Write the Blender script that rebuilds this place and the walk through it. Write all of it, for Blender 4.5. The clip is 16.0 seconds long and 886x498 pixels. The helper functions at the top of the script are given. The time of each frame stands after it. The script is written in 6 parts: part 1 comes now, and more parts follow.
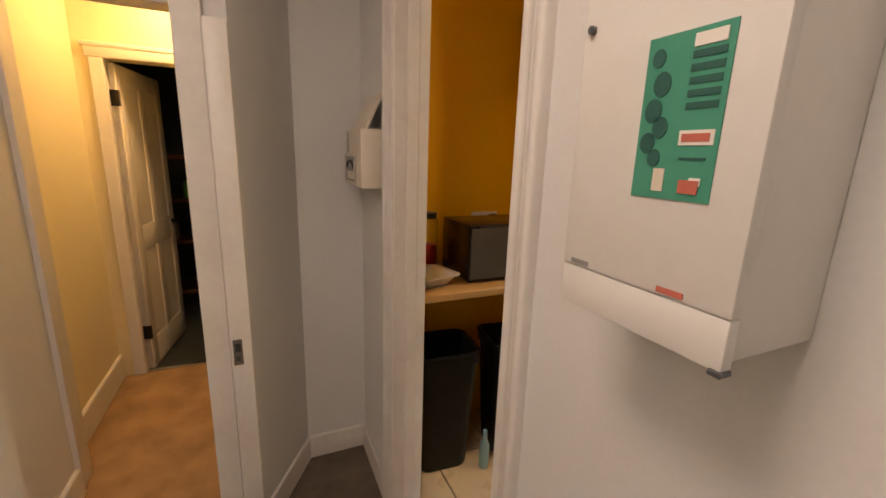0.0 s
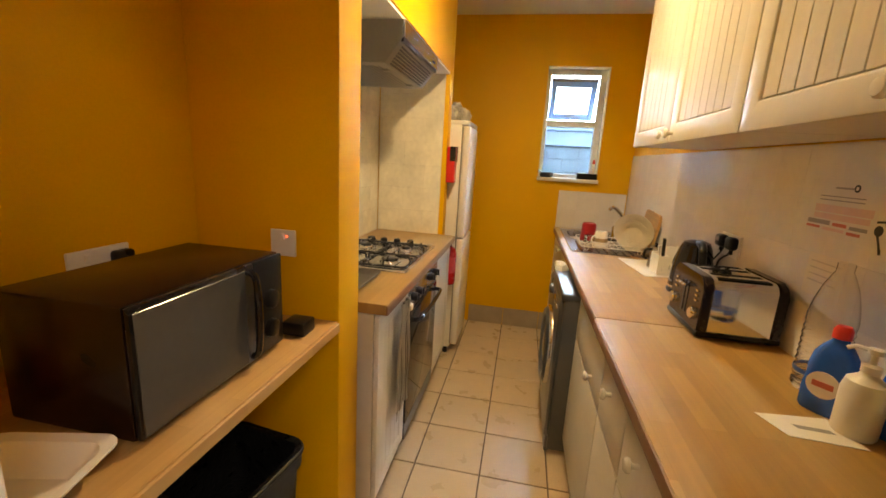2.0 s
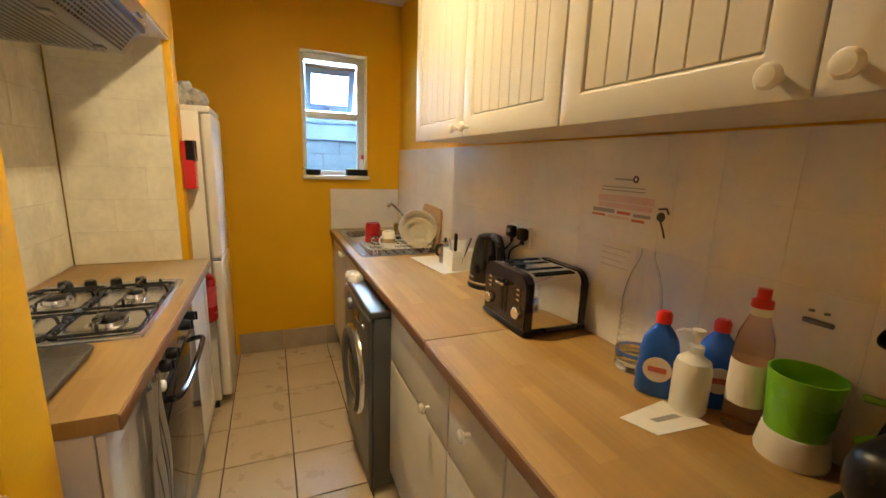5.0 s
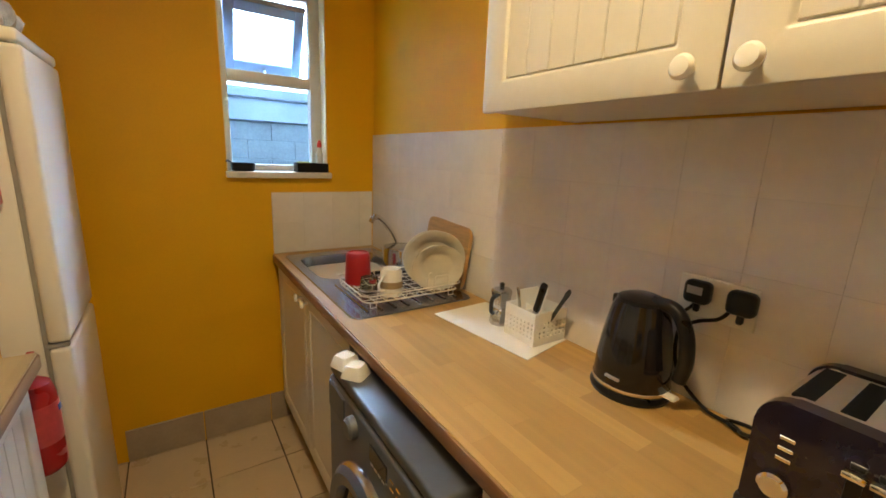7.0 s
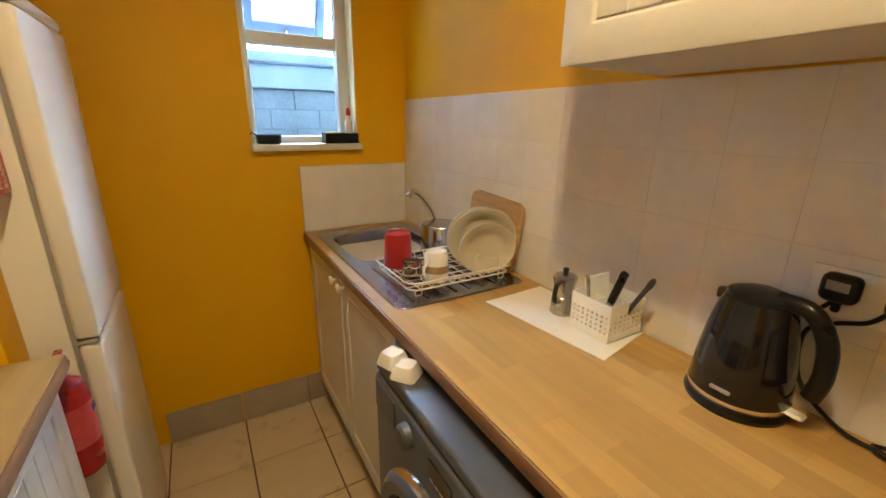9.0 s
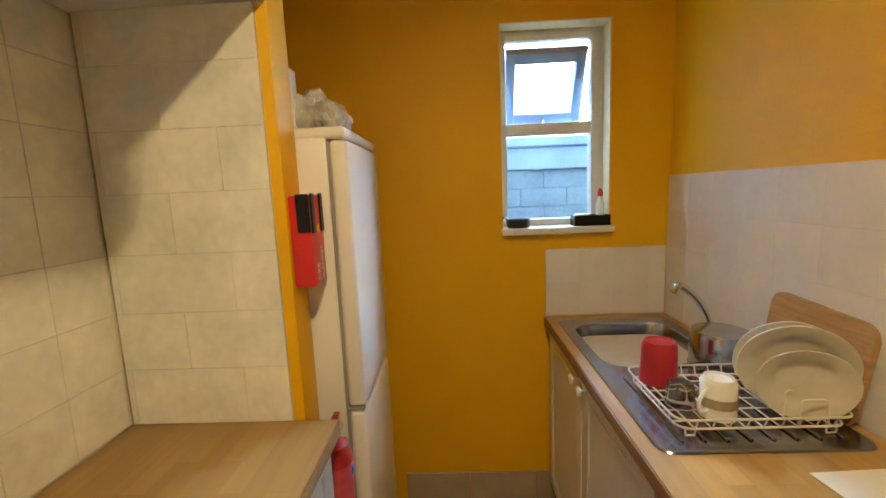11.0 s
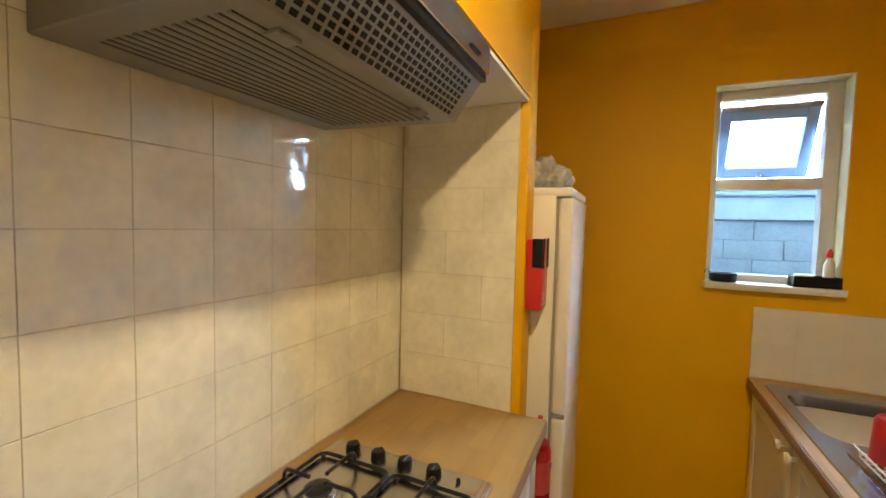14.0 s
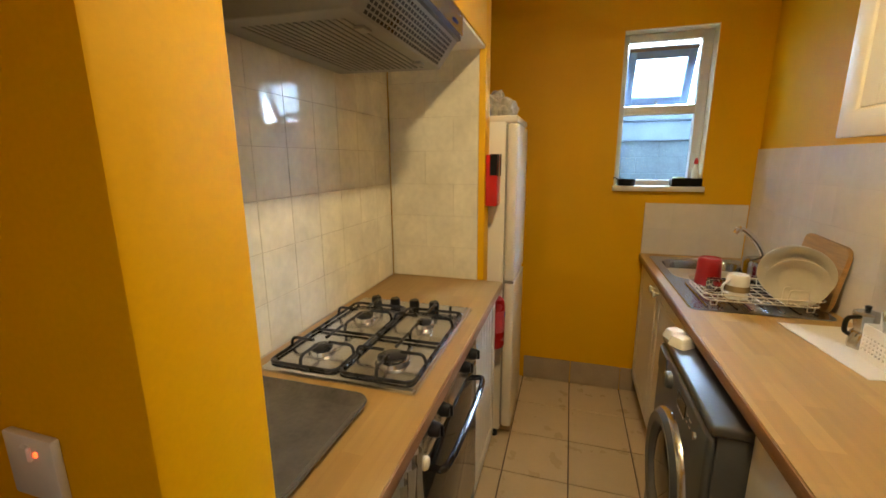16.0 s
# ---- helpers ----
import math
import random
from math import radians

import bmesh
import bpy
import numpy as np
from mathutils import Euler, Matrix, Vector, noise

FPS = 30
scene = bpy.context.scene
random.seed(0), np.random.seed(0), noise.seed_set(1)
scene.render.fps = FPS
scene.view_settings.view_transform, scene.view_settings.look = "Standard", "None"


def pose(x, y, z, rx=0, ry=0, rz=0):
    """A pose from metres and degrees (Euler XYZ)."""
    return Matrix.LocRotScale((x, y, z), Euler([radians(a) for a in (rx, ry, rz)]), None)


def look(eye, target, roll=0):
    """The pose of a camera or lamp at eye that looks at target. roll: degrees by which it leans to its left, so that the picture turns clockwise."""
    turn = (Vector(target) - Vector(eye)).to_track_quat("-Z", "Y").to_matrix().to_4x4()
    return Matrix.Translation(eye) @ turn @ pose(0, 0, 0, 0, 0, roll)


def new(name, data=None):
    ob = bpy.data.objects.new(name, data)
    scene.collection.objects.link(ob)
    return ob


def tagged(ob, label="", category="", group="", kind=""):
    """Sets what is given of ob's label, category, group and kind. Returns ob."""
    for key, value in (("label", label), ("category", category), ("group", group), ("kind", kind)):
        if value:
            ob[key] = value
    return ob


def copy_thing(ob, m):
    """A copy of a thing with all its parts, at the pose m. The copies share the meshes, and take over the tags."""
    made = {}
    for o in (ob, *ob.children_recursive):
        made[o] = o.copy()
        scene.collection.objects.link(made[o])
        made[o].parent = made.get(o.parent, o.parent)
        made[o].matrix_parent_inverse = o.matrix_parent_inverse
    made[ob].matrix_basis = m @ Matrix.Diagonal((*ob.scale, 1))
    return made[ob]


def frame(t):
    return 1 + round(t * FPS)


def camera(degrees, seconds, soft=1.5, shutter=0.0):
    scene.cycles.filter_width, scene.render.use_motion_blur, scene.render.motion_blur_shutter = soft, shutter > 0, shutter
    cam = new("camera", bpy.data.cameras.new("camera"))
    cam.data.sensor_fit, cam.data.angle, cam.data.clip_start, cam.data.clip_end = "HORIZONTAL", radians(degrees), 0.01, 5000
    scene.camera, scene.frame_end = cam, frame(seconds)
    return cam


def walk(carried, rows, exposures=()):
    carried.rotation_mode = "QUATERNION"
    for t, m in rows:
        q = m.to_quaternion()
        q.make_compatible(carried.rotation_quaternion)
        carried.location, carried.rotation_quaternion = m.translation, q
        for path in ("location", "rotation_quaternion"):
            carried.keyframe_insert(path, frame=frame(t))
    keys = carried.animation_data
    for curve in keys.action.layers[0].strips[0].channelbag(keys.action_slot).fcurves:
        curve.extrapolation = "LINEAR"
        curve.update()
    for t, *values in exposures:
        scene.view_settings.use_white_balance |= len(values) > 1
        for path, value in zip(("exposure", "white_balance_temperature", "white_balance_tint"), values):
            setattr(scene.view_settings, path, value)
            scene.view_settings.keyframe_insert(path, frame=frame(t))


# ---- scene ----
cam = camera(94.2, 16.0, soft=1.6)
PATH = [
    (0, (0.839, 0.225, 1.464), (-0.938, 1.027, 1.017), 1.8),
    (0.3, (0.656, 0.242, 1.44), (-0.99, 1.279, 0.977), 2.0),
    (0.6, (0.458, 0.262, 1.454), (-0.999, 1.55, 0.988), 2.6),
    (0.9, (0.277, 0.295, 1.448), (-0.954, 1.805, 0.995), 3.0),
    (1, (0.235, 0.307, 1.444), (-0.916, 1.881, 1.0), 2.5),
    (1.5, (0.022, 0.403, 1.448), (-0.663, 2.222, 0.977), 1.8),
    (2, (-0.054, 0.514, 1.434), (-0.407, 2.435, 1.005), 3.3),
    (2.5, (-0.111, 0.546, 1.47), (-0.161, 2.522, 1.168), 4.2),
    (3, (-0.189, 0.512, 1.517), (0.052, 2.477, 1.237), 3.2),
    (5.5, (-0.168, 1.115, 1.435), (0.688, 2.873, 1.017), 2.1),
    (6, (-0.204, 1.412, 1.469), (0.781, 3.114, 1.107), 2.1),
    (6.5, (-0.181, 1.663, 1.45), (0.885, 3.321, 1.112), 2.7),
    (7, (-0.169, 1.92, 1.434), (0.913, 3.545, 0.999), 2.4),
    (7.5, (-0.191, 2.086, 1.423), (0.952, 3.631, 0.868), 1.7),
    (8, (-0.163, 2.105, 1.406), (0.92, 3.645, 0.729), 2.1),
    (10.5, (-0.157, 2.09, 1.502), (0.221, 4.024, 1.164), -1.1),
    (11, (-0.15, 2.236, 1.506), (-0.221, 4.215, 1.23), -2.4),
    (11.5, (-0.109, 2.353, 1.531), (-0.611, 4.279, 1.329), -3.8),
    (12, (-0.096, 2.372, 1.52), (-0.921, 4.185, 1.343), -4.8),
    (12.5, (-0.131, 2.303, 1.519), (-1.131, 4.017, 1.272), -4.3),
    (13, (-0.196, 2.182, 1.503), (-1.199, 3.87, 1.124), -2.2),
    (13.5, (-0.265, 2.054, 1.513), (-1.183, 3.783, 1.101), 2.7),
    (14, (-0.253, 1.901, 1.549), (-1.083, 3.717, 1.436), 1.4),
    (14.5, (-0.25, 1.724, 1.584), (-0.927, 3.605, 1.556), -1.5),
    (15, (-0.29, 1.544, 1.559), (-0.776, 3.476, 1.39), -3.8),
    (15.5, (-0.267, 1.432, 1.533), (-0.73, 3.352, 1.219), -2.3),
    (16, (-0.194, 1.368, 1.489), (-0.768, 3.237, 1.067), -0.4),
]
# the clip's own exposure and white balance: warmer in the hall, neutral in the kitchen
EXPOSURES = [(0.0, 0.02, 7400, 20), (0.5, 0.28, 6850, 14), (1.0, 0.45, 7350, 17), (1.5, 0.33, 7400, 17), (2.0, 0.42, 7600, 15), (2.5, 0.40, 7050, 13), (3.0, 0.38, 6950, 12),
             (5.5, 0.28, 6500, 11), (6.0, 0.16, 6400, 11), (7.0, 0.08, 6450, 11), (8.0, 0.27, 6950, 12), (10.5, 0.12, 6450, 10), (11.5, 0.14, 6850, 11),
             (12.5, 0.14, 7350, 14), (13.5, 0.2, 6900, 11), (14.5, 0.13, 6950, 10), (16.0, 0.03, 6950, 10)]
walk(cam, [(t, look(eye, target, roll)) for t, eye, target, roll in PATH], EXPOSURES)

# ---- world, sun and lamps ----
world = bpy.data.worlds.new("world")
scene.world = world
world.use_nodes = True
_sky = world.node_tree.nodes.new("ShaderNodeTexSky")
_sky.sky_type, _sky.sun_disc = "NISHITA", False
_sky.sun_elevation, _sky.sun_rotation = radians(38), radians(60)
world.node_tree.links.new(_sky.outputs["Color"], world.node_tree.nodes["Background"].inputs["Color"])
world.node_tree.nodes["Background"].inputs["Strength"].default_value = 0.05


def lamp(name, at, power, colour, size):
    """A flush disc under the ceiling, shining down."""
    data = bpy.data.lights.new(name, "AREA")
    data.energy, data.color = power, colour
    ob = new(name, data)
    data.shape, data.size = "DISK", size
    ob.location = at
    return ob


lamp("kitchen_ceiling_lamp", (-0.08, 2.245, 2.41), 17.5, (1.0, 0.81, 0.455), 0.09)
lamp("hall_ceiling_lamp", (0.62, -0.20, 2.40), 11.5, (1.0, 0.885, 0.785), 0.55)
lamp("corridor_ceiling_lamp", (-1.92, -0.10, 2.40), 10.5, (1.0, 0.68, 0.32), 0.16)

# ---- materials ----


def nodes_of(name):
    m = bpy.data.materials.new(name)
    m.use_nodes = True
    return m, m.node_tree.nodes, m.node_tree.links, m.node_tree.nodes["Principled BSDF"]


def paint(name, colour, rough=0.5, metal=0.0, vary=0.08, scale=3.0, fine=60.0, bump=0.05, spread=0.1, coat=0.0, per_piece=0.0, spec=0.5, stretch=(1, 1, 1), grime=None):
    """A surface with slow stains, fine grain, uneven gloss and a little relief."""
    m, n, l, p = nodes_of(name)
    at = n.new("ShaderNodeTexCoord")
    mp = n.new("ShaderNodeMapping")
    mp.inputs["Scale"].default_value = stretch
    geo = n.new("ShaderNodeNewGeometry")
    l.new(geo.outputs["Position"], mp.inputs["Vector"])
    a, b = n.new("ShaderNodeTexNoise"), n.new("ShaderNodeTexNoise")
    for t, s, d in ((a, scale, 4), (b, fine, 3)):
        t.inputs["Scale"].default_value, t.inputs["Detail"].default_value = s, d
        l.new(mp.outputs["Vector"], t.inputs["Vector"])
    mix = n.new("ShaderNodeMath")
    mix.operation = "MULTIPLY_ADD"
    l.new(a.outputs["Fac"], mix.inputs[0])
    mix.inputs[1].default_value = 0.7
    half = n.new("ShaderNodeMath")
    half.operation = "MULTIPLY"
    l.new(b.outputs["Fac"], half.inputs[0])
    half.inputs[1].default_value = 0.3
    l.new(half.outputs[0], mix.inputs[2])
    ramp = n.new("ShaderNodeValToRGB")
    lo = [max(0.0, c * (1 - vary * 2)) for c in colour]
    hi = [min(1.0, c * (1 + vary * 1.4)) for c in colour]
    ramp.color_ramp.elements[0].position, ramp.color_ramp.elements[0].color = 0.28, (*lo, 1)
    ramp.color_ramp.elements[1].position, ramp.color_ramp.elements[1].color = 0.72, (*hi, 1)
    l.new(mix.outputs[0], ramp.inputs["Fac"])
    out = ramp.outputs["Color"]
    if per_piece:
        info = n.new("ShaderNodeObjectInfo")
        hsv = n.new("ShaderNodeHueSaturation")
        rng = n.new("ShaderNodeMapRange")
        rng.inputs["To Min"].default_value, rng.inputs["To Max"].default_value = 1 - per_piece, 1 + per_piece
        l.new(info.outputs["Random"], rng.inputs["Value"])
        l.new(rng.outputs["Result"], hsv.inputs["Value"])
        l.new(out, hsv.inputs["Color"])
        out = hsv.outputs["Color"]
    if grime:
        g = n.new("ShaderNodeTexNoise")
        g.inputs["Scale"].default_value, g.inputs["Detail"].default_value = grime[1], 6
        l.new(geo.outputs["Position"], g.inputs["Vector"])
        r2 = n.new("ShaderNodeMapRange")
        r2.inputs["From Min"].default_value, r2.inputs["From Max"].default_value = 0.55, 0.8
        r2.inputs["To Max"].default_value = grime[2]
        l.new(g.outputs["Fac"], r2.inputs["Value"])
        mx = n.new("ShaderNodeMix")
        mx.data_type = "RGBA"
        l.new(r2.outputs["Result"], mx.inputs["Factor"])
        l.new(out, mx.inputs["A"])
        mx.inputs["B"].default_value = (*grime[0], 1)
        out = mx.outputs["Result"]
    l.new(out, p.inputs["Base Color"])
    rr = n.new("ShaderNodeMapRange")
    rr.inputs["To Min"].default_value, rr.inputs["To Max"].default_value = max(0.02, rough - spread), min(1, rough + spread)
    l.new(a.outputs["Fac"], rr.inputs["Value"])
    l.new(rr.outputs["Result"], p.inputs["Roughness"])
    p.inputs["Metallic"].default_value = metal
    p.inputs["Specular IOR Level"].default_value = spec
    p.inputs["Coat Weight"].default_value = coat
    if bump:
        bp = n.new("ShaderNodeBump")
        bp.inputs["Strength"].default_value, bp.inputs["Distance"].default_value = bump, 0.01
        l.new(b.outputs["Fac"], bp.inputs["Height"])
        l.new(bp.outputs["Normal"], p.inputs["Normal"])
    return m


def stave_wood(name, light, dark, along="Y", rough=0.38):
    """Laminate printed as glued beech staves."""
    m, n, l, p = nodes_of(name)
    geo = n.new("ShaderNodeNewGeometry")
    mp = n.new("ShaderNodeMapping")
    mp.inputs["Rotation"].default_value = (0, 0, radians(90) if along == "Y" else 0)
    l.new(geo.outputs["Position"], mp.inputs["Vector"])
    br = n.new("ShaderNodeTexBrick")
    br.inputs["Scale"].default_value = 1.0
    br.inputs["Brick Width"].default_value, br.inputs["Row Height"].default_value = 0.27, 0.050
    br.inputs["Mortar Size"].default_value, br.inputs["Bias"].default_value = 0.0004, 0.0
    br.inputs["Color1"].default_value, br.inputs["Color2"].default_value = (*light, 1), (*dark, 1)
    br.inputs["Mortar"].default_value = (*[c * 0.96 for c in dark], 1)
    br.offset_frequency, br.offset = 2, 0.37
    l.new(mp.outputs["Vector"], br.inputs["Vector"])
    gm = n.new("ShaderNodeMapping")
    gm.inputs["Scale"].default_value = (4, 60, 30)
    l.new(mp.outputs["Vector"], gm.inputs["Vector"])
    gr = n.new("ShaderNodeTexNoise")
    gr.inputs["Scale"].default_value, gr.inputs["Detail"].default_value = 1.0, 5
    l.new(gm.outputs["Vector"], gr.inputs["Vector"])
    st = n.new("ShaderNodeTexNoise")
    st.inputs["Scale"].default_value = 4.0
    l.new(geo.outputs["Position"], st.inputs["Vector"])
    ad = n.new("ShaderNodeMath")
    ad.operation = "ADD"
    l.new(gr.outputs["Fac"], ad.inputs[0])
    l.new(st.outputs["Fac"], ad.inputs[1])
    rg = n.new("ShaderNodeMapRange")
    rg.inputs["From Min"].default_value, rg.inputs["From Max"].default_value = 0.6, 1.4
    rg.inputs["To Min"].default_value, rg.inputs["To Max"].default_value = 0.86, 1.12
    l.new(ad.outputs[0], rg.inputs["Value"])
    hs = n.new("ShaderNodeHueSaturation")
    l.new(br.outputs["Color"], hs.inputs["Color"])
    l.new(rg.outputs["Result"], hs.inputs["Value"])
    l.new(hs.outputs["Color"], p.inputs["Base Color"])
    rr = n.new("ShaderNodeMapRange")
    rr.inputs["To Min"].default_value, rr.inputs["To Max"].default_value = rough - 0.12, rough + 0.14
    l.new(st.outputs["Fac"], rr.inputs["Value"])
    l.new(rr.outputs["Result"], p.inputs["Roughness"])
    bp = n.new("ShaderNodeBump")
    bp.inputs["Strength"].default_value, bp.inputs["Distance"].default_value = 0.05, 0.004
    l.new(gr.outputs["Fac"], bp.inputs["Height"])
    l.new(bp.outputs["Normal"], p.inputs["Normal"])
    return m


def glass(name, colour=(1, 1, 1), rough=0.0, ior=1.45):
    m, n, l, p = nodes_of(name)
    p.inputs["Base Color"].default_value = (*colour, 1)
    p.inputs["Transmission Weight"].default_value = 1.0
    p.inputs["Roughness"].default_value = rough
    p.inputs["IOR"].default_value = ior
    return m


ORANGE = paint("orange_wall_paint", (0.76, 0.405, 0.003), 0.52, vary=0.05, scale=1.6, fine=140, bump=0.03, spec=0.32, grime=((0.62, 0.33, 0.015), 2.3, 0.25))
WHITE_WALL = paint("off_white_wall_paint", (0.74, 0.73, 0.71), 0.6, vary=0.04, scale=1.5, fine=120, bump=0.03, grime=((0.55, 0.52, 0.47), 3.0, 0.25))
YELLOW_WALL = paint("cream_corridor_paint", (0.84, 0.74, 0.48), 0.6, vary=0.04, scale=1.5, fine=120, bump=0.06)
CEILING = paint("matt_white_ceiling_paint", (0.78, 0.76, 0.73), 0.8, vary=0.03, scale=2, fine=150, bump=0.08)
GLOSS_WHITE = paint("white_gloss_woodwork", (0.78, 0.74, 0.69), 0.35, vary=0.04, scale=5, fine=40, bump=0.05, grime=((0.5, 0.42, 0.34), 6.0, 0.25))
CARPET = paint("brown_cord_carpet", (0.50, 0.305, 0.155), 0.95, vary=0.18, scale=6, fine=260, bump=0.6, spec=0.1)
# the corridor's carpet again, with the dimmer hall's shade in its colour
SHADED_CARPET = paint("shaded_cord_carpet", (0.20, 0.155, 0.115), 0.95, vary=0.2, scale=8, fine=300, bump=0.7, spec=0.1)
FLOOR_TILE = paint("beige_ceramic_floor_tile", (0.60, 0.465, 0.305), 0.30, vary=0.03, scale=9, fine=70, bump=0.03, per_piece=0.04)
FLOOR_GROUT = paint("dark_floor_grout", (0.14, 0.10, 0.07), 0.9, vary=0.2, scale=9, fine=120, bump=0.2)
SKIRT_TILE = paint("grey_brown_skirting_tile", (0.40, 0.32, 0.24), 0.4, vary=0.08, scale=8, fine=70, bump=0.04, per_piece=0.05)
WALL_TILE = paint("cream_glazed_wall_tile", (0.80, 0.75, 0.635), 0.055, vary=0.095, scale=8, fine=40, bump=0.012, spread=0.03, per_piece=0.03)
SPLASH_TILE = paint("white_glazed_wall_tile", (0.75, 0.705, 0.665), 0.12, vary=0.04, scale=8, fine=40, bump=0.02, spread=0.05, per_piece=0.03)
GROUT = paint("pale_tile_grout", (0.60, 0.52, 0.42), 0.85, vary=0.2, scale=6, fine=90, bump=0.1)
WORKTOP = stave_wood("beech_stave_worktop", (0.490, 0.292, 0.088), (0.370, 0.206, 0.058))
# darker stave tones and a little glossier than WORKTOP
DARKER_TOP = stave_wood("darker_beech_worktop", (0.385, 0.225, 0.072), (0.325, 0.182, 0.055), rough=0.33)
SHELF_WOOD = stave_wood("beech_stave_shelf", (0.52, 0.30, 0.105), (0.43, 0.24, 0.08))
EDGE_WOOD = paint("worn_brown_worktop_edge", (0.24, 0.115, 0.05), 0.45, vary=0.15, scale=9, fine=60, bump=0.1, stretch=(8, 1, 8))
CREAM_DOOR = paint("cream_foil_cabinet_door", (0.60, 0.555, 0.475), 0.36, vary=0.03, scale=4, fine=50, bump=0.03)
WHITE_DOOR = paint("white_foil_cabinet_door", (0.72, 0.68, 0.62), 0.36, vary=0.04, scale=4, fine=50, bump=0.03)
CARCASS = paint("white_melamine", (0.66, 0.60, 0.52), 0.45, vary=0.04, scale=5, fine=50, bump=0.03)
KICK = paint("brown_plinth_board", (0.20, 0.12, 0.07), 0.5, vary=0.1, scale=6, fine=60, bump=0.05)
KNOB = paint("white_ceramic_knob", (0.80, 0.76, 0.68), 0.18, vary=0.02, bump=0.0)
STEEL = paint("brushed_stainless_steel", (0.62, 0.62, 0.63), 0.24, 1.0, vary=0.03, scale=6, fine=200, bump=0.006, spread=0.05, stretch=(1, 14, 1))
CHROME = paint("polished_chrome", (0.75, 0.75, 0.76), 0.08, 1.0, vary=0.02, bump=0.0, spread=0.03)
GREY_METAL = paint("graphite_grey_painted_steel", (0.115, 0.12, 0.13), 0.32, 0.45, vary=0.05, scale=5, fine=80, bump=0.03)
HOOD_GREY = paint("grey_enamelled_hood_steel", (0.25, 0.235, 0.21), 0.42, 0.15, vary=0.05, scale=5, fine=80, bump=0.03)
BLACK = paint("black_plastic", (0.006, 0.0055, 0.0055), 0.30, vary=0.2, scale=9, fine=90, bump=0.04, spec=0.32)
GLOSS_BLACK = paint("gloss_black_enamel", (0.010, 0.009, 0.010), 0.09, vary=0.15, bump=0.0, spread=0.04)
IRON = paint("black_enamelled_iron", (0.013, 0.013, 0.016), 0.28, vary=0.2, scale=20, fine=120, bump=0.08)
DARK_GLASS = paint("smoked_oven_glass", (0.02, 0.018, 0.016), 0.07, vary=0.1, bump=0.0, spread=0.03)
MW_GLASS = paint("mirrored_microwave_door", (0.12, 0.115, 0.11), 0.2, 0.55, vary=0.06, bump=0.0)
MW_BODY = paint("dark_brown_microwave_case", (0.012, 0.006, 0.004), 0.24, vary=0.15, scale=5, fine=60, bump=0.03, spec=0.35)
DARK_TRAY = paint("blackened_baking_tray", (0.085, 0.07, 0.06), 0.38, 0.0, vary=0.3, scale=12, fine=90, bump=0.08)
FRIDGE = paint("white_fridge_enamel", (0.78, 0.74, 0.68), 0.30, vary=0.02, scale=3, fine=90, bump=0.01, spread=0.02)
RED = paint("red_plastic", (0.62, 0.022, 0.02), 0.3, vary=0.06, bump=0.02)
RED_PAINT = paint("red_extinguisher_paint", (0.36, 0.014, 0.018), 0.28, vary=0.06, bump=0.02)
BLUE = paint("blue_translucent_plastic", (0.012, 0.10, 0.52), 0.22, vary=0.1, bump=0.02)
GREEN = paint("lime_green_plastic", (0.16, 0.46, 0.02), 0.3, vary=0.05, bump=0.02)
WHITE_PLASTIC = paint("white_plastic", (0.76, 0.74, 0.70), 0.32, vary=0.03, bump=0.02)
CREAM_PLASTIC = paint("aged_cream_plastic", (0.70, 0.63, 0.52), 0.4, vary=0.04, bump=0.02)
CERAMIC = paint("white_glazed_ceramic", (0.78, 0.75, 0.70), 0.12, vary=0.02, bump=0.0, spread=0.04)
PLATE_CREAM = paint("cream_stoneware_glaze", (0.68, 0.62, 0.50), 0.2, vary=0.05, scale=12, bump=0.0)
PAPER = paint("white_paper", (0.78, 0.74, 0.68), 0.8, vary=0.03, bump=0.05)
BOARD = paint("bamboo_chopping_board", (0.47, 0.27, 0.10), 0.5, vary=0.14, scale=10, fine=80, bump=0.06, stretch=(1, 1, 12))
# blue daylight on the white sash is put into its colour
SASH = paint("daylight_blue_vent_sash", (0.29, 0.47, 0.82), 0.3, vary=0.03, bump=0.0)
UPVC = paint("aged_white_upvc_frame", (0.66, 0.65, 0.62), 0.3, vary=0.02, bump=0.0)
REVEAL = paint("cream_window_reveal", (0.78, 0.70, 0.42), 0.5, vary=0.05, bump=0.05)
STONE_SILL = paint("painted_window_sill", (0.72, 0.70, 0.66), 0.4, vary=0.06, bump=0.06, grime=((0.3, 0.25, 0.2), 12, 0.35))
BRICK_PAINT = paint("pale_grey_concrete_block", (0.30, 0.365, 0.385), 0.8, vary=0.14, scale=5, fine=60, bump=0.3, per_piece=0.02)
MORTAR = paint("grey_wall_mortar", (0.275, 0.335, 0.35), 0.9, vary=0.1, scale=9, fine=60, bump=0.2)
YARD = paint("weathered_yard_concrete", (0.20, 0.20, 0.19), 0.85, vary=0.15, scale=2, fine=60, bump=0.2)
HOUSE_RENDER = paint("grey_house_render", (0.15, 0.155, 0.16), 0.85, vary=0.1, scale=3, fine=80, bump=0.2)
SINK_STEEL = paint("satin_sink_steel", (0.36, 0.36, 0.38), 0.22, 1.0, vary=0.03, scale=5, fine=160, bump=0.01, spread=0.03)
PAN_STEEL = paint("polished_pan_steel", (0.46, 0.46, 0.47), 0.16, 1.0, vary=0.05, scale=20, fine=120, bump=0.01)
BASKET_WHITE = paint("bright_white_basket_plastic", (0.86, 0.85, 0.82), 0.35, vary=0.03, bump=0.02)
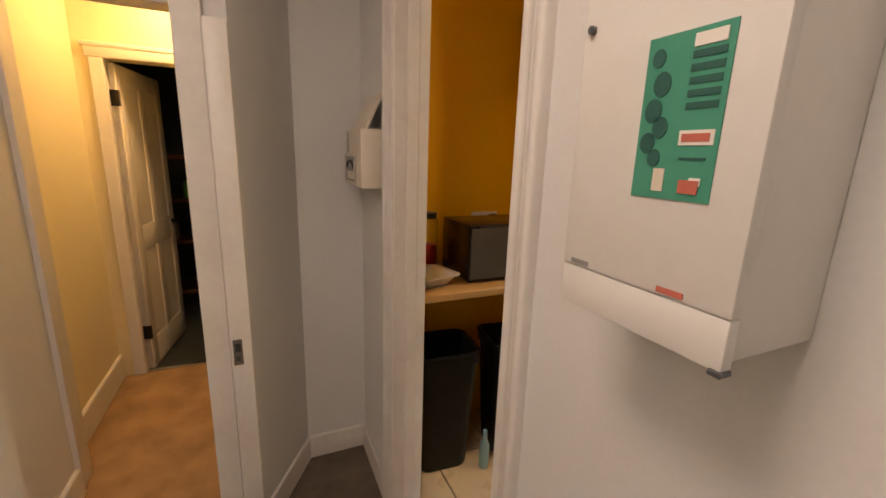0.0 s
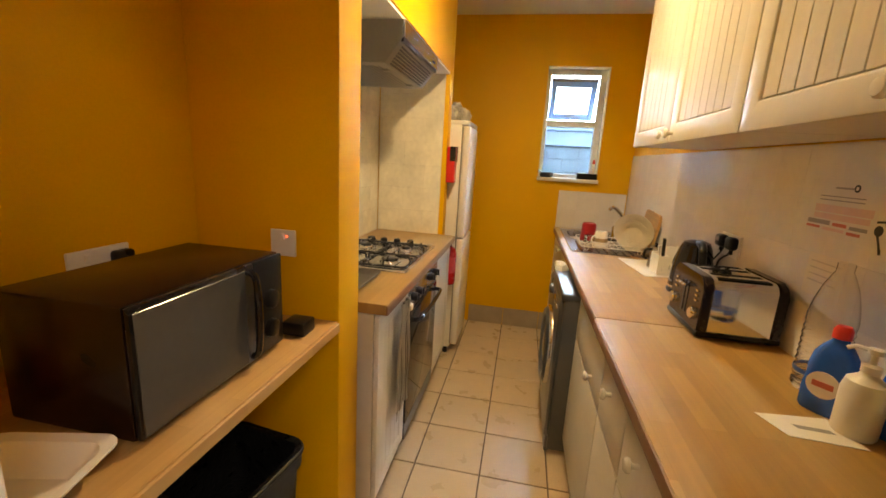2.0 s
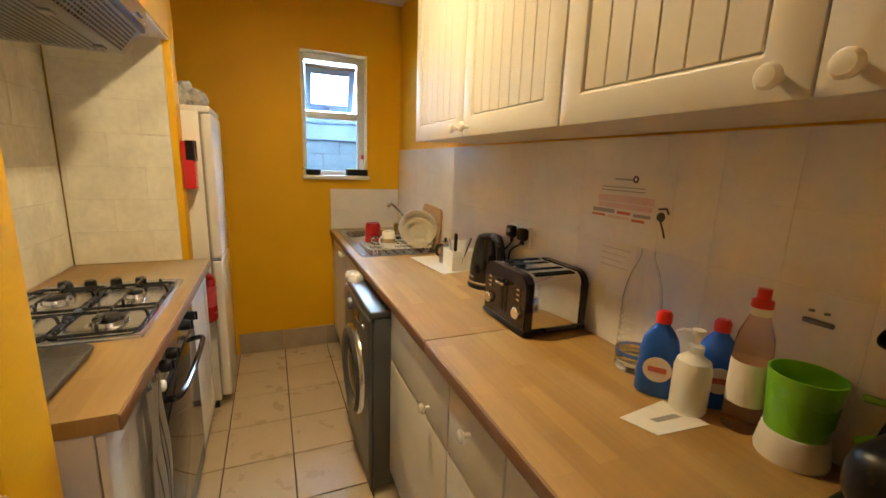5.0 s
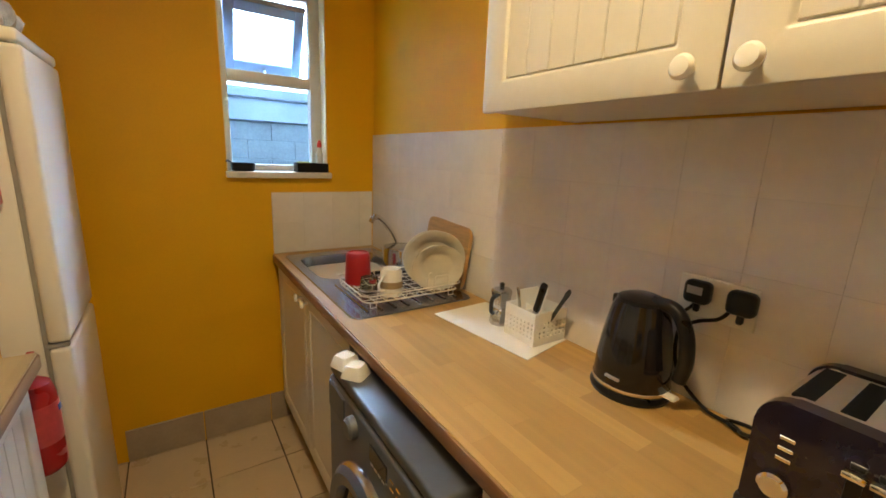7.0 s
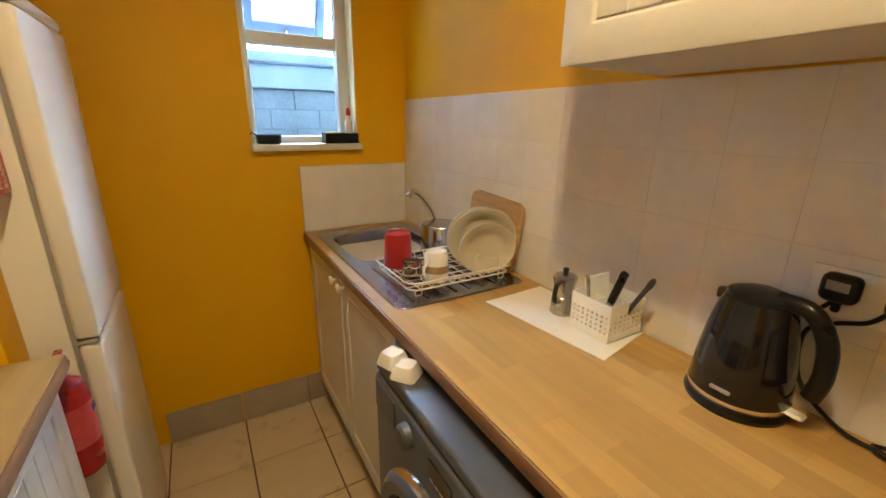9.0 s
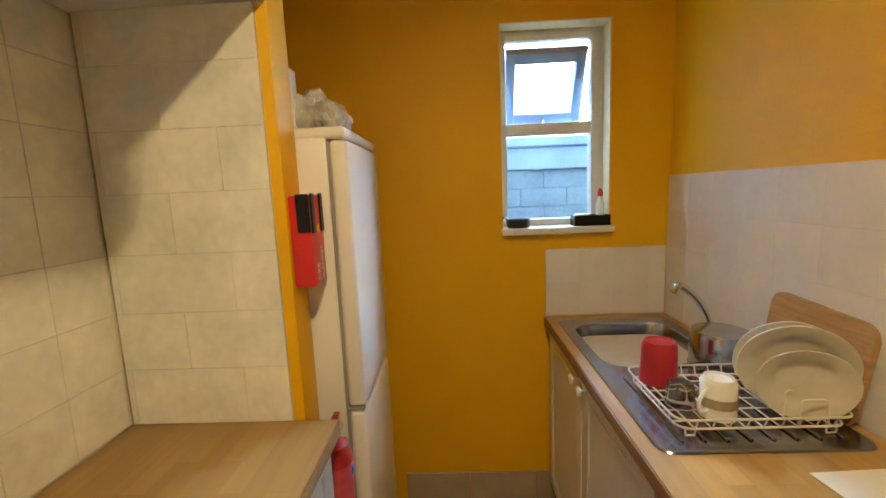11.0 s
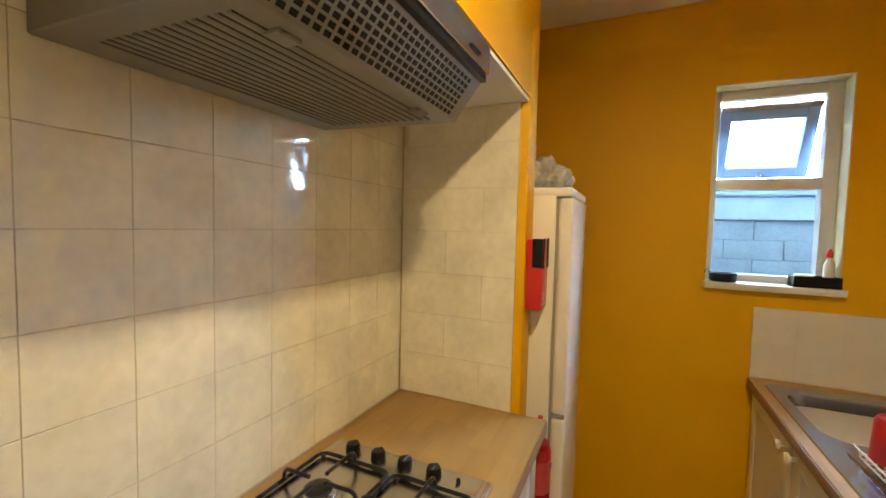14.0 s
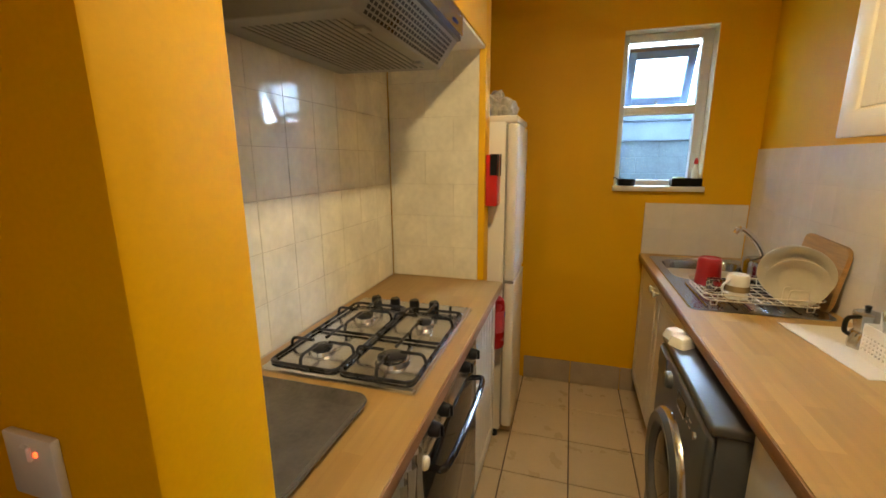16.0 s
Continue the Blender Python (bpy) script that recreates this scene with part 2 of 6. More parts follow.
COPING = paint("pale_render_coping", (0.40, 0.50, 0.60), 0.8, vary=0.08, scale=4, fine=60, bump=0.2)
VOID = paint("dark_slot", (0.004, 0.004, 0.004), 0.9, bump=0.0, spec=0.1)
RUBBER = paint("dark_grey_rubber", (0.03, 0.03, 0.03), 0.5, vary=0.1, bump=0.03)
BIN_GREY = paint("charcoal_bin_plastic", (0.0045, 0.0045, 0.0045), 0.45, vary=0.15, scale=8, fine=90, bump=0.05, spec=0.22)
FILTER = paint("grey_grease_filter_slots", (0.19, 0.18, 0.17), 0.55, vary=0.1, scale=20, fine=120, bump=0.03)
BIN_BAG = paint("black_bin_liner", (0.008, 0.008, 0.008), 0.3, vary=0.2, scale=30, fine=60, bump=0.5)
LABEL_RED = paint("salmon_red_label", (0.55, 0.14, 0.10), 0.5, vary=0.05, bump=0.0)
INK = paint("dark_print", (0.03, 0.03, 0.03), 0.6, bump=0.0)
PINK_INK = paint("faded_pink_print", (0.66, 0.46, 0.44), 0.5, bump=0.0)
GREY_INK = paint("grey_print", (0.30, 0.28, 0.27), 0.6, bump=0.0)
SHEET_GREEN = paint("teal_green_leaflet", (0.045, 0.30, 0.20), 0.45, vary=0.05, bump=0.0)
SHEET_DARK = paint("dark_teal_print", (0.02, 0.11, 0.09), 0.45, vary=0.05, bump=0.0)
TOWEL = paint("beige_tea_towel", (0.50, 0.44, 0.35), 0.95, vary=0.08, scale=20, fine=400, bump=0.4)
TOWEL_STRIPE = paint("brown_woven_stripe", (0.16, 0.12, 0.09), 0.95, vary=0.1, scale=20, fine=400, bump=0.4)
BAG = paint("crumpled_clear_grey_bag", (0.50, 0.47, 0.42), 0.25, vary=0.2, scale=20, fine=60, bump=0.5)
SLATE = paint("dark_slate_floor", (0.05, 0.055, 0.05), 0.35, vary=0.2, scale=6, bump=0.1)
# near-black wall colour carries the darkness of the unlit back room
TEAL_WALL = paint("unlit_room_teal", (0.05, 0.075, 0.075), 0.6, vary=0.1, bump=0.05)
SEAL_AND_SHADE_GREY = paint("grey_seal_and_edge_shade", (0.30, 0.28, 0.26), 0.6, bump=0.0)
CLEAR = glass("clear_bottle_plastic", (0.97, 0.98, 1.0), 0.03, 1.38)
AMBER = glass("brown_oil_in_bottle", (0.86, 0.62, 0.48), 0.05, 1.2)
PANE = glass("window_glass", (1, 1, 1), 0.0, 1.1)
BOX_GLASS = glass("clear_jar_glass", (0.95, 0.95, 0.9), 0.02, 1.3)
GOLD = paint("aluminium_moka", (0.55, 0.53, 0.50), 0.25, 0.95, vary=0.05, bump=0.02)
EMBER = bpy.data.materials.new("red_neon_indicator")
EMBER.use_nodes = True
EMBER.node_tree.nodes["Principled BSDF"].inputs["Base Color"].default_value = (0.8, 0.05, 0.02, 1)
EMBER.node_tree.nodes["Principled BSDF"].inputs["Emission Color"].default_value = (1, 0.08, 0.02, 1)
EMBER.node_tree.nodes["Principled BSDF"].inputs["Emission Strength"].default_value = 4

# ---- building helpers ----


def box(bm, x0, x1, y0, y1, z0, z1, bevel=0.0, seg=1, m=None):
    """Adds a box; bevel rounds its edges."""
    g = bmesh.ops.create_cube(bm, size=1.0)["verts"]
    t = Matrix.Translation(((x0 + x1) / 2, (y0 + y1) / 2, (z0 + z1) / 2)) @ Matrix.Diagonal((abs(x1 - x0), abs(y1 - y0), abs(z1 - z0), 1))
    bmesh.ops.transform(bm, matrix=(m @ t) if m else t, verts=g)
    if bevel:
        bmesh.ops.bevel(bm, geom=list({e for v in g for e in v.link_edges}), offset=bevel, segments=seg, affect="EDGES", profile=0.5)
    return bm


def B(*a, **k):
    return box(bmesh.new(), *a, **k)


def lathe(bm, prof, at=(0, 0, 0), seg=24, m=None, squash=(1, 1)):
    """Turns a profile of (radius, height) round an upright axis."""
    rings = []
    for r, z in prof:
        if r <= 1e-5:
            rings.append([bm.verts.new((0, 0, z))])
        else:
            rings.append([bm.verts.new((r * squash[0] * math.cos(2 * math.pi * i / seg), r * squash[1] * math.sin(2 * math.pi * i / seg), z)) for i in range(seg)])
    for a, b in zip(rings, rings[1:]):
        for i in range(seg):
            j = (i + 1) % seg
            if len(a) == 1 and len(b) == 1:
                continue
            if len(a) == 1:
                bm.faces.new((a[0], b[j], b[i]))
            elif len(b) == 1:
                bm.faces.new((a[i], a[j], b[0]))
            else:
                bm.faces.new((a[i], a[j], b[j], b[i]))
    t = Matrix.Translation(at)
    bmesh.ops.transform(bm, matrix=t @ m if m else t, verts=[v for r in rings for v in r])
    return bm


def tube(bm, pts, r, seg=8, closed=False):
    """A round rod along points."""
    pts = [Vector(p) for p in pts]
    n = len(pts)
    rings = []
    up = None
    for i, p in enumerate(pts):
        d = (pts[(i + 1) % n] - pts[i - 1]) if closed or 0 < i < n - 1 else (pts[1] - pts[0] if i == 0 else pts[-1] - pts[-2])
        d.normalize()
        if up is None:
            up = Vector((0, 0, 1)) if abs(d.z) < 0.9 else Vector((1, 0, 0))
        u = d.cross(up)
        if u.length < 1e-4:
            u = d.orthogonal()
        u.normalize()
        w = u.cross(d).normalized()
        up = w
        rings.append([bm.verts.new(p + r * (math.cos(2 * math.pi * k / seg) * u + math.sin(2 * math.pi * k / seg) * w)) for k in range(seg)])
    pairs = list(zip(rings, rings[1:])) + ([(rings[-1], rings[0])] if closed else [])
    for a, b in pairs:
        for k in range(seg):
            bm.faces.new((a[k], a[(k + 1) % seg], b[(k + 1) % seg], b[k]))
    if not closed:
        bm.faces.new(rings[0][::-1])
        bm.faces.new(rings[-1])
    return bm


def curve_pts(ctrl, steps=6):
    """Smooth points through the given ones."""
    c = [Vector(p) for p in ctrl]
    c = [2 * c[0] - c[1], *c, 2 * c[-1] - c[-2]]
    out = []
    for a, b, d, e in zip(c, c[1:], c[2:], c[3:]):
        for s in range(steps):
            t = s / steps
            out.append(0.5 * (2 * b + (d - a) * t + (2 * a - 5 * b + 4 * d - e) * t * t + (3 * b - a - 3 * d + e) * t ** 3))
    out.append(c[-2])
    return out


def slab(bm, loop, z0, z1, bevel=0.0):
    """An upright prism over a closed outline of (x, y)."""
    lo, hi = [bm.verts.new((x, y, z0)) for x, y in loop], [bm.verts.new((x, y, z1)) for x, y in loop]
    n = len(loop)
    bm.faces.new(lo[::-1])
    top = bm.faces.new(hi)
    for i in range(n):
        bm.faces.new((lo[i], lo[(i + 1) % n], hi[(i + 1) % n], hi[i]))
    if bevel:
        bmesh.ops.bevel(bm, geom=list(top.edges), offset=bevel, segments=2, affect="EDGES", profile=0.5)
    return bm


def rounded(x0, x1, y0, y1, r, n=5):
    """The outline of a rectangle with round corners."""
    out = []
    for cx, cy, a in ((x1 - r, y1 - r, 0), (x0 + r, y1 - r, 90), (x0 + r, y0 + r, 180), (x1 - r, y0 + r, 270)):
        for i in range(n + 1):
            t = radians(a + 90 * i / n)
            out.append((cx + r * math.cos(t), cy + r * math.sin(t)))
    return out


ORIGIN = {}


def thing(name, at, label, category, group="", turn=0.0, kind=""):
    ob = new(name)
    ob.empty_display_size = 0.05
    ob.matrix_basis = pose(*at, 0, 0, turn)
    ORIGIN[ob] = ob.matrix_basis.copy()
    return tagged(ob, label, category, group, kind)


def smooth_by_angle(me, degrees=35):
    me.polygons.foreach_set("use_smooth", [True] * len(me.polygons))
    me.set_sharp_from_angle(angle=radians(degrees))


def finish(name, bm, material, angle=35):
    bmesh.ops.recalc_face_normals(bm, faces=bm.faces)
    me = bpy.data.meshes.new(name)
    bm.to_mesh(me)
    bm.free()
    me.materials.append(material)
    if len(me.polygons) > 6:
        smooth_by_angle(me, angle)
    return me


def part(name, bm, material, parent, label="", local=False, angle=35):
    """One mesh under a thing or a part. Built in world metres, or in the thing's own if local."""
    base = ORIGIN[parent]
    if not local:
        bm.transform(base.inverted())
    ob = new(name, finish(name, bm, material, angle))
    ob.parent = parent
    ORIGIN[ob] = base
    if label:
        ob["label"] = label
    return ob


def whole(name, bm, material, label, category, group="", kind="", angle=35):
    """A thing that is one mesh, with its origin at its foot."""
    xs = [v.co for v in bm.verts]
    foot = Vector(((min(c.x for c in xs) + max(c.x for c in xs)) / 2, (min(c.y for c in xs) + max(c.y for c in xs)) / 2, min(c.z for c in xs)))
    bm.transform(Matrix.Translation(-foot))
    ob = new(name, finish(name, bm, material, angle))
    ob.location = foot
    ORIGIN[ob] = Matrix.Translation(foot)
    return tagged(ob, label, category, group, kind)


def setting(name, bm, material, label, category):
    ob = new(name, finish(name, bm, material))
    ORIGIN[ob] = Matrix.Identity(4)
    return tagged(ob, label, category, kind="structure")


# ---- the large structure ----
H = 2.56
XR, XL, YE = 0.78, -1.045, 4.07      # right wall, back of the left recesses, end wall
XB = -0.568                          # front of the chimney breast
CT = 0.926                           # worktop height

setting("floor", B(-1.2, 0.93, 0.72, 4.2, -0.10, -0.008), FLOOR_GROUT, "beige ceramic tile floor with dark joints", "floor")
setting("wall_east", B(XR, XR + 0.15, 0.745, 4.22, -0.1, H + 0.1), ORANGE, "orange painted kitchen wall", "wall")
setting("wall_west", B(XL - 0.15, XL, 0.745, 4.22, -0.1, H + 0.1), ORANGE, "orange painted wall behind the recesses", "wall")
WX0, WX1, WZ0, WZ1 = 0.055, 0.522, 1.318, 2.19
bm = bmesh.new()
for x0, x1, z0, z1 in ((XL, WX0, -0.1, H + 0.1), (WX1, XR, -0.1, H + 0.1), (WX0, WX1, -0.1, WZ0), (WX0, WX1, WZ1, H + 0.1)):
    box(bm, x0, x1, YE, YE + 0.15, z0, z1)
setting("wall_north", bm, ORANGE, "orange painted end wall with a small window", "wall")
setting("wall_nib", B(XL, XB, 1.62, 1.775, -0.1, H + 0.1, 0.006, 2), ORANGE, "orange painted nib wall beside the cooker recess", "wall")
setting("wall_pier", B(XL, XB, 3.240, 3.345, -0.1, H + 0.1, 0.006, 2), ORANGE, "orange painted pier between cooker and fridge", "wall")
setting("wall_breast", B(XL, XB - 0.001, 1.77, 3.245, 1.968, H + 0.1), ORANGE, "orange painted chimney breast above the cooker", "wall")
setting("soffit", B(XL, XB - 0.006, 1.775, 3.240, 1.955, 1.967), CEILING, "white painted soffit of the cooker recess", "ceiling")
setting("ceiling", B(-1.2, 0.95, 0.62, 4.25, H, H + 0.12), CEILING, "matt white kitchen ceiling", "ceiling")
# wall with the kitchen door: orange inside, white on the hall side
DX0, DX1, DZ = -0.516, 0.204, 2.03
for name, y0, y1, m, lab in (("wall_south", 0.708, 0.765, ORANGE, "orange painted wall round the kitchen door"), ("wall_hall_north", 0.65, 0.705, WHITE_WALL, "off-white painted hall wall round the kitchen door")):
    bm = bmesh.new()
    for x0, x1, z0, z1 in ((-1.2, DX0 - 0.03, -0.1, H + 0.1), (DX1 + 0.03, 1.75, -0.1, H + 0.1), (DX0 - 0.03, DX1 + 0.03, DZ + 0.03, H + 0.1)):
        box(bm, x0, x1, y0, y1, z0, z1)
    setting(name, bm, m, lab, "wall")
bm = bmesh.new()
box(bm, DX0 - 0.028, DX0, 0.645, 0.77, 0, DZ, 0.003)
box(bm, DX1, DX1 + 0.028, 0.645, 0.77, 0, DZ, 0.003)
box(bm, DX0 - 0.028, DX1 + 0.028, 0.645, 0.77, DZ, DZ + 0.028, 0.003)
box(bm, DX0, DX0 + 0.012, 0.69, 0.73, 0, DZ, 0.003)
box(bm, DX1 - 0.012, DX1, 0.69, 0.73, 0, DZ, 0.003)
setting("door_1", bm, GLOSS_WHITE, "white painted lining of the kitchen doorway", "door frame")


def architrave(x0, x1, inner, y, out, top):
    """A moulded door casing: one ogee profile drawn up the whole height."""
    b = bmesh.new()
    w = x1 - x0
    s = 1 if inner > (x0 + x1) / 2 else -1
    edge = x1 if s > 0 else x0
    prof = [(0.0, 0.0), (0.0, 0.009), (0.03, 0.012), (0.09, 0.013), (0.15, 0.0125), (0.20, 0.0105), (0.24, 0.010), (0.30, 0.0105)]
    prof += [(0.30 + 0.32 * k / 8, 0.0105 + 0.0085 * (0.5 - 0.5 * math.cos(math.pi * k / 8))) for k in range(1, 9)]
    prof += [(0.68, 0.0190), (0.71, 0.0200), (0.74, 0.0225), (0.80, 0.0245), (0.88, 0.0248), (0.94, 0.0235), (0.985, 0.0195), (1.0, 0.015), (1.0, 0.0)]
    slab(b, [(edge - s * w * a, y + out * d) for a, d in prof], 0, top)
    return b


setting("trim", architrave(DX0 - 0.082, DX0 - 0.006, DX0, 0.65, -1, DZ + 0.07), GLOSS_WHITE, "white moulded door casing", "trim")
setting("trim", architrave(DX1 + 0.006, DX1 + 0.082, DX1, 0.65, -1, DZ + 0.07), GLOSS_WHITE, "white moulded door casing", "trim")
setting("trim", B(DX0 - 0.08, DX1 + 0.08, 0.63, 0.65, DZ + 0.006, DZ + 0.08, 0.004), GLOSS_WHITE, "white door head casing", "trim")

# hall and corridor
setting("hall_floor", B(-0.70, 1.75, -1.1, 0.72, -0.10, -0.003), SHADED_CARPET, "cord carpet in the hall, coloured dark taupe for shade", "floor")
setting("corridor_floor", B(-2.2, -0.70, -1.1, 0.05, -0.10, -0.003), CARPET, "brown cord carpet in the corridor", "floor")
setting("niche_floor", B(-1.1, -0.70, 0.05, 0.72, -0.10, -0.003), SHADED_CARPET, "cord carpet in the niche, coloured dark taupe for shade", "floor")
setting("hall_ceiling", B(-2.4, 1.75, -1.1, 0.66, 2.45, 2.56), CEILING, "white hall ceiling", "ceiling")
setting("wall_hall_east", B(1.70, 1.80, -1.1, 0.66, -0.1, 2.5), WHITE_WALL, "off-white hall wall", "wall")
setting("wall_hall_south", B(-1.16, 1.70, -0.68, -0.55, -0.1, 2.5), WHITE_WALL, "off-white hall wall", "wall")
setting("wall_hall_west", B(-1.12, -1.0, 0.30, 0.65, -0.1, 2.5), WHITE_WALL, "off-white wall at the back of the niche", "wall")
bm = bmesh.new()
slab(bm, [(-1.0, 0.372), (-0.640, 0.172), (-0.700, 0.035), (-1.12, 0.035), (-1.12, 0.372)], -0.1, 2.5)
setting("wall_partition", bm, WHITE_WALL, "off-white angled wall beside the corridor doorway", "wall")
bm = bmesh.new()
box(bm, -0.70, -0.632, 0.028, 0.105, 0, 2.45, 0.004)
box(bm, -0.70, -0.622, 0.105, 0.172, 0, 1.83, 0.006, 2)
setting("trim", bm, GLOSS_WHITE, "white painted door post of the corridor doorway", "trim")
bm = bmesh.new()
box(bm, -2.25, -1.12, 0.0, 0.10, -0.1, 2.5)
setting("wall_corridor_north", bm, YELLOW_WALL, "cream corridor wall", "wall")
setting("wall_corridor_south", B(-2.25, -1.16, -0.78, -0.655, -0.1, 2.5), YELLOW_WALL, "cream corridor wall", "wall")
bm = bmesh.new()
box(bm, -1.26, -1.14, -0.66, -0.545, 0, 1.98, 0.006, 2)
box(bm, -1.135, -1.115, -0.60, -0.53, 0, 2.02, 0.006, 2)
box(bm, -1.26, -1.14, -0.66, 0.0, 1.98, 2.46, 0.004)
setting("door_2", bm, GLOSS_WHITE, "white painted frame of the corridor doorway", "door frame")
bm = bmesh.new()
box(bm, -2.30, -2.20, -0.78, -0.53, -0.1, 2.5)
box(bm, -2.30, -2.20, 0.09, 0.2, -0.1, 2.5)
box(bm, -2.30, -2.20, -0.53, 0.09, 1.93, 2.5)
setting("wall_corridor_west", bm, YELLOW_WALL, "cream wall at the end of the corridor", "wall")
bm = bmesh.new()
for y0, y1 in ((-0.585, -0.52), (0.08, 0.14)):
    box(bm, -2.198, -2.178, y0, y1, 0, 1.93, 0.004)
    box(bm, -2.30, -2.20, max(y0, -0.53), min(y1, 0.09), 0, 1.93)
box(bm, -2.198, -2.176, -0.60, 0.15, 1.93, 1.99, 0.006, 2)
box(bm, -2.198, -2.170, -0.615, 0.165, 1.985, 2.01, 0.006, 2)
setting("door_3", bm, GLOSS_WHITE, "white painted frame round an open panelled door", "door frame")
for nm, b, lab in (("baseboard", B(-0.998, -0.982, 0.37, 0.648, 0, 0.12, 0.005), "white skirting board in the niche"),
                   ("baseboard", B(-0.985, DX0 - 0.085, 0.633, 0.649, 0, 0.12, 0.005), "white skirting board beside the kitchen door"),
                   ("baseboard", B(-2.18, -1.27, -0.654, -0.632, 0, 0.16, 0.006), "white skirting board in the corridor"),
                   ("baseboard", B(-1.11, 1.70, -0.549, -0.528, 0, 0.14, 0.006), "white skirting board in the hall"),
                   ("baseboard", B(DX1 + 0.09, 1.70, 0.633, 0.649, 0, 0.12, 0.005), "white skirting board in the hall")):
    setting(nm, b, GLOSS_WHITE, lab, "skirting board")
bm = bmesh.new()
box(bm, 0, 0.400, 0, 0.014, 0, 0.12, 0.004, m=Matrix.Translation((-0.998, 0.372, 0)) @ pose(0, 0, 0, 0, 0, -29.05))
setting("baseboard", bm, GLOSS_WHITE, "white skirting board on the angled wall", "skirting board")
setting("trim", B(-2.23, -2.20, -0.52, 0.08, -0.003, 0.006, 0.002), STEEL, "metal carpet strip in the doorway", "trim")
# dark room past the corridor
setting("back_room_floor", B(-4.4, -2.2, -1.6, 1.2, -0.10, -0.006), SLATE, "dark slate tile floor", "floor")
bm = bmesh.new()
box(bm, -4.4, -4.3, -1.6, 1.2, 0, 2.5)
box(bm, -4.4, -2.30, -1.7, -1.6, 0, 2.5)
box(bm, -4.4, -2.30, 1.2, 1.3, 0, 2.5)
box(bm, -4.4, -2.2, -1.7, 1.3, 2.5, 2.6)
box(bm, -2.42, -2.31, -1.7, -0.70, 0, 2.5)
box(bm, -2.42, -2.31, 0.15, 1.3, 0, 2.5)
setting("wall_back_room", bm, TEAL_WALL, "back room walls coloured near-black for the unlit room", "wall")

# ---- kitchen fittings ----


def stock_door(name, parent, x, y0, y1, z0, z1, face, material, grooves=True, knob=None, panel=True):
    """A foil-wrapped door in the plane x; face -1 looks to -x, 1 to +x. Frame proud of a grooved centre."""
    g = 0.0015
    y0, y1 = y0 + g, y1 - g
    b = bmesh.new()
    f = lambda d: x - face * d
    xs = lambda a, c: (min(f(a), f(c)), max(f(a), f(c)))
    r = min(0.062, (y1 - y0) * 0.2)
    planks = []
    if panel:
        box(b, *xs(0.0, 0.018), y0, y1, z0, z1)
        b.faces.ensure_lookup_table()
        front = max(b.faces, key=lambda q: q.calc_center_median().x * face)
        bmesh.ops.inset_region(b, faces=[front], thickness=r, use_even_offset=True)
        bmesh.ops.inset_region(b, faces=[front], thickness=0.005, depth=0.0, use_even_offset=True)
        bmesh.ops.translate(b, verts=list(front.verts), vec=(-face * 0.008, 0, 0))
        bmesh.ops.bevel(b, geom=[e for e in b.edges if e not in set(front.edges)], offset=0.003, segments=2, affect="EDGES", profile=0.5)
        iy0, iy1, iz0, iz1 = y0 + r + 0.006, y1 - r - 0.006, z0 + r + 0.006, z1 - r - 0.006
        n = max(1, round((iy1 - iy0) / 0.058)) if grooves else 1
        w = (iy1 - iy0) / n
        for i in range(n):
            planks.append(B(*xs(0.0040, 0.0095), iy0 + i * w + 0.0004, iy0 + (i + 1) * w - 0.0004, iz0, iz1, 0.0022))
    else:
        box(b, *xs(0.0, 0.018), y0, y1, z0, z1, 0.004, 2)
    d = part(name, b, material, parent)
    for q in planks:
        part("plank" if grooves else "centre_panel", q, material, d)
    if knob:
        ky, kz = knob
        kb = bmesh.new()
        turn = Matrix.Rotation(radians(90 * face), 4, "Y")
        lathe(kb, [(0.0, 0.0), (0.007, 0.0), (0.006, 0.012), (0.008, 0.016), (0.0165, 0.020), (0.0175, 0.026), (0.013, 0.032), (0.0, 0.035)], (x, ky, kz), 18, turn)
        part("knob", kb, KNOB, d, "round white ceramic knob")
    return d


# wall cupboards
UX, UZ0, UZ1 = 0.450, 1.541, 2.262
for y0, ym, y1 in ((1.686, 2.208, 2.712), (0.772, 1.192, 1.682)):
    u = thing("wall_cupboard", (0.62, (y0 + y1) / 2, UZ0), "cream wall cupboard with two grooved doors above the worktop", "cupboard", "wall cupboards over the worktop")
    part("body", B(UX + 0.021, XR - 0.004, y0, y1, UZ0, UZ1, 0.002), CARCASS, u, "white melamine carcass")
    stock_door("door", u, UX, y0, ym, UZ0 - 0.004, UZ1, -1, CREAM_DOOR, True, (ym - 0.040, UZ0 + 0.026))
    stock_door("door", u, UX, ym, y1, UZ0 - 0.004, UZ1, -1, CREAM_DOOR, True, (ym + 0.040, UZ0 + 0.026))
whole("picture_frame", B(0.52, 0.545, 2.00, 2.55, UZ1 + 0.002, UZ1 + 0.24, 0.004), BLACK, "dark framed board leaning on top of the wall cupboard", "board")

# worktops
EX = 0.230


def worktop(name, x0, x1, y0, y1, front, mat, label, t=0.040, top=CT):
    """A postformed top with a rounded front edge."""
    ob = thing(name, ((x0 + x1) / 2, (y0 + y1) / 2, top - t), label, "worktop")
    part("top", B(x0 + (0.0 if front > 0 else 0.004), x1 - (0.004 if front > 0 else 0.0), y0, y1, top - t, top, 0.003, 2), mat, ob)
    xx = x0 if front < 0 else x1
    b = bmesh.new()
    box(b, min(xx, xx - front * 0.012), max(xx, xx - front * 0.012), y0 + 0.0005, y1 - 0.0005, top - t - 0.001, top - 0.004, 0.004, 2)
    part("edge_strip", b, EDGE_WOOD, ob, "worn brown front edge")
    return ob


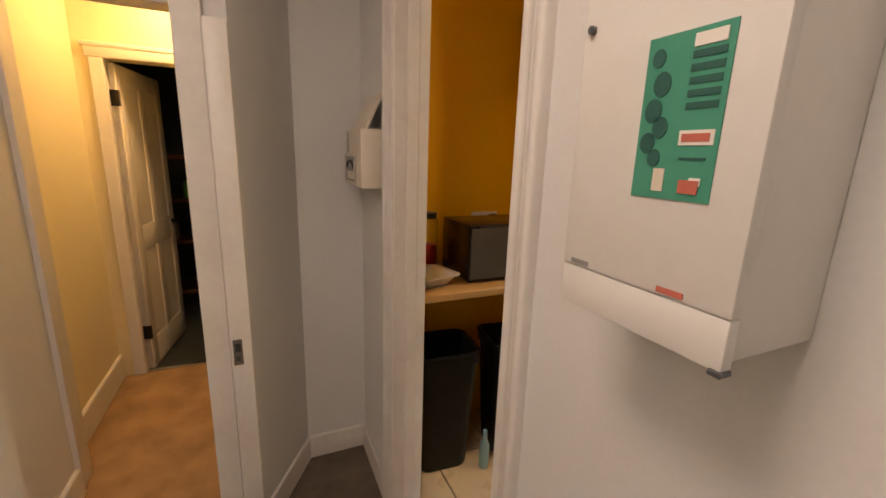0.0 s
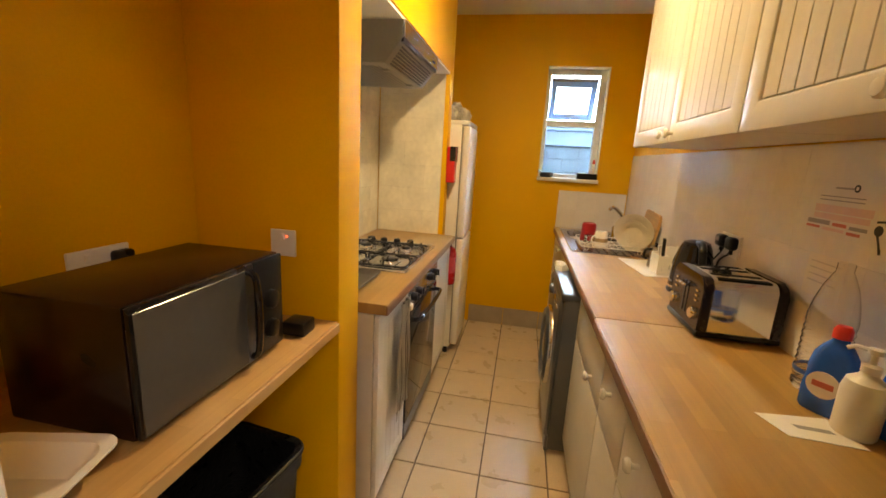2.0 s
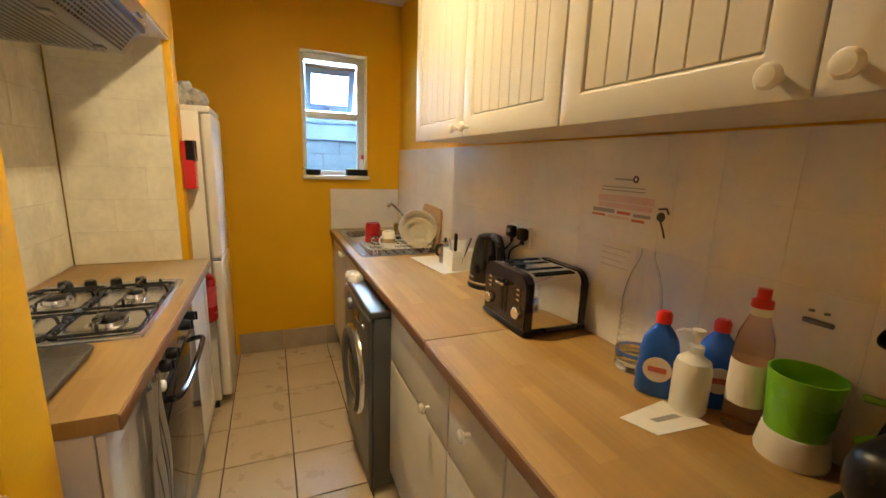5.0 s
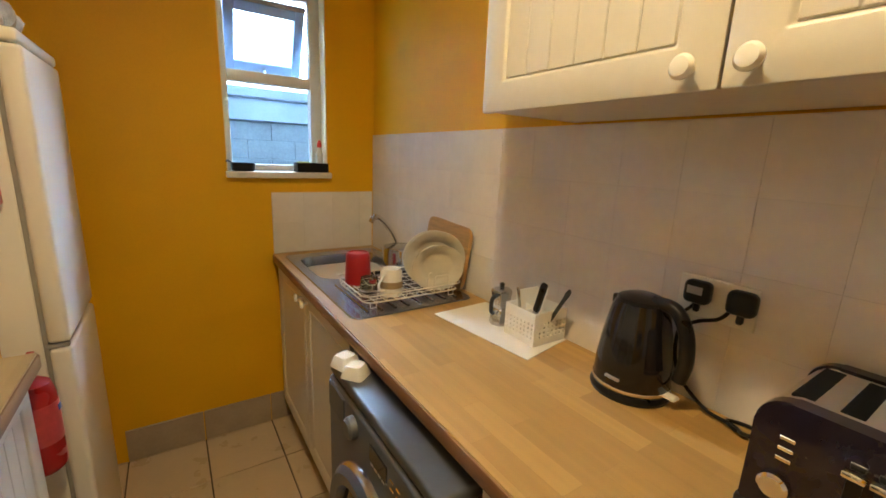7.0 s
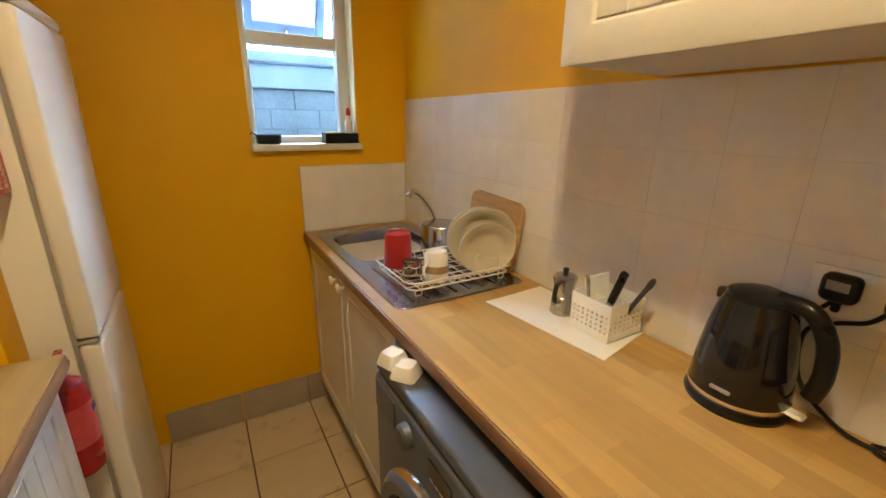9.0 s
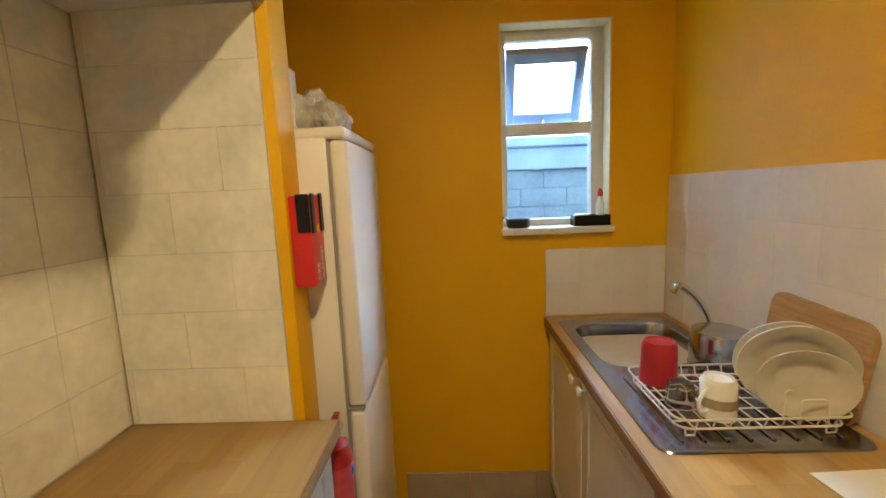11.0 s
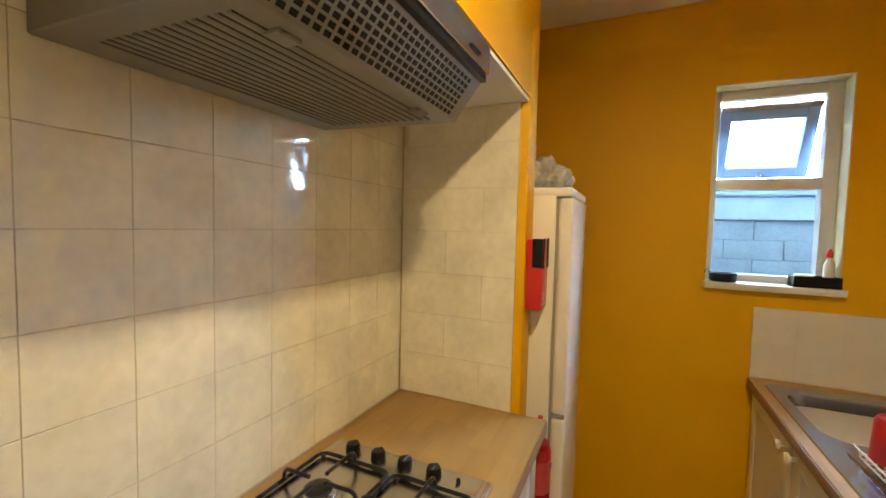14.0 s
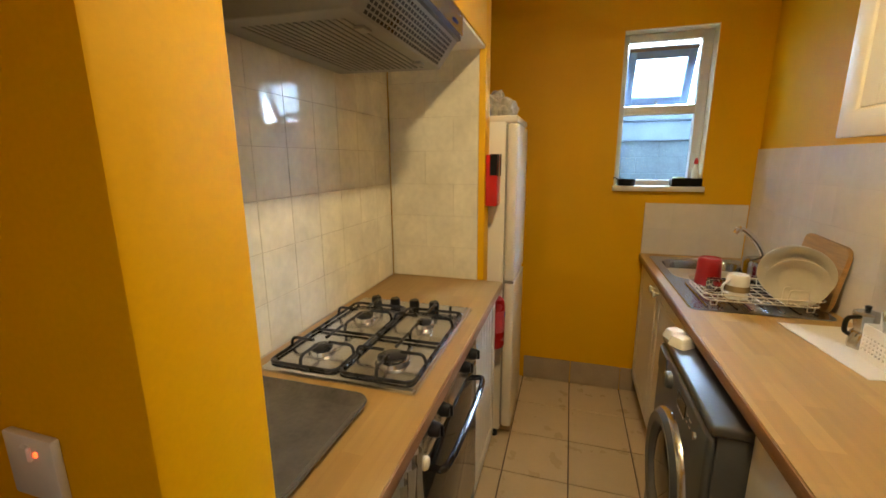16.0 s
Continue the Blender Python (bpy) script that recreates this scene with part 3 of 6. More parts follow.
worktop("worktop", EX, XR - 0.012, 0.768, 1.942, -1, WORKTOP, "beech stave laminate worktop under the wall cupboards")
w2 = thing("worktop", (0.5, 2.9, CT - 0.04), "beech stave laminate worktop running to the sink", "worktop")
SKX0, SKX1, SKY0, SKY1 = 0.300, 0.705, 3.480, 3.930
bm = bmesh.new()
gx, gy = (EX + 0.004, SKX0, SKX1, XR - 0.012), (1.945, SKY0, SKY1, YE - 0.014)
gv = [[bm.verts.new((x, y, CT)) for y in gy] for x in gx]
for i in range(3):
    for j in range(3):
        if (i, j) != (1, 1):
            bm.faces.new((gv[i][j], gv[i + 1][j], gv[i + 1][j + 1], gv[i][j + 1]))
ex = bmesh.ops.extrude_face_region(bm, geom=bm.faces[:])
bmesh.ops.translate(bm, verts=[v for v in ex["geom"] if isinstance(v, bmesh.types.BMVert)], vec=(0, 0, -0.04))
part("top", bm, WORKTOP, w2)
part("edge_strip", B(EX, EX + 0.012, 1.946, YE - 0.014, CT - 0.041, CT - 0.004, 0.004, 2), EDGE_WOOD, w2, "worn brown front edge")
WLX = -0.474
worktop("worktop", XL + 0.016, WLX, 1.808, 3.236, 1, DARKER_TOP, "darker beech laminate worktop round the gas hob")

# base units, right-hand run
BX = 0.252
def base_unit(y0, y1, doors, label, x=BX, face=-1, back=XR - 0.01, mat=WHITE_DOOR, top=CT - 0.043, group="base cupboards", plain=False):
    u = thing("base_cupboard", ((x + back) / 2, (y0 + y1) / 2, 0), label, "cupboard", group)
    lo, hi = sorted((x - face * 0.021, back))
    part("body", B(lo, hi, y0 + 0.001, y1 - 0.001, 0.10, top, 0.002), CARCASS, u)
    lo, hi = sorted((x - face * 0.06, x - face * 0.08))
    part("plinth", B(lo, hi, y0 + 0.001, y1 - 0.001, 0.0, 0.10), KICK, u, "brown plinth board")
    for a, b, z0, z1, knob, groove in doors:
        stock_door("door" if z1 - z0 > 0.3 else "drawer", u, x, a, b, z0, z1, face, mat, groove, knob, z1 - z0 > 0.3 and not plain)
    return u


T = CT - 0.048
base_unit(1.800, 2.395, [(1.800, 2.395, 0.12, 0.648, None, False), (1.800, 2.395, 0.653, T, (1.945, 0.700), False)], "white base cupboard with a drawer next to the washing machine", plain=True)
base_unit(1.210, 1.796, [(1.210, 1.500, 0.12, 0.648, None, False), (1.505, 1.796, 0.12, 0.648, None, False), (1.505, 1.796, 0.653, T, (1.665, 0.795), False), (1.210, 1.500, 0.653, T, (1.365, 0.800), False)], "white base cupboard with two drawers over two doors", plain=True)
base_unit(0.772, 1.206, [(0.772, 1.206, 0.12, T, None, False)], "white base cupboard beside the kitchen door")
base_unit(3.050, 4.052, [(3.050, 3.560, 0.12, T, (3.520, 0.838), False), (3.565, 4.052, 0.12, T, (3.612, 0.838), False)], "white cupboard under the kitchen sink")

# base units, left-hand run
LX = -0.505
base_unit(1.810, 2.185, [(1.810, 2.185, 0.12, T, (2.150, 0.80), True)], "white base cupboard with a grooved door beside the oven", LX, 1, XL + 0.02)
base_unit(2.795, 3.233, [(2.795, 3.233, 0.12, T, None, True)], "white base cupboard between oven and pier", LX, 1, XL + 0.02)

# oven
ov = thing("oven", (-0.75, 2.49, 0.10), "built-in black glass oven with a steel control panel under the hob", "oven")
part("body", B(XL + 0.03, LX - 0.022, 2.195, 2.785, 0.10, CT - 0.044), GREY_METAL, ov)
part("plinth", B(LX - 0.08, LX - 0.06, 2.19, 2.79, 0.0, 0.10), KICK, ov, "brown plinth board")
part("control_panel", B(LX - 0.02, LX + 0.004, 2.192, 2.788, 0.752, CT - 0.046, 0.004, 2), STEEL, ov, "brushed steel control panel")
od = part("door", B(LX - 0.02, LX + 0.006, 2.192, 2.788, 0.190, 0.744, 0.006, 2), DARK_GLASS, ov, "dark glass oven door")
part("lower_panel", B(LX - 0.02, LX + 0.002, 2.192, 2.788, 0.105, 0.184, 0.004), GREY_METAL, ov)
hb = tube(bmesh.new(), curve_pts([(LX + 0.004, 2.25, 0.700), (LX + 0.045, 2.27, 0.705), (LX + 0.052, 2.49, 0.705), (LX + 0.045, 2.71, 0.705), (LX + 0.004, 2.73, 0.700)], 5), 0.010, 10)
part("handle", hb, GLOSS_BLACK, od, "bowed gloss black handle")
for ky in (2.26, 2.35, 2.60, 2.70):
    kb = lathe(bmesh.new(), [(0.0, 0.0), (0.021, 0.0), (0.019, 0.018), (0.015, 0.024), (0.0, 0.025)], (LX + 0.004, ky, 0.810), 18, Matrix.Rotation(radians(90), 4, "Y"))
    box(kb, LX + 0.022, LX + 0.036, ky - 0.004, ky + 0.004, 0.793, 0.827, 0.002)
    part("knob", kb, BLACK, ov, "black control knob")

# tea towel hanging from the oven's end
bm = bmesh.new()
NS = 18
def towel_sheet(bm, y0, y1, z0, z1, x, off, fold):
    grid = []
    for i in range(NS + 1):
        u = i / NS
        col = []
        for j in range(13):
            v = j / 12
            squeeze = 0.62 + 0.38 * v
            yy = (y0 + y1) / 2 + (u - 0.5) * (y1 - y0) * squeeze
            xx = x + off + fold * math.sin(u * 5.2 * math.pi + 0.7 * v) * (1 - 0.35 * v) + 0.004 * math.sin(9 * v + 4 * u)
            col.append(bm.verts.new((xx, yy, z1 + (z0 - z1) * v + 0.012 * math.sin(3 * u) * v)))
        grid.append(col)
    for a, b in zip(grid, grid[1:]):
        for k in range(12):
            bm.faces.new((a[k], b[k], b[k + 1], a[k + 1]))
    return bm


tw = thing("tea_towel", (LX + 0.03, 2.06, 0.40), "beige striped tea towel hanging over the cupboard front", "towel")
b = towel_sheet(bmesh.new(), 1.96, 2.17, 0.36, 0.862, LX + 0.024, 0.0, 0.009)
bmesh.ops.solidify(b, geom=b.faces[:], thickness=0.003)
part("cloth", b, TOWEL, tw)
for k, (yy, ww) in enumerate(((2.00, 0.007), (2.03, 0.004), (2.075, 0.008), (2.115, 0.004), (2.145, 0.006))):
    b = bmesh.new()
    rows = []
    for j in range(13):
        v = j / 12
        sq = 0.62 + 0.38 * v
        pts = []
        for s in (-1, 1):
            u = (yy + s * ww / 2 - 1.96) / 0.21
            y = 2.065 + (u - 0.5) * 0.21 * sq
            x = LX + 0.024 + 0.0028 + 0.009 * math.sin(u * 5.2 * math.pi + 0.7 * v) * (1 - 0.35 * v) + 0.004 * math.sin(9 * v + 4 * u)
            pts.append(b.verts.new((x, y, 0.862 + (0.362 - 0.862) * v + 0.012 * math.sin(3 * u) * v)))
        rows.append(pts)
    for a, c in zip(rows, rows[1:]):
        b.faces.new((a[0], a[1], c[1], c[0]))
    part("stripe", b, TOWEL_STRIPE, tw, "brown woven stripe")

# gas hob
HX0, HX1, HY0, HY1 = -0.985, -0.526, 2.212, 2.828
HZ = CT + 0.001
hob = thing("gas_hob", ((HX0 + HX1) / 2, (HY0 + HY1) / 2, CT), "stainless steel gas hob with four burners and black pan supports", "hob")
b = bmesh.new()
slab(b, rounded(HX0, HX1, HY0, HY1, 0.012, 3), HZ, HZ + 0.012, 0.011)
part("hob_plate", b, STEEL, hob, "brushed stainless steel plate")
b = bmesh.new()
slab(b, rounded(HX0 + 0.02, HX1 - 0.02, HY1 - 0.085, HY1 - 0.012, 0.01, 3), HZ + 0.008, HZ + 0.013, 0.002)
part("control_strip", b, STEEL, hob)
for kx in (-0.905, -0.825, -0.745, -0.665):
    kb = lathe(bmesh.new(), [(0.0, 0.0), (0.020, 0.0), (0.019, 0.018), (0.016, 0.024), (0.0, 0.025)], (kx, HY1 - 0.048, HZ + 0.012), 16)
    box(kb, kx - 0.004, kx + 0.004, HY1 - 0.066, HY1 - 0.030, HZ + 0.030, HZ + 0.038, 0.002)
    part("knob", kb, BLACK, hob, "black gas control knob")
part("ignition_button", lathe(bmesh.new(), [(0.0, 0.0), (0.006, 0.0), (0.005, 0.012), (0.0, 0.013)], (-0.600, HY1 - 0.048, HZ + 0.012), 12), BLACK, hob)
BUR = ((-0.865, 2.335, 0.036), (-0.640, 2.335, 0.046), (-0.865, 2.600, 0.036), (-0.640, 2.600, 0.030))
for bx, by, r in BUR:
    bo = part("burner", lathe(bmesh.new(), [(0.0, 0.006), (r + 0.028, 0.006), (r + 0.024, 0.011), (r + 0.004, 0.013), (r, 0.024), (r - 0.004, 0.026), (0.0, 0.026)], (bx, by, HZ), 24), STEEL, hob, "steel burner ring")
    part("burner_cap", lathe(bmesh.new(), [(0.0, 0.025), (r - 0.005, 0.025), (r - 0.004, 0.031), (r - 0.010, 0.035), (0.0, 0.036)], (bx, by, HZ), 24), IRON, bo, "black burner cap")
GZ = HZ + 0.047
for side, (gx0, gx1) in enumerate(((-0.968, -0.760), (-0.750, -0.542))):
    b = bmesh.new()
    gy0, gy1 = 2.232, 2.735
    ring = [(x, y, HZ + 0.019) for x, y in rounded(gx0, gx1, gy0, gy1, 0.022, 3)]
    tube(b, ring, 0.0052, 8, True)
    gm = (gx0 + gx1) / 2
    tube(b, [(gx0, 2.468, HZ + 0.019), (gx1, 2.468, HZ + 0.019)], 0.0052, 8)
    for bx, by, r in BUR:
        if gx0 < bx < gx1:
            for sx in (-1, 1):
                e = gx0 if sx < 0 else gx1
                tube(b, curve_pts([(e, by, HZ + 0.018), (e - sx * 0.003, by, GZ - 0.010), (e - sx * 0.014, by, GZ), (e - sx * 0.045, by, GZ), (bx + sx * 0.026, by, GZ)], 4), 0.0048, 8)
            for sy in (-1, 1):
                e = by + sy * 0.118
                e = max(gy0, min(gy1, 2.468 if (by < 2.468) == (sy > 0) else (gy0 if sy < 0 else gy1)))
                tube(b, curve_pts([(bx, e, HZ + 0.018), (bx, e - sy * 0.003, GZ - 0.010), (bx, e - sy * 0.014, GZ), (bx, e - sy * 0.04, GZ), (bx, by + sy * 0.026, GZ)], 4), 0.0048, 8)
    for fx, fy in ((gx0 + 0.012, gy0 + 0.012), (gx1 - 0.012, gy0 + 0.012), (gx0 + 0.012, gy1 - 0.012), (gx1 - 0.012, gy1 - 0.012)):
        lathe(b, [(0, 0.009), (0.006, 0.009), (0.006, 0.019), (0, 0.020)], (fx, fy, HZ), 8)
    part("pan_support", b, IRON, hob, "black enamelled wire pan support")

# baking tray on the left worktop
tr = thing("baking_tray", (-0.80, 2.00, CT), "dark blackened metal baking tray on the worktop", "baking tray")
b = bmesh.new()
lo, hi = rounded(-0.985, -0.635, 1.835, 2.135, 0.03, 5), rounded(-1.003, -0.615, 1.815, 2.158, 0.04, 5)
li, hm = rounded(-0.981, -0.639, 1.839, 2.131, 0.03, 5), rounded(-1.000, -0.618, 1.818, 2.155, 0.04, 5)
loops = [[b.verts.new((x, y, z)) for x, y in lp] for lp, z in ((lo, CT + 0.0008), (hi, CT + 0.020), (hm, CT + 0.0205), (li, CT + 0.0040))]
b.faces.new(loops[0][::-1])
b.faces.new(loops[3])
for p_, q_ in zip(loops, loops[1:]):
    for i in range(len(p_)):
        j = (i + 1) % len(p_)
        b.faces.new((p_[i], p_[j], q_[j], q_[i]))
part("pan", b, DARK_TRAY, tr)
b = tube(bmesh.new(), [(x, y, CT + 0.020) for x, y in hi], 0.0028, 6, True)
part("rim", b, DARK_TRAY, tr, "rolled dark rim")

# cooker hood
hd = thing("cooker_hood", (-0.78, 2.50, 1.66), "grey metal cooker hood with perforated grilles below the soffit", "cooker hood")
HY0b, HY1b = 2.190, 2.800
b = bmesh.new()
sec = [(XL + 0.018, 1.953), (XB + 0.000, 1.953), (XB + 0.000, 1.890), (XB - 0.012, 1.872), (-0.640, 1.790), (XL + 0.018, 1.800)]
a0, a1 = [b.verts.new((x, HY0b, z)) for x, z in sec], [b.verts.new((x, HY1b, z)) for x, z in sec]
b.faces.new(a0)
b.faces.new(a1[::-1])
for i in range(len(sec)):
    j = (i + 1) % len(sec)
    b.faces.new((a0[i], a0[j], a1[j], a1[i]))
bmesh.ops.bevel(b, geom=b.edges[:], offset=0.003, segments=1, affect="EDGES")
part("canopy", b, HOOD_GREY, hd)
b = B(XB + 0.001, XB + 0.008, HY0b, HY1b, 1.888, 1.952, 0.002)
fp = part("front_panel", b, STEEL, hd, "brushed steel front strip")
part("switch", B(XB + 0.008, XB + 0.012, 2.68, 2.73, 1.905, 1.912, 0.001), BLACK, fp, "small dark slide switch")
part("visor_gap", B(XB - 0.010, XB + 0.002, HY0b + 0.005, HY1b - 0.005, 1.872, 1.887), BLACK, hd, "dark gap under the front strip")
# sloping front grille with punched holes, and the filter below
p0, p1 = Vector((XB - 0.012, 0, 1.872)), Vector((-0.640, 0, 1.790))
dv = (p1 - p0).normalized()
nv = Vector((dv.z, 0, -dv.x))
if nv.z > 0:
    nv = -nv
L1 = (p1 - p0).length
b = bmesh.new()
for i in range(26):
    for j in range(7):
        c = p0 + dv * (0.012 + j * (L1 - 0.024) / 6) + nv * 0.0012
        yy = HY0b + 0.055 + i * (HY1b - HY0b - 0.11) / 25
        q = [c + dv * s * 0.0042 + Vector((0, yy + t * 0.0062, 0)) for s, t in ((-1, -1), (1, -1), (1, 1), (-1, 1))]
        vs = [b.verts.new(v) for v in q] + [b.verts.new(v - nv * 0.004) for v in q]
        for f in ((0, 1, 2, 3), (4, 5, 6, 7), (0, 1, 5, 4), (1, 2, 6, 5), (2, 3, 7, 6), (3, 0, 4, 7)):
            b.faces.new([vs[k] for k in f])
part("perforation", b, BLACK, hd, "rows of dark punched slots")["kind"] = "stuff"
b = bmesh.new()
q0, q1 = Vector((-0.655, 0, 1.7895)), Vector((XL + 0.05, 0, 1.7990))
dq = q1 - q0
for i in range(14):
    f0 = 0.08 + i * 0.06
    c0, c1 = q0 + dq * f0, q0 + dq * (f0 + 0.022)
    vs = [b.verts.new((c0.x, HY0b + 0.05, c0.z - 0.002)), b.verts.new((c1.x, HY0b + 0.05, c1.z - 0.002)), b.verts.new((c1.x, HY1b - 0.05, c1.z - 0.002)), b.verts.new((c0.x, HY1b - 0.05, c0.z - 0.002))]
    ws = [b.verts.new(v.co + Vector((0, 0, 0.004))) for v in vs]
    for f in ((0, 1, 2, 3), (4, 5, 6, 7), (0, 1, 5, 4), (1, 2, 6, 5), (2, 3, 7, 6), (3, 0, 4, 7)):
        b.faces.new([(vs + ws)[k] for k in f])
part("filter_slats", b, FILTER, hd, "dark slots of the grease filter")
for yy in (HY0b + 0.12, HY1b - 0.12):
    part("filter_catch", B(-0.690, -0.660, yy - 0.02, yy + 0.02, 1.783, 1.7905, 0.002), HOOD_GREY, hd, "grey filter catch")

# tall fridge freezer
FX, FY0, FY1, FZ = -0.434, 3.352, 3.760, 1.690
fg = thing("fridge_freezer", (-0.72, 3.56, 0), "tall white fridge freezer between the pier and the end wall", "fridge")
part("body", B(XL + 0.03, FX - 0.058, FY0, FY1, 0.05, FZ - 0.02, 0.008, 2), FRIDGE, fg)
part("top_panel", B(XL + 0.03, FX - 0.004, FY0 - 0.002, FY1 + 0.002, FZ - 0.032, FZ, 0.010, 3), FRIDGE, fg, "rounded white top panel")
for z0, z1 in ((0.895, FZ - 0.035), (0.075, 0.880)):
    part("door", B(FX - 0.050, FX, FY0, FY1, z0, z1, 0.012, 3), FRIDGE, fg, "white enamelled fridge door")
part("door_seal", B(FX - 0.059, FX - 0.049, FY0 + 0.006, FY1 - 0.006, 0.08, FZ - 0.04), SEAL_AND_SHADE_GREY, fg, "grey rubber door seal")
part("hinge", B(FX - 0.055, FX - 0.005, FY0 + 0.002, FY0 + 0.02, 0.882, 0.893, 0.002), GREY_INK, fg, "grey hinge")
for fy in (FY0 + 0.03, FY1 - 0.03):
    part("foot", lathe(bmesh.new(), [(0, 0), (0.018, 0), (0.016, 0.05), (0, 0.052)], (FX - 0.09, fy, 0), 12), BLACK, fg)
part("foot", B(XL + 0.05, XL + 0.1, FY0 + 0.02, FY1 - 0.02, 0, 0.052), BLACK, fg)

# washing machine
wm = thing("washing_machine", (0.48, 2.69, 0), "silver-grey front-loading washing machine under the worktop", "washing machine")
VX, VY0, VY1, VZ = 0.165, 2.410, 2.990, 0.852
part("body", B(VX + 0.02, XR - 0.02, VY0, VY1, 0.03, VZ - 0.03, 0.006, 2), GREY_METAL, wm)
part("top", B(VX + 0.005, XR - 0.02, VY0 - 0.002, VY1 + 0.002, VZ - 0.032, VZ, 0.010, 3), GREY_METAL, wm, "grey lid with rounded edge")
part("front_panel", B(VX, VX + 0.024, VY0 + 0.002, VY1 - 0.002, 0.10, VZ - 0.036, 0.012, 3), GREY_METAL, wm)
part("kick_panel", B(VX + 0.008, VX + 0.03, VY0 + 0.006, VY1 - 0.006, 0.015, 0.098, 0.004), GREY_METAL, wm)
RY = Matrix.Rotation(radians(-90), 4, "Y")
dr = part("door", lathe(bmesh.new(), [(0.155, 0.0), (0.20, 0.0), (0.205, 0.02), (0.19, 0.034), (0.16, 0.030), (0.152, 0.018), (0.152, 0.0)], (VX - 0.001, 2.70, 0.475), 40, RY), GREY_METAL, wm, "graphite porthole ring")
part("trim_ring", lathe(bmesh.new(), [(0.203, 0.0), (0.214, 0.0), (0.212, 0.012), (0.206, 0.020), (0.203, 0.018)], (VX - 0.001, 2.70, 0.475), 40, RY), STEEL, dr, "bright steel trim ring")
part("porthole", lathe(bmesh.new(), [(0.0, 0.030), (0.06, 0.028), (0.11, 0.021), (0.15, 0.010), (0.155, -0.002), (0.0, -0.002)], (VX - 0.001, 2.70, 0.475), 36, RY), DARK_GLASS, dr, "dark domed porthole glass")
part("programme_dial", lathe(bmesh.new(), [(0.0, 0.0), (0.030, 0.0), (0.028, 0.016), (0.022, 0.022), (0.0, 0.023)], (VX, 2.79, 0.765), 22, RY), GREY_METAL, wm, "graphite programme dial")
part("detergent_drawer", B(VX - 0.004, VX + 0.004, 2.855, 2.975, 0.725, 0.805, 0.003), GREY_METAL, wm)
part("display", B(VX - 0.003, VX + 0.002, 2.60, 2.69, 0.745, 0.785, 0.001), DARK_GLASS, wm, "dark display window")
for k in range(4):
    part("button", B(VX - 0.003, VX + 0.001, 2.565 - 0.028 * (k % 2), 2.583 - 0.028 * (k % 2), 0.748 + 0.020 * (k // 2), 0.753 + 0.020 * (k // 2), 0.001), CHROME, wm, "small bright key")
for k in range(4):
    part("print", B(VX - 0.0012, VX + 0.001, 2.612 + 0.020 * k, 2.626 + 0.020 * k, 0.733, 0.737), WHITE_PLASTIC, wm, "pale printed mark")
part("start_button", lathe(bmesh.new(), [(0, 0), (0.012, 0), (0.011, 0.006), (0, 0.007)], (VX, 2.500, 0.758), 16, RY), CHROME, wm, "round chrome start button")

# sink, set in the worktop
sk = thing("kitchen_sink", (0.50, 3.50, CT), "stainless steel sink with a drainer and a round-cornered bowl", "sink")
b = bmesh.new()
OX0, OX1, OY0, OY1 = 0.272, 0.735, 3.065, 3.985
outer = rounded(OX0, OX1, OY0, OY1, 0.035, 6)
bowl = rounded(SKX0 + 0.012, SKX1 - 0.012, SKY0 + 0.012, SKY1 - 0.012, 0.085, 6)
zs = CT + 0.005
ov_, bv = [b.verts.new((x, y, zs)) for x, y in outer], [b.verts.new((x, y, zs)) for x, y in bowl]
eg = []
for lp in (ov_, bv):
    for i in range(len(lp)):
        eg.append(b.edges.new((lp[i], lp[(i + 1) % len(lp)])))
bmesh.ops.triangle_fill(b, edges=eg, use_beauty=True)
rim = [b.verts.new((x + (0.003 if x > 0.5 else -0.003), y + (0.003 if y > 3.5 else -0.003), CT + 0.001)) for x, y in outer]
dn = [b.verts.new((0.5025 + (x - 0.5025) * 0.93, 3.705 + (y - 3.705) * 0.93, CT - 0.145)) for x, y in bowl]
dl = [b.verts.new((0.5025 + (x - 0.5025) * 0.98, 3.705 + (y - 3.705) * 0.98, zs - 0.008)) for x, y in bowl]
n = len(outer)
for i in range(n):
    j = (i + 1) % n
    b.faces.new((ov_[i], ov_[j], rim[j], rim[i]))
    b.faces.new((bv[i], bv[j], dl[j], dl[i]))
    b.faces.new((dl[i], dl[j], dn[j], dn[i]))
b.faces.new(dn)
part("basin", b, SINK_STEEL, sk)
b = bmesh.new()
for k in range(8):
    x = 0.335 + k * 0.05
    tube(b, [(x, 3.10, zs + 0.0005), (x, 3.11, zs + 0.0025), (x, 3.41, zs + 0.0025), (x, 3.42, zs + 0.0005)], 0.004, 6)
part("drainer_ribs", b, SINK_STEEL, sk, "raised drainer ribs")
part("plughole", lathe(bmesh.new(), [(0, 0), (0.035, 0), (0.035, 0.003), (0.028, 0.004), (0, 0.002)], (0.50, 3.705, CT - 0.1448), 20), CHROME, sk)

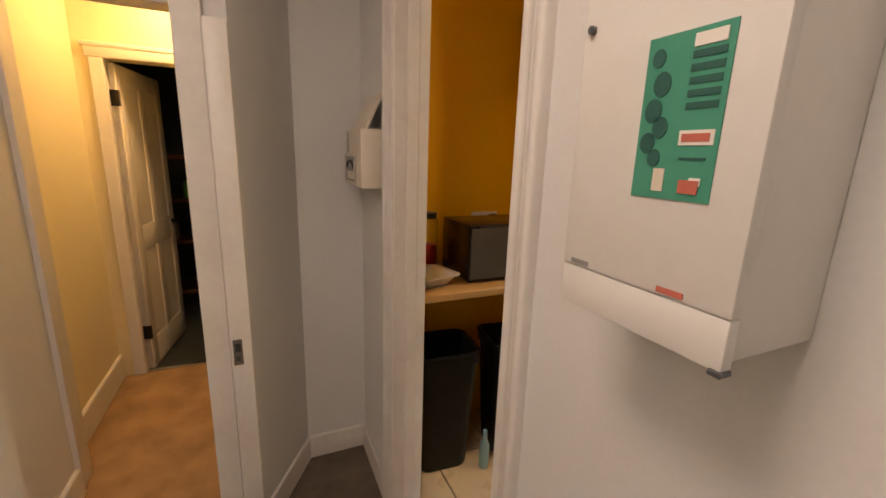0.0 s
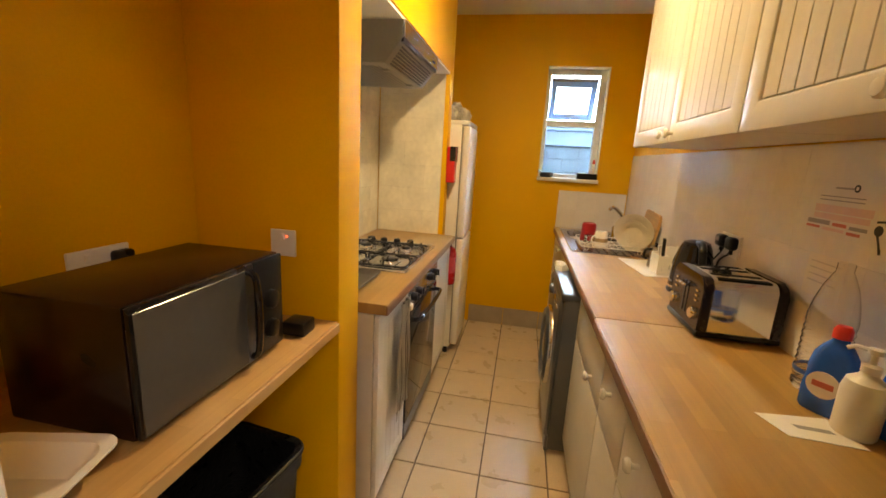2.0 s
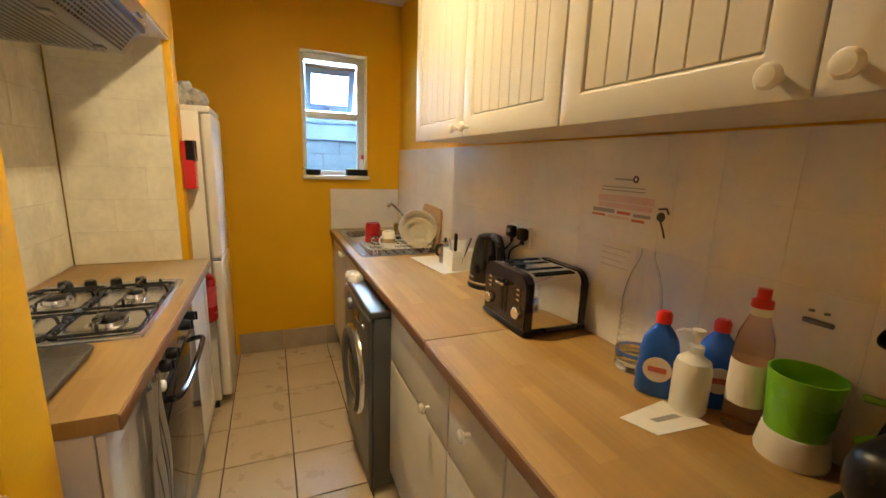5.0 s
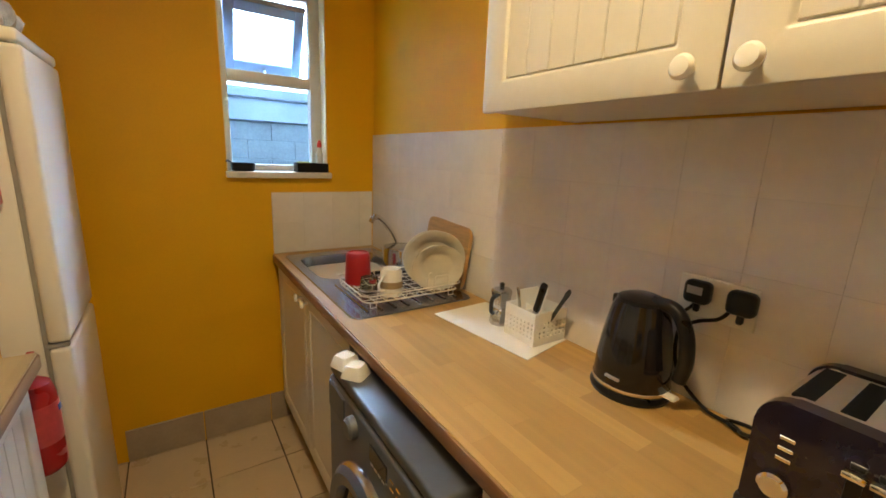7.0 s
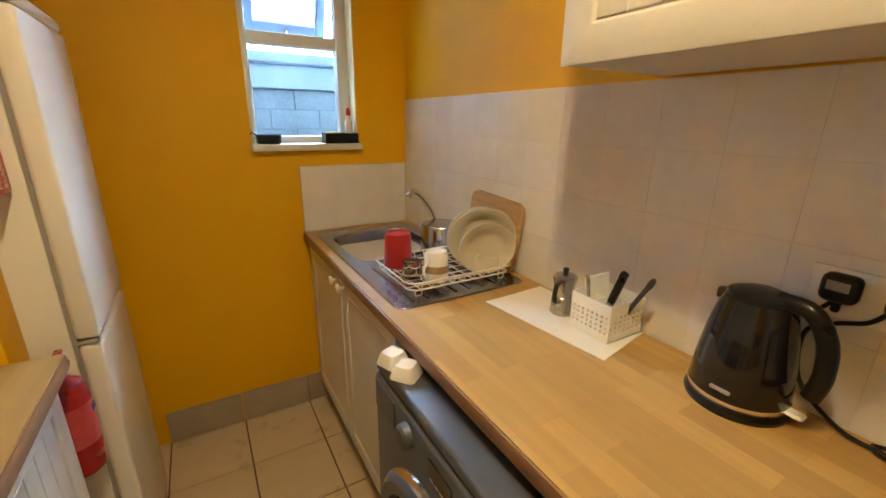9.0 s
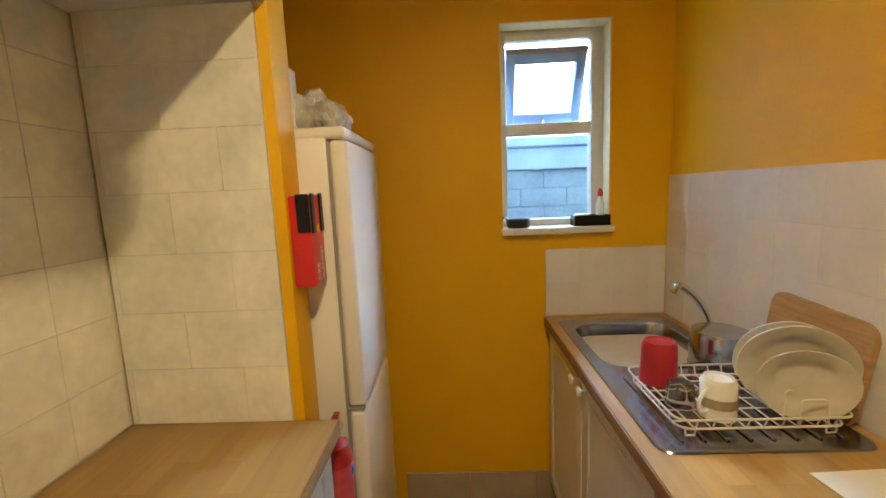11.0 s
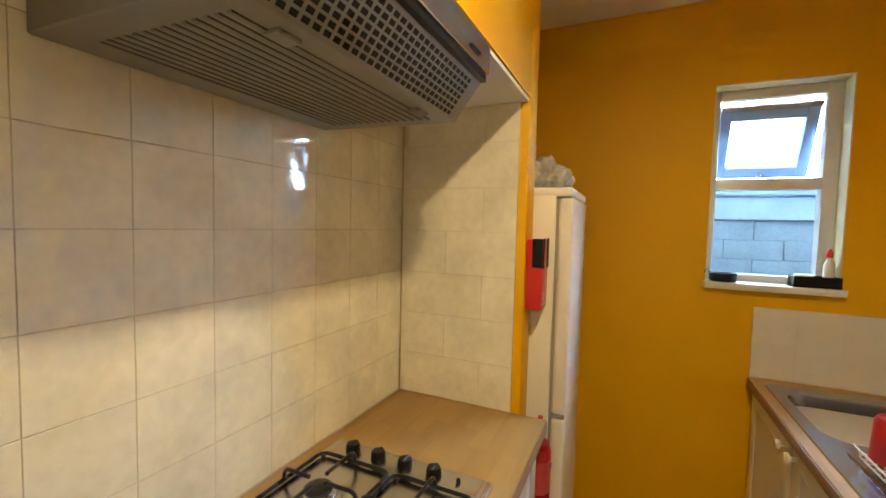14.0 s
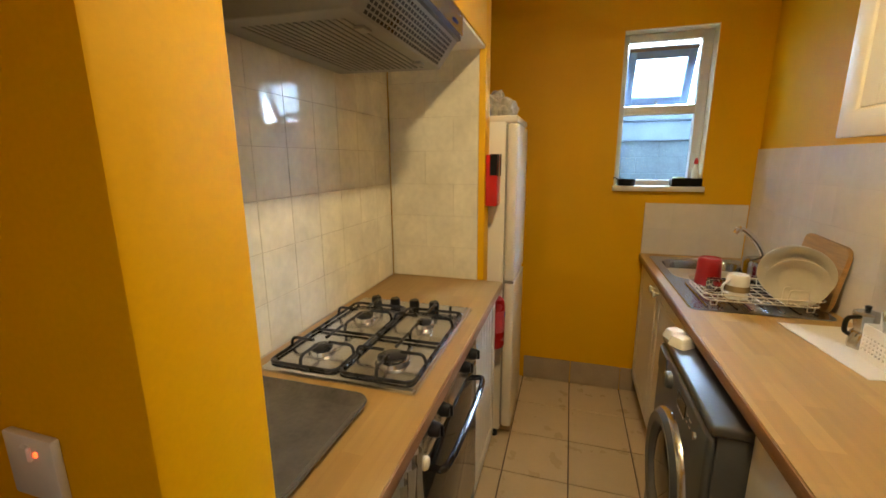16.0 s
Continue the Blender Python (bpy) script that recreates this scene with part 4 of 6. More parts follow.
tap = thing("mixer_tap", (0.722, 3.635, CT + 0.005), "chrome mixer tap with a raised spout behind the sink", "tap")
part("base", lathe(bmesh.new(), [(0, 0), (0.030, 0), (0.028, 0.010), (0.022, 0.016), (0.020, 0.060), (0.024, 0.070), (0.0, 0.078)], (0.715, 3.635, CT + 0.006), 20), CHROME, tap)
part("spout", tube(bmesh.new(), curve_pts([(0.715, 3.635, CT + 0.06), (0.700, 3.632, CT + 0.110), (0.672, 3.624, CT + 0.160), (0.632, 3.612, CT + 0.205), (0.590, 3.602, CT + 0.236), (0.572, 3.598, CT + 0.232), (0.560, 3.596, CT + 0.215)], 6), 0.0125, 12), CHROME, tap)
part("lever", tube(bmesh.new(), [(0.715, 3.635, CT + 0.078), (0.722, 3.59, CT + 0.100), (0.726, 3.56, CT + 0.103)], 0.006, 8), CHROME, tap)

# ---- window and what lies outside ----
win = thing("window_1", ((WX0 + WX1) / 2, YE + 0.1, WZ0), "small white plastic window with an open top vent", "window", kind="structure")
FY = YE + 0.085
b = bmesh.new()
for x0, x1, z0, z1 in ((WX0, WX0 + 0.035, WZ0, WZ1), (WX1 - 0.055, WX1, WZ0, WZ1), (WX0 + 0.035, WX1 - 0.055, WZ0, WZ0 + 0.045), (WX0 + 0.035, WX1 - 0.055, WZ1 - 0.045, WZ1), (WX0 + 0.035, WX1 - 0.055, 1.742, 1.792)):
    box(b, x0, x1, FY, FY + 0.06, z0, z1, 0.004, 2)
part("window_frame", b, UPVC, win)
p = part("pane", B(WX0 + 0.03, WX1 - 0.05, FY + 0.026, FY + 0.030, WZ0 + 0.04, 1.747), PANE, win, "clear lower pane")
p.visible_shadow = False
vent = Matrix.Translation((0, FY + 0.045, WZ1 - 0.085)) @ Matrix.Rotation(radians(24), 4, "X")
vx0, vx1, vh = WX0 + 0.042, WX1 - 0.062, 0.315
b = bmesh.new()
for x0, x1, z0, z1 in ((vx0, vx0 + 0.045, -vh, 0), (vx1 - 0.045, vx1, -vh, 0), (vx0 + 0.045, vx1 - 0.045, -vh, -vh + 0.048), (vx0 + 0.045, vx1 - 0.045, -0.045, 0)):
    box(b, x0, x1, -0.02, 0.025, z0, z1, 0.004, 2, m=vent)
vs = part("vent_sash", b, SASH, win, "top-hung sash coloured with blue daylight, pushed open")
p = part("pane", box(bmesh.new(), vx0 + 0.04, vx1 - 0.04, 0.0, 0.004, -vh + 0.04, -0.04, m=vent), PANE, vs, "clear vent pane")
p.visible_shadow = False
# the shade on the sash's top edge, put in as a grey strip
part("seal_strip", box(bmesh.new(), vx0, vx1, -0.024, 0.028, 0.001, 0.020, m=vent), SEAL_AND_SHADE_GREY, vs, "grey strip for the shaded top edge of the sash")
part("stay", box(bmesh.new(), (vx0 + vx1) / 2 - 0.006, (vx0 + vx1) / 2 + 0.006, -0.05, -0.02, -vh + 0.01, -vh + 0.03, 0.002, m=vent), CHROME, vs, "small metal handle")
b = bmesh.new()
box(b, WX0 - 0.0005, WX0 + 0.004, YE + 0.001, FY, WZ0, WZ1)
box(b, WX1 - 0.004, WX1 + 0.0005, YE + 0.001, FY, WZ0, WZ1)
box(b, WX0, WX1, YE + 0.001, FY, WZ1 - 0.004, WZ1 + 0.0005)
part("reveal", b, REVEAL, win, "cream painted reveal")
part("window_sill", B(WX0 - 0.006, WX1 + 0.008, YE - 0.045, FY, WZ0 - 0.014, WZ0 + 0.014, 0.004, 2), STONE_SILL, win, "chipped white painted sill")

b = bmesh.new()
for x0, x1, z0, z1 in ((-3.0, WX0, -0.15, 4.6), (WX1, 3.0, -0.15, 4.6), (WX0, WX1, -0.15, WZ0), (WX0, WX1, WZ1, 4.6)):
    box(b, x0, x1, YE + 0.153, YE + 0.185, z0, z1)
setting("wall_outside", b, HOUSE_RENDER, "grey rendered outside face of the house", "wall")
# added out of view to keep sky light off the east kitchen wall
setting("wall_neighbour", B(-1.35, -1.15, 4.27, 10.8, -0.15, 5.2), HOUSE_RENDER, "unseen added wall that blocks sky light from the left", "wall")
setting("ground", B(-14, 14, 4.25, 70, -0.25, -0.15), YARD, "grey concrete back yard", "ground")
yw = thing("yard_wall", (0.3, 5.5, -0.15), "pale painted block wall with a rendered top behind the window", "garden wall", kind="structure")
part("core", B(-3.2, 4.0, 5.42, 5.58, -0.15, 1.64), MORTAR, yw)
part("rendered_band", B(-3.2, 4.0, 5.37, 5.62, 1.64, 1.80, 0.006), COPING, yw, "pale blue-grey rendered band")
part("coping", B(-3.2, 4.0, 5.34, 5.66, 1.80, 1.875, 0.012), COPING, yw, "pale coping")
glow = bpy.data.materials.new("bright_overcast_sky")
glow.use_nodes = True
gn = glow.node_tree.nodes
em = gn.new("ShaderNodeEmission")
em.inputs["Color"].default_value, em.inputs["Strength"].default_value = (0.46, 0.70, 1.0, 1), 88.0
glow.node_tree.links.new(em.outputs[0], gn["Material Output"].inputs["Surface"])
setting("backdrop", B(-9, 9, 11.0, 11.05, 1.2, 9.0), glow, "bright white overcast sky", "sky")
glow_up = glow.copy()
glow_up.node_tree.nodes["Emission"].inputs["Strength"].default_value = 5.0
setting("backdrop", B(-9, 9, 5.2, 11.0, 9.0, 9.05), glow_up, "bright white overcast sky overhead", "sky")

# things on the sill
st = thing("black_tray", (0.125, YE + 0.02, WZ0 + 0.014), "small black plastic dish with a wire handle on the sill", "tray", "dishes on the sill")
b = bmesh.new()
lathe(b, [(0, 0.0), (0.046, 0.0), (0.052, 0.006), (0.054, 0.038), (0.050, 0.038), (0.047, 0.008), (0, 0.006)], (0.125, YE + 0.015, WZ0 + 0.0145), 24, squash=(1, 0.85))
part("dish", b, BLACK, st)
part("wire_handle", tube(bmesh.new(), curve_pts([(0.08, YE + 0.015, WZ0 + 0.05), (0.06, YE - 0.005, WZ0 + 0.062), (0.052, YE - 0.02, WZ0 + 0.058)], 4), 0.004, 6), BLACK, st)
s2 = thing("black_tray", (0.445, YE + 0.02, WZ0 + 0.014), "black plastic tray holding a sponge on the sill", "tray", "dishes on the sill")
b = bmesh.new()
for x0, x1, y0, y1, z1 in ((0.365, 0.520, YE - 0.022, YE + 0.05, 0.006), (0.365, 0.369, YE - 0.022, YE + 0.05, 0.045), (0.516, 0.520, YE - 0.022, YE + 0.05, 0.045), (0.369, 0.516, YE - 0.022, YE - 0.018, 0.045), (0.369, 0.516, YE + 0.046, YE + 0.05, 0.045)):
    box(b, x0, x1, y0, y1, WZ0 + 0.0145, WZ0 + 0.0145 + z1)
part("tray", b, BLACK, s2)
whole("sponge", B(0.375, 0.435, YE - 0.012, YE + 0.035, WZ0 + 0.022, WZ0 + 0.066, 0.006, 2), paint("pale_green_sponge", (0.55, 0.62, 0.30), 0.95, bump=0.4), "pale green sponge in the black tray", "sponge")
lb = thing("lotion_bottle", (0.488, YE + 0.025, WZ0 + 0.02), "clear slim bottle with a red cap on the sill", "bottle")
part("bottle", lathe(bmesh.new(), [(0, 0), (0.016, 0), (0.018, 0.006), (0.018, 0.085), (0.009, 0.105), (0.008, 0.118), (0, 0.118)], (0.488, YE + 0.022, WZ0 + 0.0215), 18), WHITE_PLASTIC, lb)
part("cap", lathe(bmesh.new(), [(0, 0.117), (0.011, 0.117), (0.011, 0.135), (0.005, 0.152), (0, 0.153)], (0.488, YE + 0.022, WZ0 + 0.0215), 16), RED, lb, "red pointed cap")

# ---- round the sink ----
rk = thing("dish_rack", (0.52, 3.26, CT + 0.006), "cream coated wire dish rack on the drainer", "dish rack")
RX0, RX1, RY0, RY1, RZ = 0.322, 0.712, 3.100, 3.385, CT + 0.030
b = bmesh.new()
for z, inset in ((RZ, 0.010), (RZ + 0.026, 0.0)):
    tube(b, [(x, y, z) for x, y in rounded(RX0 + inset, RX1 - inset, RY0 + inset, RY1 - inset, 0.03, 4)], 0.0027, 6, True)
part("rim", b, CREAM_PLASTIC, rk)
for k in range(9):
    x = RX0 + 0.045 + k * (RX1 - RX0 - 0.09) / 8
    part("wire", tube(bmesh.new(), [(x, RY0, RZ + 0.026), (x, RY0 + 0.010, RZ), (x, RY1 - 0.010, RZ), (x, RY1, RZ + 0.026)], 0.0019, 6), CREAM_PLASTIC, rk)
for k in range(5):
    y = RY0 + 0.045 + k * (RY1 - RY0 - 0.09) / 4
    part("wire", tube(bmesh.new(), [(RX0, y, RZ + 0.026), (RX0 + 0.010, y, RZ - 0.001), (RX1 - 0.010, y, RZ - 0.001), (RX1, y, RZ + 0.026)], 0.0019, 6), CREAM_PLASTIC, rk)
for x, y in ((RX0 + 0.04, RY0 + 0.02), (RX1 - 0.04, RY0 + 0.02), (RX0 + 0.04, RY1 - 0.02), (RX1 - 0.04, RY1 - 0.02)):
    part("foot", tube(bmesh.new(), [(x - 0.012, y, RZ), (x - 0.010, y, CT + 0.0085), (x + 0.010, y, CT + 0.0085), (x + 0.012, y, RZ)], 0.0024, 6), CREAM_PLASTIC, rk)
for k in range(4):
    y = 3.115 + k * 0.045
    part("plate_divider", tube(bmesh.new(), [(0.595, y, RZ), (0.598, y, RZ + 0.055), (0.605, y, RZ + 0.06), (0.650, y, RZ + 0.06), (0.657, y, RZ + 0.055), (0.660, y, RZ)], 0.0022, 6), CREAM_PLASTIC, rk)


def plate(r, at, tilt, turn, mat, label):
    m = pose(*at, 0, 0, turn) @ pose(0, 0, 0, tilt)
    b = lathe(bmesh.new(), [(0, 0.0), (0.42 * r, 0.0), (0.44 * r, -0.004), (0.50 * r, -0.004), (0.52 * r, 0.001), (0.68 * r, 0.006), (0.74 * r, 0.013), (r, 0.020), (r, 0.023), (0.73 * r, 0.017), (0.66 * r, 0.010), (0.5 * r, 0.005), (0, 0.005)], (0, 0, 0), 48)
    b.transform(m)
    return whole("plate", b, mat, label, "plate", "plates in the dish rack")


plate(0.116, (0.640, 3.195, RZ + 0.110), 104, -24, PLATE_CREAM, "large cream stoneware plate standing in the dish rack")
plate(0.094, (0.628, 3.150, RZ + 0.089), 104, -24, PLATE_CREAM, "smaller cream stoneware plate standing in the dish rack")
plate(0.112, (0.655, 3.240, RZ + 0.106), 102, -24, PLATE_CREAM, "large cream stoneware plate standing in the dish rack")


def mug(name, at, r0, r1, h, mat, label, band=None, grip=150, cat="mug"):
    """An upturned mug with its handle."""
    ob = thing(name, at, label, cat)
    x, y, z = at
    part("cup", lathe(bmesh.new(), [(r0, 0), (r0 + (r1 - r0) * 0.5, h * 0.5), (r1 + 0.002, h * 0.9), (r1 - 0.004, h), (r1 - 0.008, h), (r1 - 0.009, h - 0.004), (0, h - 0.004)], at, 28), mat, ob)
    if band:
        part("painted_band", lathe(bmesh.new(), [(r0 + 0.0006, h * 0.30), (r0 + 0.0008, h * 0.55)], at, 28), band, ob, "brown painted band")
    if grip is not None:
        c, s = math.cos(radians(grip)), math.sin(radians(grip))
        e = (r0 + r1) / 2
        part("handle", tube(bmesh.new(), curve_pts([(x + c * (e - 0.002), y + s * (e - 0.002), z + h * 0.22), (x + c * (e + 0.022), y + s * (e + 0.022), z + h * 0.28), (x + c * (e + 0.026), y + s * (e + 0.026), z + h * 0.55), (x + c * (e - 0.001), y + s * (e - 0.001), z + h * 0.78)], 5), 0.0045, 8), mat, ob)
    return ob


mug("beaker", (0.398, 3.345, RZ + 0.002), 0.050, 0.043, 0.116, RED_PAINT, "upturned red plastic beaker in the dish rack", None, None, "beaker")
mug("mug", (0.448, 3.165, RZ + 0.002), 0.040, 0.036, 0.094, CERAMIC, "upturned white mug with a brown band in the dish rack", paint("brown_glaze_band", (0.36, 0.26, 0.15), 0.2), 205)
gl = thing("tumbler", (0.385, 3.215, RZ), "clear upturned glass tumbler in the dish rack", "glass")
part("glass", lathe(bmesh.new(), [(0.034, 0), (0.030, 0.055), (0, 0.056), (0, 0.053), (0.027, 0.052), (0.032, 0)], (0.388, 3.215, RZ + 0.002), 22), BOX_GLASS, gl)
cb = slab(bmesh.new(), rounded(-0.150, 0.150, 0.0, 0.250, 0.035, 6), -0.008, 0.008, 0.004)
cb.transform(Matrix.Translation((0.733, 3.285, CT + 0.007)) @ pose(0, 0, 0, 3, 7, 0) @ Matrix(((0, 0, 1, 0), (1, 0, 0, 0), (0, 1, 0, 0), (0, 0, 0, 1))))
whole("chopping_board", cb, BOARD, "worn bamboo chopping board leaning on the tiles", "chopping board")
sp = thing("saucepan", (0.650, 3.475, CT + 0.006), "upturned stainless steel saucepan on the edge of the sink", "saucepan")
part("pan", lathe(bmesh.new(), [(0.083, 0.0), (0.088, 0.001), (0.085, 0.004), (0.084, 0.104), (0.079, 0.113), (0.072, 0.115), (0, 0.115), (0, 0.112), (0.074, 0.111), (0.081, 0.100), (0.082, 0.004)], (0.655, 3.488, CT + 0.0065), 40), PAN_STEEL, sp)
part("handle", tube(bmesh.new(), [(0.575, 3.455, CT + 0.026), (0.50, 3.432, CT + 0.030), (0.43, 3.412, CT + 0.036)], 0.008, 8), BLACK, sp, "black pan handle")
for yy, xx, turn in ((2.945, 0.200, 20), (2.880, 0.206, 38)):
    t_ = bmesh.new()
    loops = [[t_.verts.new((x, y, z)) for x, y in rounded(-h, h, -h, h, 0.011, 3)] for h, z in ((0.033, 0.0), (0.032, 0.005), (0.026, 0.027), (0.022, 0.032), (0.020, 0.032), (0.019, 0.030))]
    for p_, q_ in zip(loops, loops[1:]):
        for i in range(len(p_)):
            t_.faces.new((p_[i], p_[(i + 1) % len(p_)], q_[(i + 1) % len(p_)], q_[i]))
    t_.faces.new(loops[0][::-1])
    t_.faces.new(loops[-1])
    t_.transform(Matrix.Translation((xx, yy, VZ + 0.0005)) @ pose(0, 0, 0, 0, 0, turn))
    whole("ramekin", t_, CERAMIC, "small square white ramekin upturned on the washing machine lid", "ramekin", "ramekins on the washing machine")

# ---- right worktop, towards the door ----
b = slab(bmesh.new(), [(0.524, 2.998), (0.570, 2.612), (0.762, 2.650), (0.752, 3.010)], CT + 0.0006, CT + 0.0026)
whole("paper_mat", b, PAPER, "folded white paper towel sheet on the worktop", "paper towel")
mk = thing("moka_pot", (0.670, 2.835, CT + 0.003), "small aluminium moka pot with black handle", "moka pot")
M0 = (0.670, 2.838, CT + 0.0028)
part("base", lathe(bmesh.new(), [(0, 0), (0.034, 0), (0.031, 0.045), (0.025, 0.052), (0, 0.052)], M0, 8), GOLD, mk)
part("jug", lathe(bmesh.new(), [(0, 0.050), (0.024, 0.050), (0.033, 0.105), (0.030, 0.106), (0.022, 0.055), (0, 0.055)], M0, 8), GOLD, mk)
part("lid", lathe(bmesh.new(), [(0.033, 0.105), (0.030, 0.112), (0.006, 0.120), (0, 0.120)], M0, 8), GOLD, mk)
part("lid_knob", lathe(bmesh.new(), [(0, 0.119), (0.007, 0.120), (0.009, 0.130), (0, 0.134)], M0, 10), BLACK, mk)
part("handle", tube(bmesh.new(), curve_pts([(M0[0] - 0.026, M0[1] - 0.010, M0[2] + 0.098), (M0[0] - 0.056, M0[1] - 0.022, M0[2] + 0.094), (M0[0] - 0.060, M0[1] - 0.024, M0[2] + 0.060), (M0[0] - 0.046, M0[1] - 0.018, M0[2] + 0.046)], 5), 0.0065, 8), BLACK, mk, "black bakelite handle")
bk = thing("cutlery_basket", (0.695, 2.705, CT + 0.003), "white perforated plastic cutlery basket", "cutlery basket")
BX0, BX1, BY0, BY1, BZ0, BZ1 = 0.632, 0.760, 2.655, 2.775, CT + 0.003, CT + 0.100
for nm, x0, x1, y0, y1, z0, z1 in (("base", BX0, BX1, BY0, BY1, BZ0, BZ0 + 0.003), ("divider", (BX0 + BX1) / 2 - 0.001, (BX0 + BX1) / 2 + 0.001, BY0 + 0.003, BY1 - 0.003, BZ0 + 0.003, BZ1 - 0.01), ("divider", BX0 + 0.003, (BX0 + BX1) / 2 - 0.001, 2.714, 2.716, BZ0 + 0.003, BZ1 - 0.01)):
    part(nm, B(x0, x1, y0, y1, z0, z1), BASKET_WHITE, bk)


def lattice(nm, along, fixed, a0, a1, z0, z1, nh, nv):
    """A basket wall: one sheet with rows of real holes."""
    b = bmesh.new()
    us, zs = [a0], [z0]
    for i in range(nh):
        c = a0 + (a1 - a0) * (i + 0.5) / nh
        us += [c - 0.0032, c + 0.0032]
    for j in range(nv):
        c = z0 + 0.018 + (z1 - z0 - 0.046) * (j + 0.5) / nv
        zs += [c - 0.0035, c + 0.0035]
    us, zs = us + [a1], zs + [z1]
    at = lambda u, z, d: (u, fixed + d, z) if along == "x" else (fixed + d, u, z)
    grid = {(i, j, k): b.verts.new(at(u, z, k * 0.0028)) for i, u in enumerate(us) for j, z in enumerate(zs) for k in (0, 1)}
    solid = lambda i, j: 0 <= i < len(us) - 1 and 0 <= j < len(zs) - 1 and not (i % 2 and j % 2)
    for i in range(len(us) - 1):
        for j in range(len(zs) - 1):
            if not solid(i, j):
                continue
            for k in (0, 1):
                b.faces.new([grid[q] for q in ((i, j, k), (i + 1, j, k), (i + 1, j + 1, k), (i, j + 1, k))])
            for (ni, nj), (p0, p1) in (((i - 1, j), ((i, j), (i, j + 1))), ((i + 1, j), ((i + 1, j), (i + 1, j + 1))), ((i, j - 1), ((i, j), (i + 1, j))), ((i, j + 1), ((i, j + 1), (i + 1, j + 1)))):
                if not solid(ni, nj):
                    b.faces.new([grid[(*p0, 0)], grid[(*p1, 0)], grid[(*p1, 1)], grid[(*p0, 1)]])
    bmesh.ops.recalc_face_normals(b, faces=b.faces)
    part(nm, b, BASKET_WHITE, bk, "white perforated side")


lattice("side", "x", BY0, BX0, BX1, BZ0, BZ1, 8, 4)
lattice("side", "x", BY1 - 0.003, BX0, BX1, BZ0, BZ1, 8, 4)
lattice("side", "y", BX0, BY0 + 0.003, BY1 - 0.0032, BZ0, BZ1, 8, 4)
lattice("side", "y", BX1 - 0.003, BY0 + 0.003, BY1 - 0.0032, BZ0, BZ1, 8, 4)
part("back_plate", box(bmesh.new(), -0.046, 0.046, -0.0015, 0.0015, 0.0, 0.130, 0.001, m=Matrix.Translation(((BX0 + BX1) / 2 + 0.006, BY1 - 0.030, BZ0 + 0.004)) @ pose(0, 0, 0, -7, 0, 0)), BASKET_WHITE, bk, "tall white back plate")
kn = thing("kitchen_knife", (0.665, 2.69, CT + 0.01), "kitchen knife with a black handle standing in the basket", "knife")
part("blade", box(bmesh.new(), -0.001, 0.001, -0.009, 0.009, 0, 0.10, m=Matrix.Translation((0.672, 2.715, CT + 0.008)) @ pose(0, 0, 0, 22, -10)), STEEL, kn)
part("handle", box(bmesh.new(), -0.007, 0.007, -0.009, 0.009, 0.10, 0.200, 0.004, 2, m=Matrix.Translation((0.672, 2.715, CT + 0.008)) @ pose(0, 0, 0, 22, -10)), BLACK, kn, "black handle")
for k, (x, y, rx, ry, ln, lab, mt) in enumerate(((0.69, 2.69, 26, 6, 0.150, "grey-handled knife standing in the basket", RUBBER), (0.672, 2.742, -6, -6, 0.105, "steel spoon standing in the basket", STEEL), (0.71, 2.735, 10, 8, 0.11, "white plastic spoon standing in the basket", BASKET_WHITE))):
    b = box(bmesh.new(), -0.0014, 0.0014, -0.006, 0.006, 0, ln, 0.001, m=Matrix.Translation((x, y, CT + 0.008)) @ pose(0, 0, 0, rx, ry))
    b2 = lathe(b, [(0, ln - 0.01), (0.0065, ln), (0.0085, ln + 0.018), (0.006, ln + 0.032), (0, ln + 0.036)], (0, 0, 0), 12, Matrix.Translation((x, y, CT + 0.008)) @ pose(0, 0, 0, rx, ry) @ Matrix.Diagonal((0.25, 1, 1, 1)))
    whole("cutlery", b2, mt, lab, "cutlery", "cutlery in the basket")

# kettle with its base
KX, KY = 0.690, 2.400
kt = thing("kettle", (KX, KY, CT), "gloss black cordless electric kettle on its base", "kettle")
part("power_base", lathe(bmesh.new(), [(0, 0), (0.086, 0), (0.088, 0.008), (0.084, 0.018), (0.0, 0.020)], (KX, KY, CT + 0.0005), 36), BLACK, kt)
part("jug", lathe(bmesh.new(), [(0, 0.019), (0.080, 0.019), (0.083, 0.030), (0.080, 0.080), (0.072, 0.140), (0.061, 0.195), (0.054, 0.214), (0.0, 0.216)], (KX, KY, CT), 40), GLOSS_BLACK, kt)
part("base_ring", lathe(bmesh.new(), [(0.0835, 0.022), (0.0845, 0.026), (0.0835, 0.030)], (KX, KY, CT), 40), CHROME, kt, "thin chrome ring")
part("lid", lathe(bmesh.new(), [(0.052, 0.213), (0.050, 0.222), (0.030, 0.230), (0, 0.232)], (KX, KY, CT), 32), BLACK, kt)
part("spout", slab(bmesh.new(), [(KX - 0.020, KY + 0.044), (KX + 0.020, KY + 0.044), (KX + 0.005, KY + 0.069), (KX - 0.005, KY + 0.069)], CT + 0.192, CT + 0.214, 0.006), GLOSS_BLACK, kt)
part("handle", tube(bmesh.new(), curve_pts([(KX - 0.004, KY - 0.030, CT + 0.222), (KX - 0.008, KY - 0.078, CT + 0.219), (KX - 0.012, KY - 0.108, CT + 0.178), (KX - 0.012, KY - 0.116, CT + 0.120), (KX - 0.010, KY - 0.108, CT + 0.075)], 6), 0.015, 12), BLACK, kt, "curved black handle")
